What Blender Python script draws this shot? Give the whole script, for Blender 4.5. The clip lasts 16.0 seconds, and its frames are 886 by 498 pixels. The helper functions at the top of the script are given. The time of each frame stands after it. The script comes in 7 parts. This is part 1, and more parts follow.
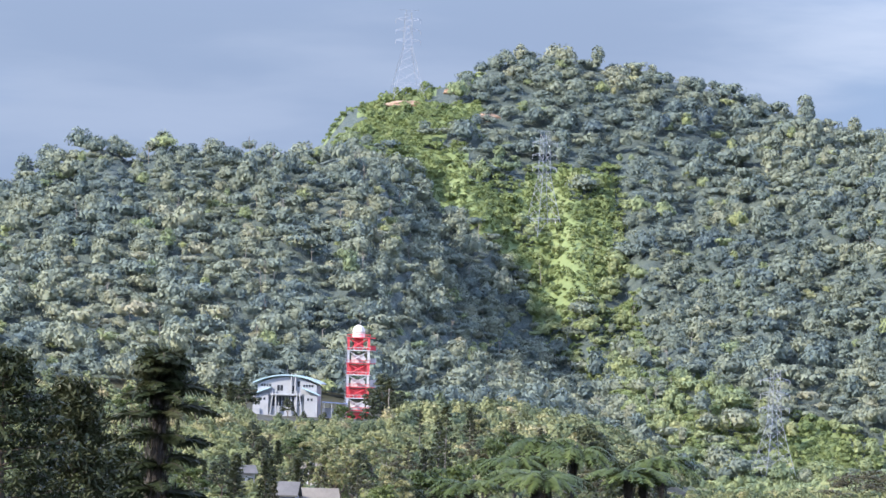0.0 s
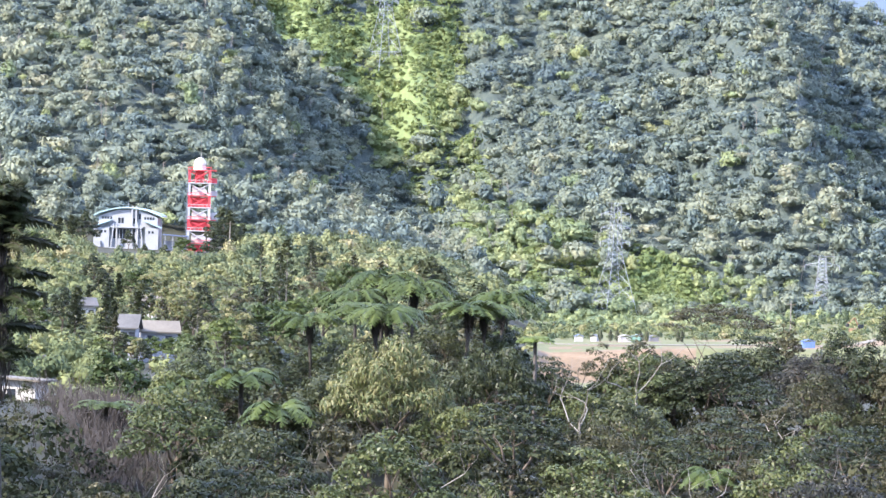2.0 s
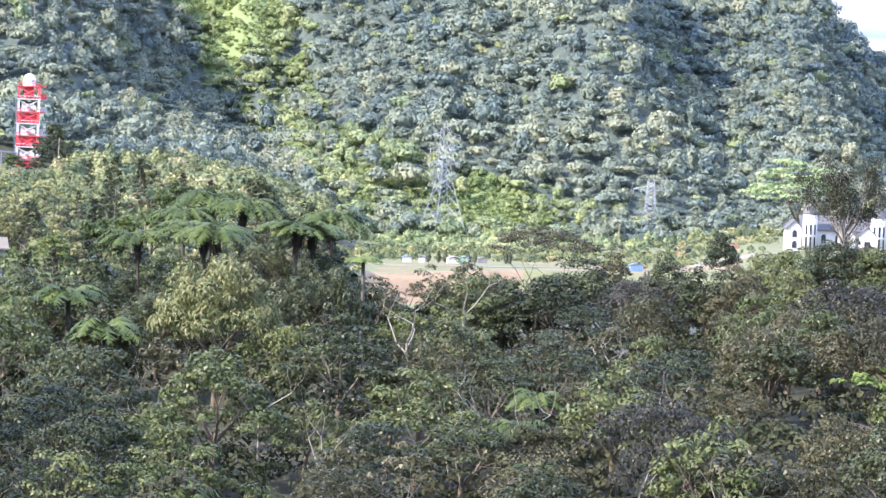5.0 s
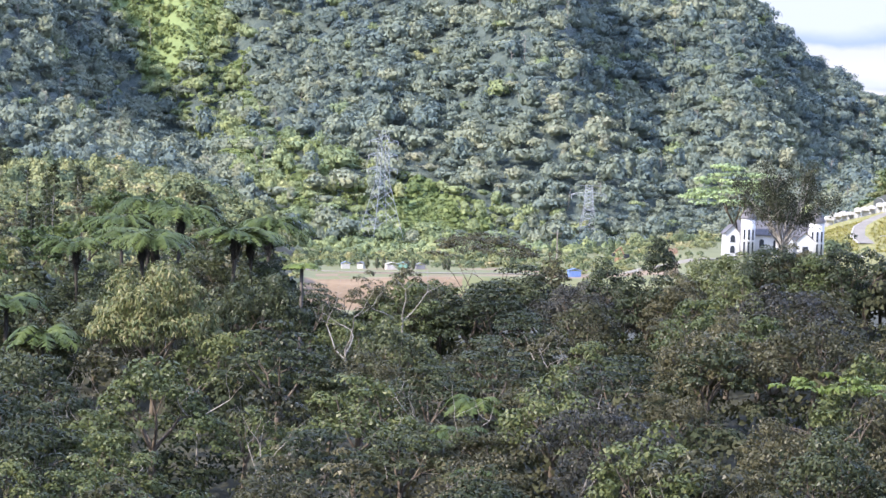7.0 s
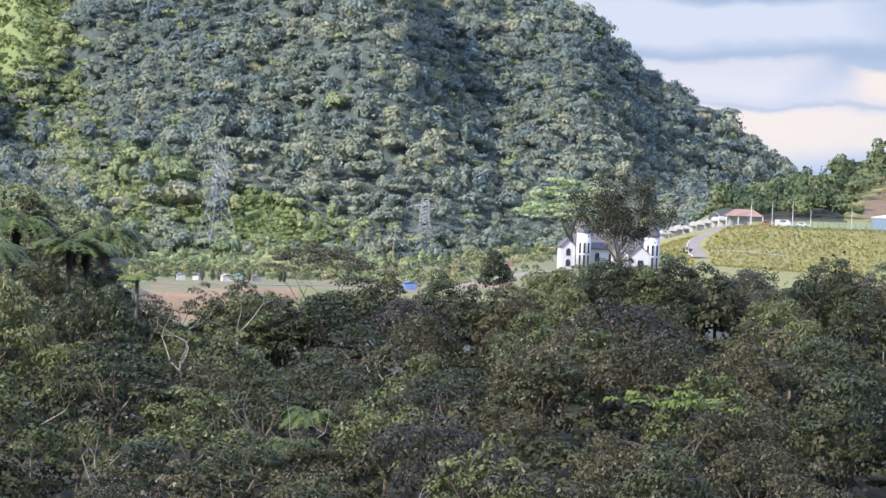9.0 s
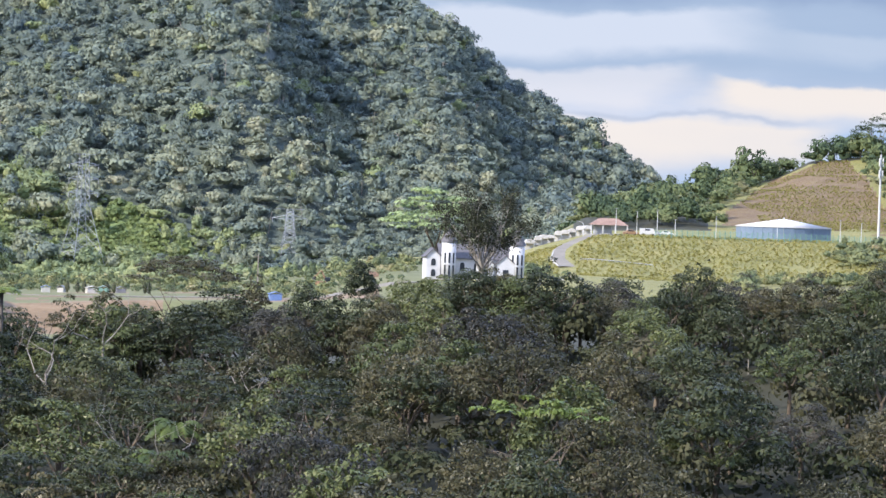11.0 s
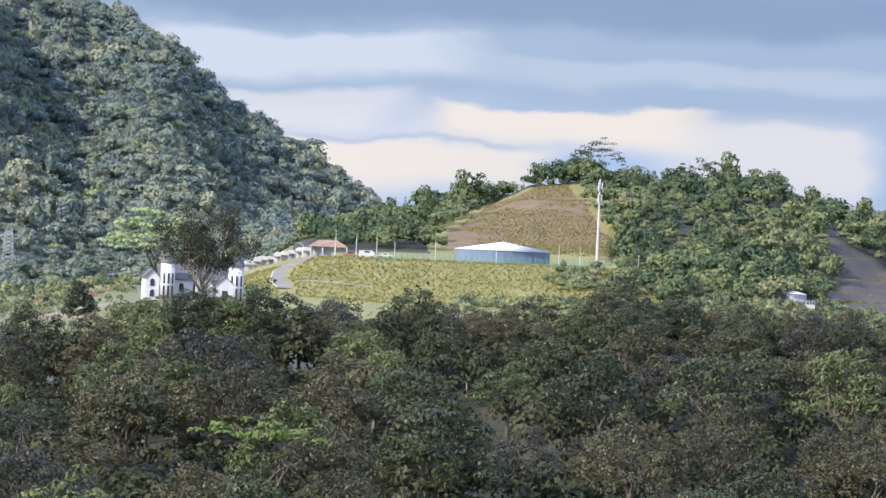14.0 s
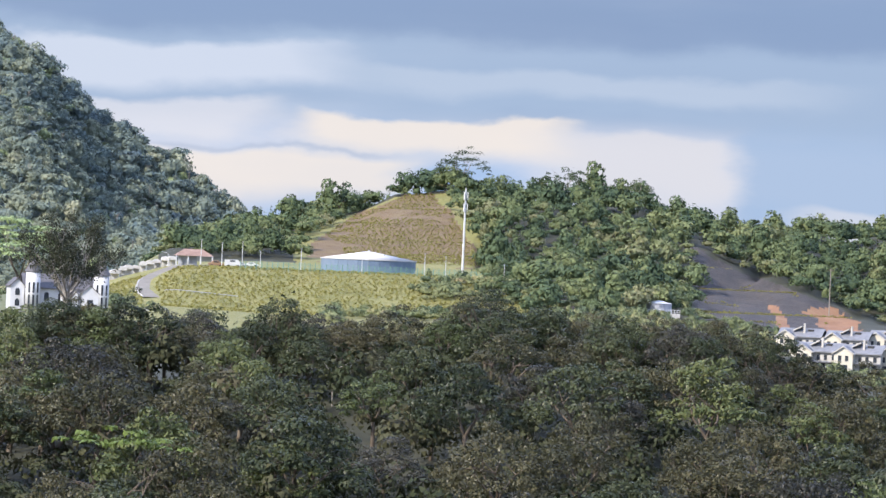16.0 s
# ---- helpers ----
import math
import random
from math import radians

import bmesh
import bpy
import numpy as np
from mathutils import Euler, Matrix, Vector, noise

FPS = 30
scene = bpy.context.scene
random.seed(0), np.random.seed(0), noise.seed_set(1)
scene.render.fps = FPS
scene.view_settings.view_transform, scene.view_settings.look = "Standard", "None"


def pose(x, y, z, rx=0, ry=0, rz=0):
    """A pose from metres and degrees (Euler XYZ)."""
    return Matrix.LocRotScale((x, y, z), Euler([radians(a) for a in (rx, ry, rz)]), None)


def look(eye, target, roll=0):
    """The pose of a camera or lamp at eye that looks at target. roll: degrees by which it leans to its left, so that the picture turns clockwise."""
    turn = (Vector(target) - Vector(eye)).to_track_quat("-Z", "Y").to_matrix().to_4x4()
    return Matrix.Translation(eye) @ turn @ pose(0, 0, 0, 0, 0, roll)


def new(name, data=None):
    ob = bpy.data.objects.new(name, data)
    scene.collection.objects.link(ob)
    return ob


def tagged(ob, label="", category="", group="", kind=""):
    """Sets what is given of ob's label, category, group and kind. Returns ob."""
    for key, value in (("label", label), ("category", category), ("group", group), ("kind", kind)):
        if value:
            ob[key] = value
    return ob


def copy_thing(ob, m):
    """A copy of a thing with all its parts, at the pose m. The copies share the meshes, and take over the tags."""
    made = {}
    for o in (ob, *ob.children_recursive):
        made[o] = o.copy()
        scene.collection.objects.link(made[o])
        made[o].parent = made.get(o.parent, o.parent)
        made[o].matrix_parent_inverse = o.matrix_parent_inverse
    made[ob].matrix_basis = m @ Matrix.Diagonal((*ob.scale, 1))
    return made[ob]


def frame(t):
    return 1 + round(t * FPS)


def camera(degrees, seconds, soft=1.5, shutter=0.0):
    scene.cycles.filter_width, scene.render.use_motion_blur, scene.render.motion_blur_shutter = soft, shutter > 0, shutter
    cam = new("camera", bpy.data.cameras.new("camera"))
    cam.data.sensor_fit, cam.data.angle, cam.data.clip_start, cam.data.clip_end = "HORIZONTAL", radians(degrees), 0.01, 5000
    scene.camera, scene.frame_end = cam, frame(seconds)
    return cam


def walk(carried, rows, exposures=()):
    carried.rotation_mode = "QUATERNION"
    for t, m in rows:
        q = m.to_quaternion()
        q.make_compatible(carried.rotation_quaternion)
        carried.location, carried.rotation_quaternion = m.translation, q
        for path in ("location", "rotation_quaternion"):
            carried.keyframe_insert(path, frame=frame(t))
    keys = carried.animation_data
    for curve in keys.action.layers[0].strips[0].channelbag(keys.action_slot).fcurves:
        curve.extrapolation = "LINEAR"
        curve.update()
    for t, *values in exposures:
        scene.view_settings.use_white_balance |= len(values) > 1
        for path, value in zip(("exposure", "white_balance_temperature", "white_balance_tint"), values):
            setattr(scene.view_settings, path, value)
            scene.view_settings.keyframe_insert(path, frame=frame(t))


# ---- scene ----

# ---- camera: it stands on a hillside terrace and pans from left to right ----
LENS = 10.0
F = 784 / math.tan(radians(LENS / 2))
EYE = (0.0, 0.0, 60.0)
cam = camera(LENS, 16.0, soft=1.5)


def aim(yaw, pitch, roll):
    return pose(*EYE, 90 + pitch, roll, -yaw)


PATH = [
    (0.0, -4.432, 1.977, -1.493),
    (0.5, -4.053, 1.581, -1.480),
    (1.0, -3.685, 1.141, -1.623),
    (1.5, -3.238, 0.634, -1.680),
    (2.0, -2.634, 0.135, -1.575),
    (2.5, -1.976, -0.289, -1.649),
    (3.0, -1.396, -0.625, -2.021),
    (3.5, -1.044, -0.791, -2.434),
    (4.0, -0.890, -0.760, -2.443),
    (6.3, -0.450, -0.649, -2.182),
    (6.5, -0.339, -0.637, -2.227),
    (7.0, -0.000, -0.607, -2.100),
    (7.5, 0.482, -0.557, -2.025),
    (8.0, 1.014, -0.502, -2.191),
    (8.5, 1.469, -0.447, -2.376),
    (11.0, 3.386, -0.219, -2.067),
    (11.5, 3.916, -0.169, -2.180),
    (12.0, 4.524, -0.100, -2.070),
    (12.5, 5.154, -0.042, -2.317),
    (13.0, 5.682, -0.016, -2.465),
    (13.5, 6.141, 0.029, -2.435),
    (14.0, 6.562, 0.152, -2.521),
    (14.5, 6.959, 0.270, -2.464),
    (15.0, 7.337, 0.356, -2.653),
    (15.5, 7.720, 0.380, -2.501),
    (16.0, 8.083, 0.324, -2.562),
]
LIGHT = [(0.0, 1.03, 5750, 19), (2.0, 1.53, 5750, 20), (4.0, 1.62, 5750, 20), (6.5, 1.38, 5750, 20), (8.0, 0.88, 5800, 20), (11.5, 0.78, 5800, 17), (16.0, 0.72, 5800, 17)]
walk(cam, [(t, aim(a, b, c)) for t, a, b, c in PATH], LIGHT)

# ---- world, sun, exposure ----
SUN_FROM = Vector((-0.80, -0.50, 0.66)).normalized()
world = bpy.data.worlds.new("sky")
scene.world = world
world.use_nodes = True


def build_sky():
    nt = world.node_tree
    nt.nodes.clear()
    out = nt.nodes.new("ShaderNodeOutputWorld")
    bg = nt.nodes.new("ShaderNodeBackground")
    sky = nt.nodes.new("ShaderNodeTexSky")
    sky.sky_type, sky.sun_disc = "NISHITA", False
    sky.sun_elevation = math.asin(SUN_FROM.z)
    sky.sun_rotation = math.atan2(SUN_FROM.x, SUN_FROM.y)
    sky.altitude, sky.dust_density = 900, 1.5
    tc = nt.nodes.new("ShaderNodeTexCoord")
    sep = nt.nodes.new("ShaderNodeSeparateXYZ")
    nt.links.new(tc.outputs["Generated"], sep.inputs[0])

    def clouds(stretch, scale, detail, low, high, seed):
        mp = nt.nodes.new("ShaderNodeMapping")
        mp.inputs["Scale"].default_value = (1, 1, stretch)
        mp.inputs["Location"].default_value = (seed, seed * 0.7, seed * 0.3)
        nz = nt.nodes.new("ShaderNodeTexNoise")
        nz.inputs["Scale"].default_value = scale
        nz.inputs["Detail"].default_value = detail
        nz.inputs["Roughness"].default_value = 0.52
        mr = nt.nodes.new("ShaderNodeMapRange")
        mr.interpolation_type = "SMOOTHSTEP"
        mr.inputs["From Min"].default_value, mr.inputs["From Max"].default_value = low, high
        nt.links.new(tc.outputs["Generated"], mp.inputs[0])
        nt.links.new(mp.outputs[0], nz.inputs["Vector"])
        nt.links.new(nz.outputs[0], mr.inputs[0])
        return mr.outputs[0]

    def blend(fac, a, b):
        mx = nt.nodes.new("ShaderNodeMix")
        mx.data_type = "RGBA"
        nt.links.new(fac, mx.inputs["Factor"])
        for sock, val in ((mx.inputs["A"], a), (mx.inputs["B"], b)):
            if isinstance(val, tuple):
                sock.default_value = (*val, 1)
            else:
                nt.links.new(val, sock)
        return mx.outputs["Result"]

    def rise(low, high):
        mr = nt.nodes.new("ShaderNodeMapRange")
        mr.interpolation_type = "SMOOTHSTEP"
        mr.inputs["From Min"].default_value, mr.inputs["From Max"].default_value = low, high
        nt.links.new(sep.outputs["Z"], mr.inputs[0])
        return mr.outputs[0]

    def times(a, b):
        mt = nt.nodes.new("ShaderNodeMath")
        mt.operation = "MULTIPLY"
        for sock, v in zip(mt.inputs, (a, b)):
            if isinstance(v, float):
                sock.default_value = v
            else:
                nt.links.new(v, sock)
        return mt.outputs[0]

    east = nt.nodes.new("ShaderNodeMapRange")
    east.interpolation_type = "SMOOTHSTEP"
    east.inputs["From Min"].default_value, east.inputs["From Max"].default_value = -0.05, 0.05
    east.inputs["To Min"].default_value = 0.22
    nt.links.new(sep.outputs["X"], east.inputs[0])
    east = east.outputs[0]
    wisps = blend(times(times(clouds(5, 9, 6, 0.44, 0.66, 4.3), 0.8), east), blend(east, CLOUD_WEST, CLOUD_DECK), CLOUD_WHITE)
    wisps = blend(times(clouds(8, 7, 6, 0.48, 0.66, 1.9), 0.7), wisps, CLOUD_GREY)
    heaps = blend(times(clouds(2.8, 12, 7, 0.40, 0.60, 3.1), east), blend(east, CLOUD_WEST, CLOUD_GAP), CLOUD_PALE)
    base = blend(rise(0.026, 0.036), heaps, wisps)

    def warp(sock, scale, stretch, amount, seed):
        wob = clouds(stretch, scale, 6, 0.0, 1.0, seed)
        mt = nt.nodes.new("ShaderNodeMath")
        mt.operation = "MULTIPLY_ADD"
        mt.inputs[1].default_value = amount
        nt.links.new(wob, mt.inputs[0])
        nt.links.new(sock, mt.inputs[2])
        sh = nt.nodes.new("ShaderNodeMath")
        sh.operation = "SUBTRACT"
        sh.inputs[1].default_value = amount / 2
        nt.links.new(mt.outputs[0], sh.inputs[0])
        return sh.outputs[0]

    def ease(sock, low, high):
        mr = nt.nodes.new("ShaderNodeMapRange")
        mr.interpolation_type = "SMOOTHSTEP"
        mr.inputs["From Min"].default_value, mr.inputs["From Max"].default_value = low / F, high / F
        nt.links.new(sock, mr.inputs[0])
        return mr.outputs[0]

    def flip(sock):
        mt = nt.nodes.new("ShaderNodeMath")
        mt.operation = "SUBTRACT"
        mt.inputs[0].default_value = 1.0
        nt.links.new(sock, mt.inputs[1])
        return mt.outputs[0]

    across, up = warp(sep.outputs["X"], 22, 3, 0.022, 5.5), warp(sep.outputs["Z"], 30, 2.2, 0.0075, 7.7)
    # long banks of cloud over the low hill: bearings, elevations and the softness of their rims
    for u0, u1, v0, v1, su, sv, tone, amount in LOW_BANKS + HIGH_BANKS:
        fac = times(times(ease(across, u0 - su, u0 + su), flip(ease(across, u1 - su, u1 + su))), times(ease(up, v0 - sv[0], v0 + sv[0]), flip(ease(up, v1 - sv[1], v1 + sv[1]))))
        base = blend(times(fac, amount), base, tone)
    high = blend(clouds(2, 3, 5, 0.40, 0.62, 2.2), sky.outputs[0], CLOUD_HIGH)
    base = blend(rise(0.075, 0.22), base, high)
    nt.links.new(base, bg.inputs[0])
    bg.inputs[1].default_value = 0.10
    nt.links.new(bg.outputs[0], out.inputs[0])


CLOUD_HIGH = (9.6, 11.4, 15.8)
CLOUD_LOW, CLOUD_DECK, CLOUD_GAP, CLOUD_WEST = (5.75, 5.1, 4.05), (1.95, 2.65, 3.4), (2.5, 3.4, 4.4), (1.75, 2.14, 2.6)
CLOUD_WHITE, CLOUD_GREY, CLOUD_PALE = (4.0, 4.3, 4.4), (1.7, 2.25, 2.95), (4.3, 4.4, 4.4)
LOW_BANKS = (
    (350, 2600, 285, 440, 60, (25, 30), (2.6, 3.2, 3.75), 0.85),
    (300, 1050, 322, 402, 90, (18, 10), (4.5, 4.7, 4.7), 0.8),
    (1050, 1900, 330, 372, 160, (16, 10), (3.6, 4.0, 4.2), 0.6),
    (600, 1180, 120, 216, 70, (40, 10), CLOUD_LOW, 0.85),
    (980, 1480, 222, 281, 45, (26, 6), CLOUD_LOW, 0.9),
    (560, 900, 240, 300, 60, (12, 8), (4.9, 4.8, 4.5), 0.7),
)
HIGH_BANKS = (
    (1440, 1790, 150, 262, 70, (40, 8), (4.8, 4.6, 4.2), 0.8),
    (1790, 2400, 110, 290, 40, (30, 30), (2.3, 3.1, 3.9), 0.75),
    (1900, 2300, 60, 150, 60, (20, 10), (4.5, 4.5, 4.3), 0.7),
    (730, 1110, 219, 227, 60, (4, 4), (3.1, 3.4, 3.7), 0.65),
    (250, 2600, 425, 640, 100, (22, 40), (1.75, 2.3, 3.05), 0.8),
)
build_sky()
sun_data = bpy.data.lights.new("sun", "SUN")
sun_data.energy, sun_data.angle, sun_data.color = 4.3, radians(0.6), (1.0, 0.89, 0.68)
sun = new("sun", sun_data)
sun.matrix_world = look(SUN_FROM * 500, (0, 0, 0))

# ---- materials ----


def shader(name):
    m = bpy.data.materials.new(name)
    m.use_nodes = True
    nt = m.node_tree
    return m, nt, nt.nodes["Principled BSDF"]


def ramp(nt, fac, cols):
    r = nt.nodes.new("ShaderNodeValToRGB")
    e = r.color_ramp.elements
    while len(e) < len(cols):
        e.new(0.5)
    for k, c in enumerate(cols):
        e[k].position = k / (len(cols) - 1)
        e[k].color = (*c, 1)
    nt.links.new(fac, r.inputs[0])
    return r.outputs[0]


def noise_fac(nt, scale, detail=4, rough=0.55, stretch=(1, 1, 1)):
    g = nt.nodes.new("ShaderNodeNewGeometry")
    mp = nt.nodes.new("ShaderNodeMapping")
    mp.inputs["Scale"].default_value = stretch
    n = nt.nodes.new("ShaderNodeTexNoise")
    n.inputs["Scale"].default_value, n.inputs["Detail"].default_value = scale, detail
    n.inputs["Roughness"].default_value = rough
    nt.links.new(g.outputs["Position"], mp.inputs[0])
    nt.links.new(mp.outputs[0], n.inputs["Vector"])
    return n.outputs[0]


def calc(nt, op, a, b):
    m = nt.nodes.new("ShaderNodeMath")
    m.operation = op
    for sock, v in zip(m.inputs, (a, b)):
        if isinstance(v, (int, float)):
            sock.default_value = v
        else:
            nt.links.new(v, sock)
    return m.outputs[0]


def spread(nt, v, low=0.3, high=0.7):
    m = nt.nodes.new("ShaderNodeMapRange")
    m.inputs["From Min"].default_value, m.inputs["From Max"].default_value = low, high
    nt.links.new(v, m.inputs[0])
    return m.outputs[0]


def surface(name, cols, scale, fine=None, rough=0.8, metal=0.0, bump=0.3, stretch=(1, 1, 1), depth=0.05):
    """A plain weathered surface: broad stains and a finer grain, with relief."""
    m, nt, p = shader(name)
    fine = fine or scale * 9
    a, b = noise_fac(nt, scale, 4, 0.6, stretch), noise_fac(nt, fine, 4, 0.6)
    mix = calc(nt, "ADD", calc(nt, "MULTIPLY", a, 0.6), calc(nt, "MULTIPLY", b, 0.4))
    nt.links.new(ramp(nt, spread(nt, mix), cols), p.inputs["Base Color"])
    p.inputs["Roughness"].default_value, p.inputs["Metallic"].default_value = rough, metal
    if bump:
        bp = nt.nodes.new("ShaderNodeBump")
        bp.inputs["Strength"].default_value, bp.inputs["Distance"].default_value = bump, depth
        nt.links.new(b, bp.inputs["Height"])
        nt.links.new(bp.outputs[0], p.inputs["Normal"])
    return m


def foliage(name, cols, rough=0.6, tint=False, patch=0.0, leafvar=0.28, clear=0.16, fine=0.0, grain_amount=0.9):
    """Leaves: a shade for each tree, another for each leaf, thin enough to let light through."""
    m, nt, p = shader(name)
    g = nt.nodes.new("ShaderNodeNewGeometry")
    if tint:
        at = nt.nodes.new("ShaderNodeAttribute")
        at.attribute_name = "tint"
        whole = at.outputs["Fac"]
    else:
        oi = nt.nodes.new("ShaderNodeObjectInfo")
        whole = oi.outputs["Random"]
    fac = calc(nt, "ADD", calc(nt, "MULTIPLY", whole, 1 - leafvar), calc(nt, "MULTIPLY", g.outputs["Random Per Island"], leafvar))
    if patch:
        fac = calc(nt, "ADD", calc(nt, "MULTIPLY", fac, 0.65), calc(nt, "MULTIPLY", spread(nt, noise_fac(nt, patch, 3)), 0.35))
    if fine:
        grain = noise_fac(nt, fine, 3, 0.65)
        fac = calc(nt, "ADD", fac, calc(nt, "MULTIPLY", calc(nt, "SUBTRACT", grain, 0.5), grain_amount))
        bp = nt.nodes.new("ShaderNodeBump")
        bp.inputs["Strength"].default_value, bp.inputs["Distance"].default_value = 0.3, 0.5 / fine
        nt.links.new(grain, bp.inputs["Height"])
        nt.links.new(bp.outputs[0], p.inputs["Normal"])
    col = ramp(nt, fac, cols)
    nt.links.new(col, p.inputs["Base Color"])
    p.inputs["Roughness"].default_value = rough
    p.inputs["Specular IOR Level"].default_value = 0.08 if tint else 0.24
    tr = nt.nodes.new("ShaderNodeBsdfTranslucent")
    nt.links.new(col, tr.inputs[0])
    mx = nt.nodes.new("ShaderNodeMixShader")
    mx.inputs[0].default_value = clear
    nt.links.new(p.outputs[0], mx.inputs[1])
    nt.links.new(tr.outputs[0], mx.inputs[2])
    nt.links.new(mx.outputs[0], nt.nodes["Material Output"].inputs[0])
    return m


M_FLOOR = surface("forest_floor", [(0.026, 0.027, 0.015), (0.040, 0.041, 0.022), (0.056, 0.052, 0.030)], 0.08)
M_GRASS = surface("dry_grass", [(0.13, 0.14, 0.040), (0.215, 0.205, 0.062), (0.32, 0.275, 0.10)], 0.14, 1.1, stretch=(1, 1, 0.35), bump=0.9, depth=0.6)
M_LAWN = surface("lawn", [(0.094, 0.109, 0.035), (0.140, 0.148, 0.051), (0.211, 0.187, 0.086)], 0.06, 0.5)
M_SOIL = surface("orange_soil", [(0.132, 0.089, 0.044), (0.204, 0.140, 0.075), (0.281, 0.208, 0.123)], 0.07, 0.7, stretch=(1, 1, 3))
M_BENCH = surface("cut_earth", [(0.115, 0.076, 0.038), (0.165, 0.112, 0.054), (0.215, 0.17, 0.07)], 0.16, 0.9, stretch=(1, 1, 2), bump=0.9, depth=0.8)
M_GREY = surface("grey_cut", [(0.030, 0.026, 0.024), (0.055, 0.047, 0.042), (0.105, 0.084, 0.064)], 0.10, 0.9, stretch=(1, 1, 3), bump=0.9, depth=0.8)
M_RED = surface("raw_red_earth", [(0.17, 0.085, 0.036), (0.25, 0.125, 0.055), (0.29, 0.18, 0.09)], 0.08, 0.7)
M_SLOPE = surface("mountain_undergrowth", [(0.045, 0.068, 0.066), (0.085, 0.115, 0.098), (0.15, 0.175, 0.13)], 0.3, 1.6, bump=1.0, depth=1.2)
M_BRUSH = surface("dry_brush", [(0.034, 0.030, 0.027), (0.062, 0.053, 0.047), (0.098, 0.084, 0.074)], 1.5, 9)
M_SKIRT = surface("dark_fern_trunk", [(0.018, 0.016, 0.012), (0.034, 0.029, 0.021), (0.055, 0.047, 0.035)], 1.5, 9)
M_SCRUBFLOOR = surface("scrub_ground", [(0.115, 0.16, 0.062), (0.165, 0.215, 0.075), (0.22, 0.245, 0.105)], 0.05, 0.5)
# distance haze is put into these leaf colours: pale overall, blue at the dark end
M_FAR = foliage("hazed_mountain_leaves", [(0.090, 0.130, 0.161), (0.167, 0.213, 0.185), (0.272, 0.298, 0.203), (0.372, 0.350, 0.243)], tint=True, patch=0.006, leafvar=0.2, fine=0.9, clear=0.2, grain_amount=0.4)
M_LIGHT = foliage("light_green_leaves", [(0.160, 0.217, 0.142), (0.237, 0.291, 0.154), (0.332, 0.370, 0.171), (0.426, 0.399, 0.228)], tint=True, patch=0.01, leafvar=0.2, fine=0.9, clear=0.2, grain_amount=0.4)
M_SCRUB = foliage("scrub_leaves", [(0.135, 0.184, 0.086), (0.184, 0.239, 0.097), (0.239, 0.288, 0.113), (0.297, 0.320, 0.153)], tint=True, patch=0.01, leafvar=0.2, fine=1.0, grain_amount=0.6, clear=0.35)
M_RIGHT = foliage("hill_leaves", [(0.041, 0.066, 0.046), (0.094, 0.133, 0.070), (0.170, 0.204, 0.090), (0.267, 0.253, 0.143)], tint=True, patch=0.008, leafvar=0.2, fine=1.5)
M_MID = foliage("settlement_leaves", [(0.060, 0.090, 0.062), (0.14, 0.175, 0.095), (0.26, 0.275, 0.125), (0.44, 0.36, 0.215)], tint=True, patch=0.02, leafvar=0.2, fine=2.2)
M_GARDEN = foliage("garden_leaves", [(0.052, 0.078, 0.046), (0.13, 0.162, 0.078), (0.25, 0.27, 0.115), (0.43, 0.36, 0.205)], tint=True, patch=0.03, leafvar=0.25)
M_DARK = foliage("dark_broad_leaves", [(0.018, 0.026, 0.013), (0.042, 0.053, 0.023), (0.101, 0.111, 0.046)], 0.42, leafvar=0.55)
M_BROWN = foliage("drying_leaves", [(0.021, 0.022, 0.017), (0.045, 0.045, 0.034), (0.095, 0.087, 0.067)], 0.42, leafvar=0.55)
M_OLIVE = foliage("olive_leaves", [(0.025, 0.028, 0.014), (0.057, 0.057, 0.027), (0.131, 0.115, 0.055)], 0.42, leafvar=0.55)
# fresh green, lightened further in place of the stronger sunlight on the left
M_LUSH_LIT = foliage("brightened_lush_leaves", [(0.038, 0.055, 0.021), (0.082, 0.102, 0.036), (0.165, 0.173, 0.060)], 0.42, leafvar=0.55)
M_GOLD = foliage("golden_green_leaves", [(0.075, 0.105, 0.042), (0.160, 0.170, 0.062), (0.32, 0.28, 0.14)], 0.45, leafvar=0.8)
M_FERN = foliage("fern_fronds", [(0.034, 0.054, 0.016), (0.064, 0.090, 0.023), (0.111, 0.141, 0.036)], 0.5)
M_BRIGHT = foliage("bright_new_leaves", [(0.09, 0.125, 0.03), (0.135, 0.18, 0.04), (0.18, 0.22, 0.055)], 0.5)
M_PALMLEAF = foliage("palm_fronds", [(0.022, 0.032, 0.013), (0.044, 0.055, 0.022), (0.085, 0.088, 0.042)], 0.5)
M_BARK = surface("bark", [(0.06, 0.045, 0.03), (0.11, 0.085, 0.06), (0.17, 0.14, 0.10)], 1.2, 8, stretch=(1, 1, 0.3))
M_PALE = surface("pale_bark", [(0.14, 0.125, 0.10), (0.24, 0.215, 0.18), (0.34, 0.31, 0.27)], 1.5, 9, stretch=(1, 1, 0.3))
M_WHITE = surface("white_paint", [(0.42, 0.42, 0.41), (0.53, 0.53, 0.52), (0.61, 0.61, 0.60)], 0.4, 5, rough=0.6, bump=0.05)
M_RENDER = surface("weathered_render", [(0.258, 0.275, 0.284), (0.335, 0.348, 0.357), (0.396, 0.408, 0.417)], 0.3, 3, rough=0.7, bump=0.1)
M_SPIRE = surface("church_slate", [(0.07, 0.068, 0.072), (0.105, 0.10, 0.105), (0.145, 0.14, 0.145)], 0.5, 6, rough=0.7)
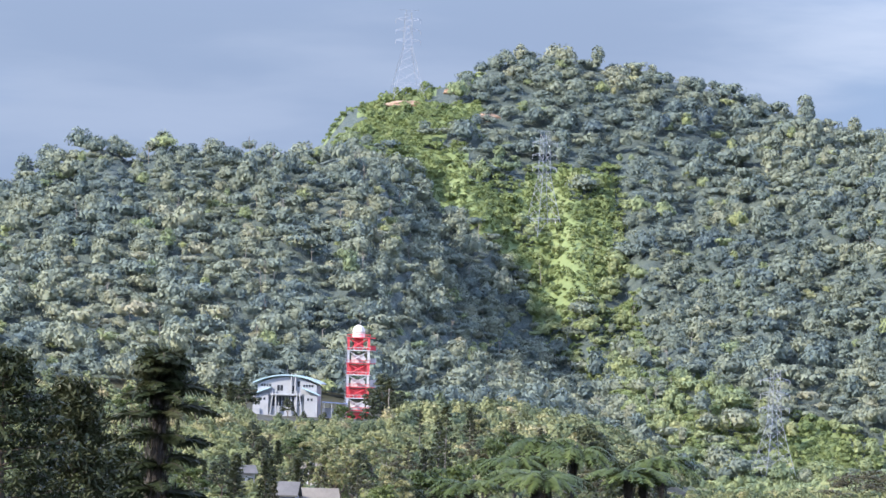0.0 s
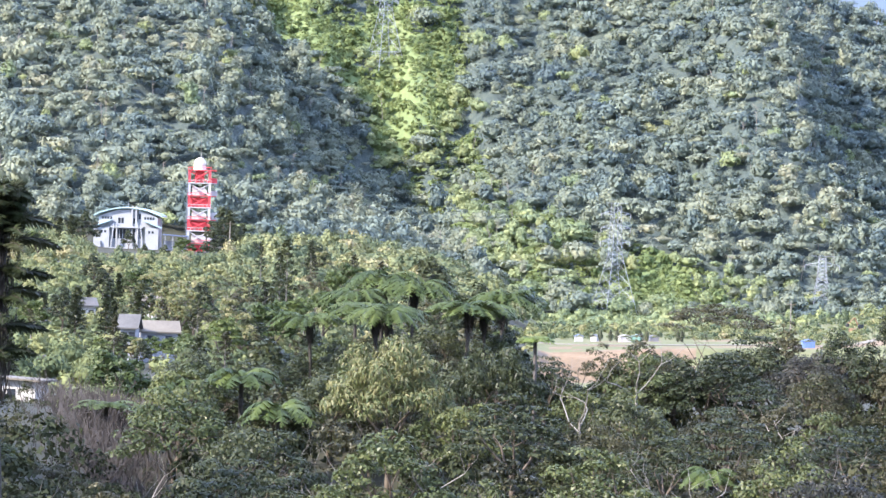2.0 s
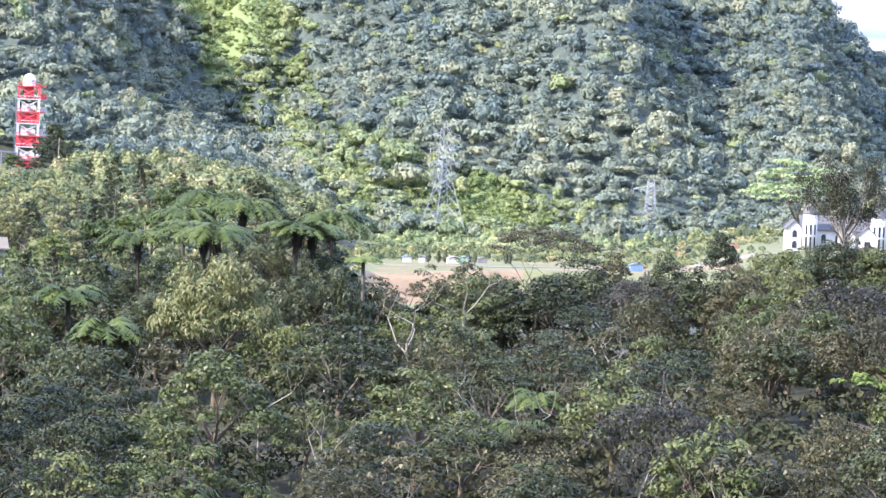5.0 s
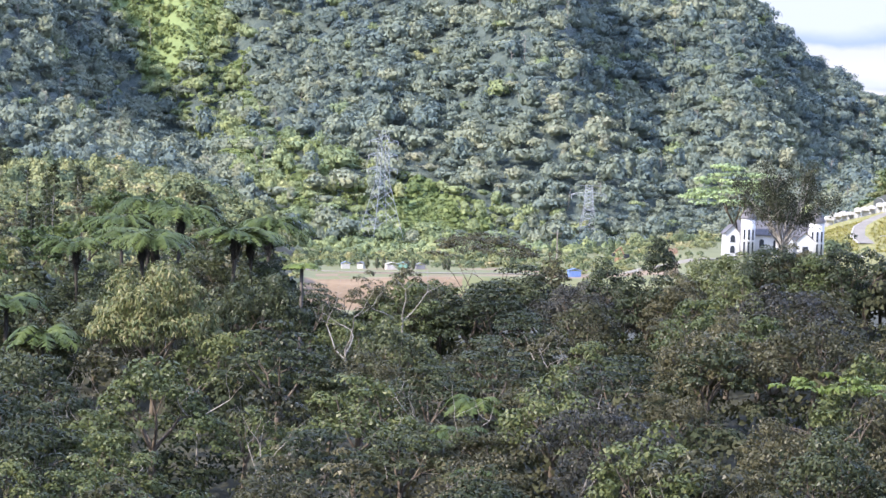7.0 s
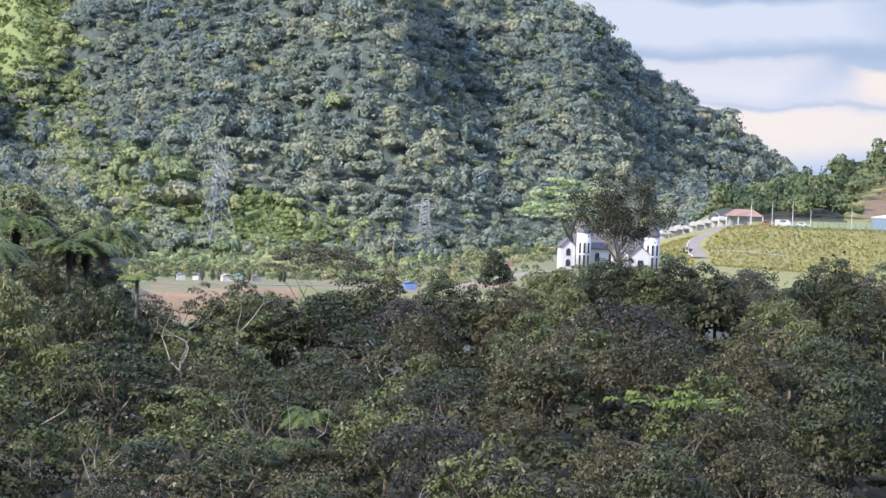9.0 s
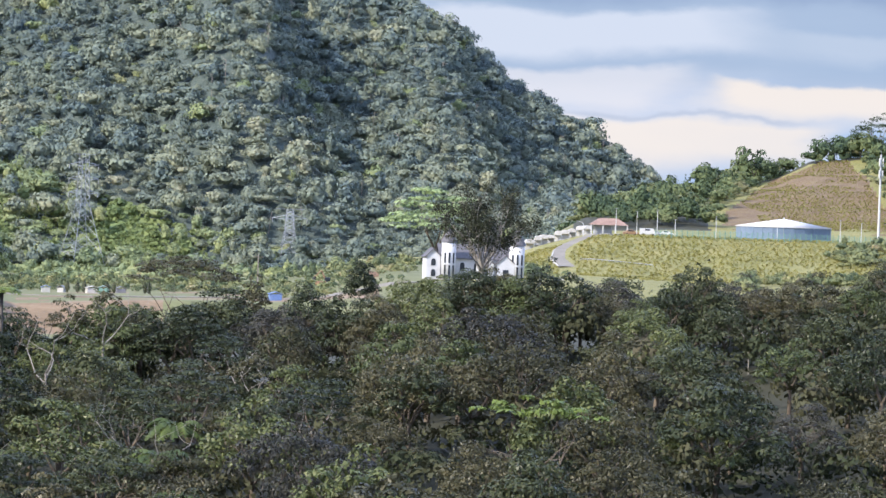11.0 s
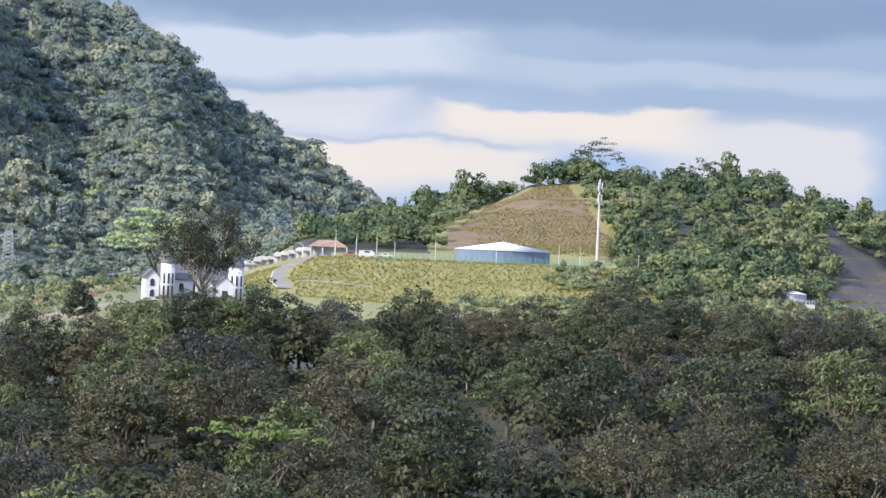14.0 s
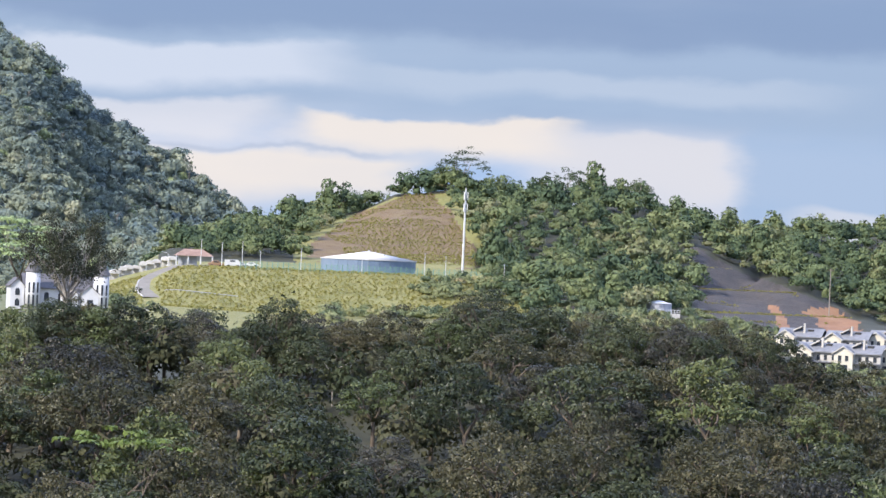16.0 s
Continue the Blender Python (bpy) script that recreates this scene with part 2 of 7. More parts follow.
M_LIME = surface("church_white", [(0.42, 0.42, 0.43), (0.53, 0.53, 0.54), (0.60, 0.60, 0.61)], 0.35, 4, rough=0.7, bump=0.08)
M_SHEDWALL = surface("weathered_wall", [(0.36, 0.34, 0.30), (0.52, 0.50, 0.46), (0.64, 0.62, 0.58)], 0.6, 5, rough=0.85, stretch=(1, 1, 0.4))
M_CANVAS = surface("pale_canvas", [(0.34, 0.33, 0.31), (0.46, 0.445, 0.425), (0.58, 0.56, 0.535)], 0.7, 4, rough=0.8)
M_REDPAINT = surface("red_paint", [(0.55, 0.05, 0.06), (0.66, 0.07, 0.08), (0.72, 0.11, 0.11)], 0.5, 6, rough=0.5, bump=0.05)
M_GREYPAINT = surface("grey_paint", [(0.24, 0.25, 0.27), (0.33, 0.34, 0.36), (0.42, 0.43, 0.45)], 0.5, 5, rough=0.6, bump=0.05)
M_SLATE = surface("slate_roof", [(0.12, 0.125, 0.14), (0.18, 0.185, 0.20), (0.25, 0.25, 0.26)], 0.5, 6, rough=0.6)
M_TILE = surface("terracotta_roof", [(0.19, 0.12, 0.09), (0.27, 0.175, 0.13), (0.35, 0.25, 0.19)], 0.6, 6, rough=0.7)
M_STEEL = surface("galvanised_steel", [(0.26, 0.28, 0.30), (0.34, 0.36, 0.38), (0.44, 0.45, 0.46)], 0.4, 5, rough=0.55, metal=0.35, bump=0.05)
M_TANKBLUE = surface("tank_blue_steel", [(0.10, 0.145, 0.21), (0.14, 0.19, 0.265), (0.19, 0.24, 0.31)], 0.12, 2, rough=0.5, bump=0.05)
M_AQUA = surface("pale_blue_roof", [(0.28, 0.42, 0.46), (0.36, 0.50, 0.54), (0.44, 0.57, 0.60)], 0.4, 5, rough=0.5, bump=0.05)
M_NAVY = surface("blue_roof", [(0.12, 0.17, 0.32), (0.17, 0.23, 0.40), (0.23, 0.29, 0.45)], 0.5, 5, rough=0.5, bump=0.05)
M_BLUE = surface("blue_tarp", [(0.09, 0.16, 0.36), (0.13, 0.21, 0.43), (0.20, 0.29, 0.50)], 0.6, 5, rough=0.5)
M_GREENFENCE = surface("green_fence_paint", [(0.090, 0.198, 0.153), (0.126, 0.252, 0.198), (0.180, 0.297, 0.243)], 0.6, 5, rough=0.6, bump=0.05)
M_ORANGE = surface("machine_orange", [(0.19, 0.115, 0.06), (0.26, 0.155, 0.085), (0.32, 0.22, 0.14)], 0.8, 6, rough=0.6)
M_CONCRETE = surface("concrete", [(0.33, 0.32, 0.30), (0.44, 0.43, 0.40), (0.54, 0.52, 0.48)], 0.3, 4, rough=0.85)
M_ASPHALT = surface("pale_road", [(0.15, 0.135, 0.11), (0.21, 0.19, 0.155), (0.28, 0.255, 0.21)], 0.2, 3, rough=0.9)
M_ROCK = surface("pale_rock", [(0.22, 0.21, 0.20), (0.38, 0.36, 0.33), (0.50, 0.47, 0.43)], 0.4, 3, rough=0.9, bump=0.6, depth=0.3)
M_GLASS = surface("dark_window_glass", [(0.02, 0.025, 0.03), (0.035, 0.04, 0.05), (0.05, 0.06, 0.07)], 0.6, 4, rough=0.12, bump=0)
M_BLACK = surface("dark_rubber", [(0.02, 0.02, 0.02), (0.035, 0.035, 0.035), (0.05, 0.05, 0.05)], 2, 9, rough=0.8)
M_PALMBARK = surface("palm_bark", [(0.022, 0.018, 0.013), (0.042, 0.035, 0.026), (0.075, 0.063, 0.048)], 1.5, 9)
M_THATCH = surface("dead_fronds", [(0.05, 0.042, 0.03), (0.085, 0.072, 0.052), (0.14, 0.12, 0.09)], 1.5, 9)
M_DEADWOOD = surface("bleached_dead_wood", [(0.17, 0.15, 0.125), (0.27, 0.245, 0.21), (0.37, 0.34, 0.30)], 1.5, 9)
M_TWIG = surface("dry_twigs", [(0.06, 0.052, 0.044), (0.10, 0.087, 0.072), (0.15, 0.13, 0.11)], 1.5, 9)

# ---- the lie of the land ----
RNG = np.random.default_rng(5)


def lattice(ix, iy, seed):
    h = np.sin(ix * 127.1 + iy * 311.7 + seed * 74.7) * 43758.5453
    return h - np.floor(h)


def relief(x, y, scale, seed=0, octaves=3):
    """Smooth noise between -1 and 1, by octaves."""
    total, amp = np.zeros_like(np.asarray(x, float)), 1.0
    for k in range(octaves):
        u, v = np.asarray(x) / scale + 91.3 * k, np.asarray(y) / scale + 17.9 * k
        i, j = np.floor(u), np.floor(v)
        a, b = u - i, v - j
        a, b = a * a * (3 - 2 * a), b * b * (3 - 2 * b)
        n = (lattice(i, j, seed) * (1 - a) + lattice(i + 1, j, seed) * a) * (1 - b) + (lattice(i, j + 1, seed) * (1 - a) + lattice(i + 1, j + 1, seed) * a) * b
        total += amp * (2 * n - 1)
        amp, scale = amp * 0.5, scale * 0.5
    return total


LINES = []


def line(distance, *knots):
    """A line across the land at that distance: bearing (in lens units) and height over the eye, in turn."""
    LINES.append((distance, np.array(knots[0::2], float), np.array(knots[1::2], float)))


line(6, 0, -1.8)
line(40, 0, -9)
line(110, 0, -24)
line(200, -1500, -15, -1180, -15, -900, -24, 0, -26)
line(240, -1500, -13, -1180, -13.5, -930, -19, -600, -20.5)
line(275, -1450, -11.5, -1130, -12.5, -930, -15.5, 0, -14, 620, -12.5, 1343, -11.5, 2054, -13.5)
line(310, -1450, -8.5, -1130, -9.5, -930, -11, -720, -10, -520, -8, -240, -8.5, -180, -10.5, 20, -9.6, 370, -9, 466, -7, 615, -6.5, 780, -7.3, 985, -5.8, 1165, -6, 1343, -4.6, 1476, -6.4, 1745, -6, 1907, -8, 2054, -8.6)
line(420, -1700, -18, -500, -17, -200, -24, 300, -26, 2200, -26)
line(700, -1700, -13, -900, -13, -500, -16, -200, -28, 0, -30, 2200, -30)
line(1000, -1450, -6, -900, -8, -600, -11, -350, -17, -200, -26, 100, -26, 450, -24, 2200, -30)
line(1085, -1450, -5, -900, -6, -600, -9, -350, -16, -220, -25, 60, -24, 250, -21, 450, -16, 620, -14, 2200, -28)
line(1112, -1450, -5, -900, -6, -600, -9, -350, -16, -220, -19.5, 60, -17.8, 250, -17.5, 450, -15, 620, -13, 2200, -27)
line(1220, -900, -4, -500, -8, -250, -18.5, 300, -17.5, 450, -11.8, 700, -11.8, 800, -12, 1300, -15, 1600, -24, 2200, -31)
line(1500, -900, -3, -500, -8, -250, -21, 50, -19, 300, -15, 450, -11, 620, -12, 780, -12, 1000, -13, 1230, -12, 1620, -10, 1700, -14, 1850, -19, 2200, -18)
line(1580, -850, -1, -500, -3, -250, -22, 50, -20, 300, -14.5, 450, -11.5, 620, -10, 700, -6, 800, -1, 930, 0, 1320, 0, 1400, -3, 1620, -8, 1700, -8, 1900, -13, 2200, -13)
line(1650, -850, 0, -500, -2, -250, -22, 50, -21, 300, -17, 450, -13, 620, -10, 700, -4, 800, 1, 930, 1, 1320, 1, 1400, 0, 1620, -6, 1700, -6, 1950, -10, 2200, -10)
line(1740, -1450, 6, -1000, 1, -700, 1, -500, -2, -390, -5, -300, -13, -230, -22, 450, -20, 620, -10, 780, 3, 930, 6, 1050, 7, 1290, 8, 1400, 10, 1600, 6, 1700, 3, 1840, 0, 2000, -5, 2200, 0)
line(1800, -1450, 0, -850, -8, -500, -10, -230, -23, 450, -21, 620, -12, 780, 6, 930, 9, 1050, 14, 1180, 17, 1300, 18, 1450, 20, 1620, 16, 1700, 11, 1850, 6, 2000, 8, 2200, 12)
line(1900, -1450, 2, -850, -6, -500, -10, -200, -23, 450, -21, 620, -14, 780, 5, 923, 12, 996, 18, 1115, 24, 1174, 31, 1273, 33, 1454, 31, 1614, 30, 1656, 22, 1726, 20, 1876, 20, 1955, 23, 2041, 25, 2200, 26)
line(1960, -1450, 16, -900, 12, -500, 0, -300, -20, 600, -22, 780, -2, 930, 6, 1100, 18, 1300, 26, 1640, 20, 2200, 20)
line(2220, -1700, 85, -1479, 101, -1282, 116, -973, 119, -937, 118, -841, 104, -720, 82, -647, 59, -575, 36, -475, 22, -374, 20, -270, 36, -100, 60, 84, 60, 264, 52, 470, 38, 600, 26, 737, 12, 829, 4, 936, 0, 1200, 0)
line(2290, -1479, 70, -937, 90, -841, 95, -720, 88, -647, 80, -575, 72, -475, 68, -374, 62, -191, 70, -100, 84, 84, 83, 264, 76, 470, 58, 600, 40, 737, 22, 829, 12, 936, 4, 1200, 0)
line(2480, -1479, 60, -1000, 100, -937, 127, -883, 151, -794, 160, -704, 165, -636, 173, -586, 178, -486, 177, -385, 172, -285, 170, -194, 160, -83, 150, -3, 142, 84, 139, 264, 130, 470, 106, 601, 76, 683, 63, 770, 51, 829, 37, 890, 25, 936, 15, 1100, 0)
line(2650, -1479, 30, -800, 100, -500, 120, 0, 90, 470, 60, 900, 0)
line(3100, 0, -40)
line(4800, 0, -60)
DIST = np.array([k[0] for k in LINES], float)


def bearing(x, y):
    return np.arctan2(x, y) * F


def height(x, y):
    """Height of the ground over z = 0."""
    x, y = np.asarray(x, float), np.asarray(y, float)
    r, u = np.hypot(x, y), bearing(x, y)
    side = np.clip((np.abs(u - 300) - 2100) / 2500, 0, 1)
    rows = np.array([np.interp(u, k[1], k[2]) for k in LINES])
    k = np.clip(np.searchsorted(DIST, r) - 1, 0, len(DIST) - 2)
    a = np.clip((r - DIST[k]) / (DIST[k + 1] - DIST[k]), 0, 1)
    idx = np.arange(len(k.ravel()))
    flat = rows.reshape(len(DIST), -1)
    z = flat[k.ravel(), idx].reshape(r.shape) * (1 - a) + flat[k.ravel() + 1, idx].reshape(r.shape) * a
    z = z * (1 - 0.55 * side * (r > 320))
    # spurs and gullies of the mountain
    s = np.clip((r - 1960) / 520, 0, 1)
    swell = np.sin(np.pi * s)
    c1 = 330 - 330 * s
    d1 = u - c1
    z += 32 * swell * np.where(d1 < 0, np.exp(-(d1 / 190) ** 2), np.exp(-(d1 / 75) ** 2)) * (u > -400)
    d2 = u - (610 - 120 * s)
    z += 15 * swell * np.where(d2 < 0, np.exp(-(d2 / 70) ** 2), np.exp(-(d2 / 60) ** 2))
    d3 = u - (-230 - 150 * s)
    z += 13 * swell * np.where(d3 < 0, np.exp(-(d3 / 120) ** 2), np.exp(-(d3 / 80) ** 2))
    z += 11.0 * swell * relief(u, r * 0.45, 170, 4, 2) + 6.0 * swell * relief(u + r * 0.2, r * 0.35, 62, 8, 2)
    hill = np.clip((r - 1650) / 80, 0, 1) * np.clip((1960 - r) / 60, 0, 1) * (u > 1320)
    z += 5.0 * hill * relief(u, r, 90, 9, 2)
    z += 0.5 * relief(x, y, 30, 2, 3) * np.clip((r - 30) / 100, 0, 1) * np.where((r > 1060) & (r < 1660), 0.5, 1.0)
    # benches of the cut above the tank
    cut = inside(u, z / r * F, CUT) & (r > 1660) & (r < 1905)
    step = 6.1
    q = z / step
    f = q - np.floor(q)
    z = np.where(cut, step * (np.floor(q) + np.clip((f - 0.09) / 0.91, 0, 1)), z)
    grey = inside(u, z / r * F, GREYCUT) & (r > 1500) & (r < 1900)
    q = z / 7.5
    f = q - np.floor(q)
    z = np.where(grey, 7.5 * (np.floor(q) + np.clip((f - 0.2) / 0.8, 0, 1)), z)
    return z + EYE[2]


def inside(u, v, poly):
    """Whether bearings u and elevations v lie inside the outline."""
    u, v = np.asarray(u), np.asarray(v)
    res = np.zeros(u.shape, bool)
    n = len(poly)
    for i in range(n):
        (x0, y0), (x1, y1) = poly[i], poly[(i + 1) % n]
        if y0 == y1:
            continue
        res ^= ((y0 > v) != (y1 > v)) & (u < (x1 - x0) * (v - y0) / (y1 - y0) + x0)
    return res


CUT = [(1022, 22), (1030, 52), (1104, 104), (1163, 128), (1200, 150), (1234, 152), (1268, 120), (1302, 72), (1340, 22)]
GREYCUT = [(1691, 80), (1719, 71), (1780, 36), (1882, 4), (1983, -32), (2019, -70), (1885, -84), (1785, -64), (1709, -50), (1717, -8), (1706, 31)]
LOWCUT = [(1417, -4), (1483, -26), (1530, -66), (1500, -75), (1444, -50)]
REDCUT = [(1905, -24), (1955, -24), (1998, -45), (2008, -68), (1938, -70)]
RED_STREAK = [(1840, -22), (1858, -22), (1887, -72), (1868, -74)]
SCRUB = [(-943, 527), (-880, 560), (-794, 590), (-700, 600), (-650, 595), (-660, 535), (-680, 445), (-609, 407), (-540, 449), (-420, 447), (-398, 383), (-396, 293), (-388, 213), (-392, 173), (-441, 142), (-522, 179), (-554, 228), (-575, 268), (-617, 327), (-648, 361), (-689, 394), (-740, 423), (-790, 441), (-871, 469), (-932, 497)]
SCRUB_LOW = [(-95, 5), (-30, 20), (25, -15), (40, -60), (-60, -80), (-115, -40)]
LIGHT_WOODS = [(-660, 450), (-393, 460), (-370, 213), (-331, 145), (-279, 86), (-189, 79), (-108, 25), (-28, 20), (140, -40), (140, -110), (-184, -110), (-285, -60), (-330, -10), (-429, 62), (-520, 140), (-600, 300)]


def at(u, r, dz=0.0):
    """A place on the ground at that bearing and distance."""
    x, y = r * math.sin(u / F), r * math.cos(u / F)
    return Vector((x, y, float(height(np.array([x]), np.array([y]))[0]) + dz))


def level(u, v, r):
    """A place at that bearing, elevation and distance."""
    return Vector((r * math.sin(u / F), r * math.cos(u / F), EYE[2] + r * v / F))


def mesh_of(name, verts, faces, mats, tint=None, mat_index=None, smooth=False):
    """A mesh from arrays: verts (n, 3), faces (m, 3 or 4)."""
    me = bpy.data.meshes.new(name)
    m, k = faces.shape
    me.vertices.add(len(verts))
    me.vertices.foreach_set("co", np.ascontiguousarray(verts, np.float32).ravel())
    me.loops.add(m * k)
    me.loops.foreach_set("vertex_index", np.ascontiguousarray(faces, np.int32).ravel())
    me.polygons.add(m)
    me.polygons.foreach_set("loop_start", np.arange(0, m * k, k, dtype=np.int32))
    me.polygons.foreach_set("loop_total", np.full(m, k, np.int32))
    for mt in mats:
        me.materials.append(mt)
    if mat_index is not None:
        me.polygons.foreach_set("material_index", np.ascontiguousarray(mat_index, np.int32))
    me.polygons.foreach_set("use_smooth", np.full(m, smooth))
    if tint is not None:
        a = me.attributes.new("tint", "FLOAT", "FACE")
        a.data.foreach_set("value", np.ascontiguousarray(tint, np.float32))
    me.update(calc_edges=True)
    return me


def open_slope(u, v, x, y):
    """The cleared, scrubby part of the mountain side, with an uneven edge and stray clumps of trees."""
    a = inside(u + 26 * relief(x, y, 30, 6, 3), v + 18 * relief(x, y, 26, 8, 3), SCRUB)
    b = inside(u + 20 * relief(x, y, 30, 6, 3), v + 14 * relief(x, y, 26, 8, 3), SCRUB_LOW)
    return (a | b) & (relief(x, y, 24, 3, 2) < 0.5)


def build_ground():
    uu = np.concatenate([np.linspace(-math.pi * F, -6000, 40, endpoint=False), np.linspace(-6000, -1700, 40, endpoint=False), np.arange(-1700, 980, 20.0), np.arange(980, 1340, 6.0), np.arange(1340, 1620, 11.0), np.arange(1620, 2060, 5.0), np.arange(2060, 2300, 11.0), np.linspace(2300, 6000, 40, endpoint=False), np.linspace(6000, math.pi * F, 40)])
    rr = np.concatenate([[0.002], np.linspace(6, 220, 18, endpoint=False), np.arange(220, 440, 10), np.arange(440, 1070, 30), np.arange(1070, 1130, 3), np.arange(1130, 1480, 14), np.arange(1480, 1660, 6), np.arange(1660, 1910, 4), np.arange(1910, 2200, 16), np.arange(2200, 2500, 10), np.linspace(2500, 4800, 22)])
    U, R = np.meshgrid(uu, rr)
    X, Y = R * np.sin(U / F), R * np.cos(U / F)
    Z = height(X, Y)
    nu, nr = len(uu), len(rr)
    i = np.arange(nr - 1)[:, None] * nu + np.arange(nu - 1)[None, :]
    faces = np.stack([i, i + 1, i + 1 + nu, i + nu], -1).reshape(-1, 4)
    mid = lambda a: (a[:-1, :-1] + a[1:, 1:]) / 2
    u, r, v = mid(U), mid(R), mid((Z - EYE[2]) / R * F)
    wob = relief(mid(X), mid(Y), 12, 3, 2)
    mi = np.zeros(u.shape, int)
    mi[(r > 1020) & (r < 1990) & (u > -260 + 14 * wob) & (u < 760)] = 2
    mi[(r > 1110 + 8 * wob) & (r < 1300) & (u > -230) & (u < 420) & (wob > 0.45)] = 3
    mi[(r > 1076 + 6 * wob) & (r < 1116 + 5 * wob) & (u > -235 + 18 * wob) & (u < 40 + 45 * wob)] = 3
    mi[(r > 1120) & (r < 1190) & (u > 180 + 10 * wob) & (u < 420 + 10 * wob)] = 3
    mi[(r > 1140) & (r < 1680) & (u > 560 + 20 * wob) & (u < 1420 + 20 * wob)] = 1
    mi[(r > 1950) & (r < 2560) & (u < 1300)] = 8
    mi[open_slope(u, v, mid(X), mid(Y)) & (r > 1960)] = 7
    mi[(r > 1640) & (r < 1893) & (u > 1000 + 8 * wob) & (u < 1352 + 8 * wob)] = 1
    mi[inside(u + 6 * wob, v + 6 * wob, CUT) & (r > 1650) & (r < 1905)] = 4
    mi[inside(u + 5 * wob, v, GREYCUT) & (r > 1500) & (r < 1905)] = 5
    mi[inside(u + 9 * wob, v + 5 * wob, REDCUT) & (r > 1500) & (r < 1905)] = 6
    mi[inside(u, v, LOWCUT) & (r > 1480) & (r < 1800)] = 5
    mi[inside(u + 3 * wob, v, RED_STREAK) & (r > 1500) & (r < 1905)] = 6
    me = mesh_of("ground", np.stack([X, Y, Z], -1).reshape(-1, 3), faces[:, ::-1], [M_FLOOR, M_GRASS, M_LAWN, M_SOIL, M_BENCH, M_GREY, M_RED, M_SCRUBFLOOR, M_SLOPE], mat_index=mi.ravel(), smooth=True)
    return tagged(new("ground", me), "hilly ground of forest floor, dry grass, lawn and bare earth", "ground", kind="structure")


build_ground()

# ---- leaves and crowns ----


def unit(a):
    return a / np.maximum(np.linalg.norm(a, axis=-1, keepdims=True), 1e-9)


def leaf_quads(c, n, length, width, rng, hang=0.0, ragged=0.25):
    """One leaf (a four-sided blade) at each point of c, its face along n."""
    k = len(c)
    t = rng.normal(size=(k, 3))
    t[:, 2] -= hang * 2
    t = unit(t - n * np.sum(t * n, -1, keepdims=True))
    b = np.cross(n, t)
    ln = length * rng.uniform(0.65, 1.3, (k, 1))
    wd = width * rng.uniform(0.65, 1.3, (k, 1))
    j = lambda: 1 + ragged * rng.uniform(-1, 1, (k, 1))
    q = np.stack([c - t * ln / 2 * j(), c + b * wd / 2 * j() - t * ln * 0.1, c + t * ln / 2 * j(), c - b * wd / 2 * j() - t * ln * 0.1], 1)
    return q


def leaf_tris(c, n, length, width, rng, hang=0.0):
    """One pointed leaf at each point of c."""
    k = len(c)
    t = rng.normal(size=(k, 3))
    t[:, 2] -= hang * 2
    t = unit(t - n * np.sum(t * n, -1, keepdims=True))
    b = np.cross(n, t)
    ln, wd = length * rng.uniform(0.65, 1.35, (k, 1)), width * rng.uniform(0.7, 1.3, (k, 1))
    return np.stack([c - t * ln * 0.35 - b * wd * 0.55, c + t * ln * 0.65, c - t * ln * 0.25 + b * wd * 0.55], 1)


def crown_points(rng, lobes, per, spread_r, tall, lobe_r, base=0.0, flat=0.7, under=0.25, jitter=0.35, dome=(0.75, 1.6)):
    """Points and outward normals on a crown of uneven lobes."""
    pts, nrm = [], []
    for i in range(lobes):
        a, d = rng.uniform(0, 2 * math.pi), math.sqrt(rng.uniform(0.02, 1)) * spread_r
        cz = base + tall * (1 - dome[0] * (d / spread_r) ** dome[1]) * rng.uniform(0.65, 1.05)
        c = np.array([d * math.cos(a), d * math.sin(a), cz])
        lr = lobe_r * rng.uniform(0.65, 1.25)
        v = unit(rng.normal(size=(per, 3)))
        v[:, 2] = np.where(v[:, 2] < -under, -v[:, 2], v[:, 2])
        p = c + v * lr * np.array([1, 1, flat]) * rng.uniform(0.88, 1.05, (per, 1))
        pts.append(p)
        nrm.append(unit(v * np.array([1, 1, 1 / flat]) + rng.normal(size=(per, 3)) * jitter))
    return np.concatenate(pts), np.concatenate(nrm)


def tri_leaves(c, n, size, rng):
    """A ragged three-cornered spray at each point."""
    k = len(c)
    t = rng.normal(size=(k, 3))
    t = unit(t - n * np.sum(t * n, -1, keepdims=True))
    b = np.cross(n, t)
    sz = size * rng.uniform(0.6, 1.35, (k, 1))
    bend = n * sz * rng.uniform(-0.3, 0.2, (k, 1))
    return np.stack([c - t * sz * 0.6 - b * sz * 0.5, c + t * sz * 0.7 + bend, c - t * sz * 0.4 + b * sz * 0.65 + bend * 0.5], 1)


def ball(level):
    """Directions and triangles of a round shell, open below."""
    bm = bmesh.new()
    bmesh.ops.create_icosphere(bm, subdivisions=level, radius=1)
    d = np.array([w.co[:] for w in bm.verts])
    f = np.array([[w.index for w in g.verts] for g in bm.faces if g.calc_center_median().z > -0.5])
    bm.free()
    return unit(d), f


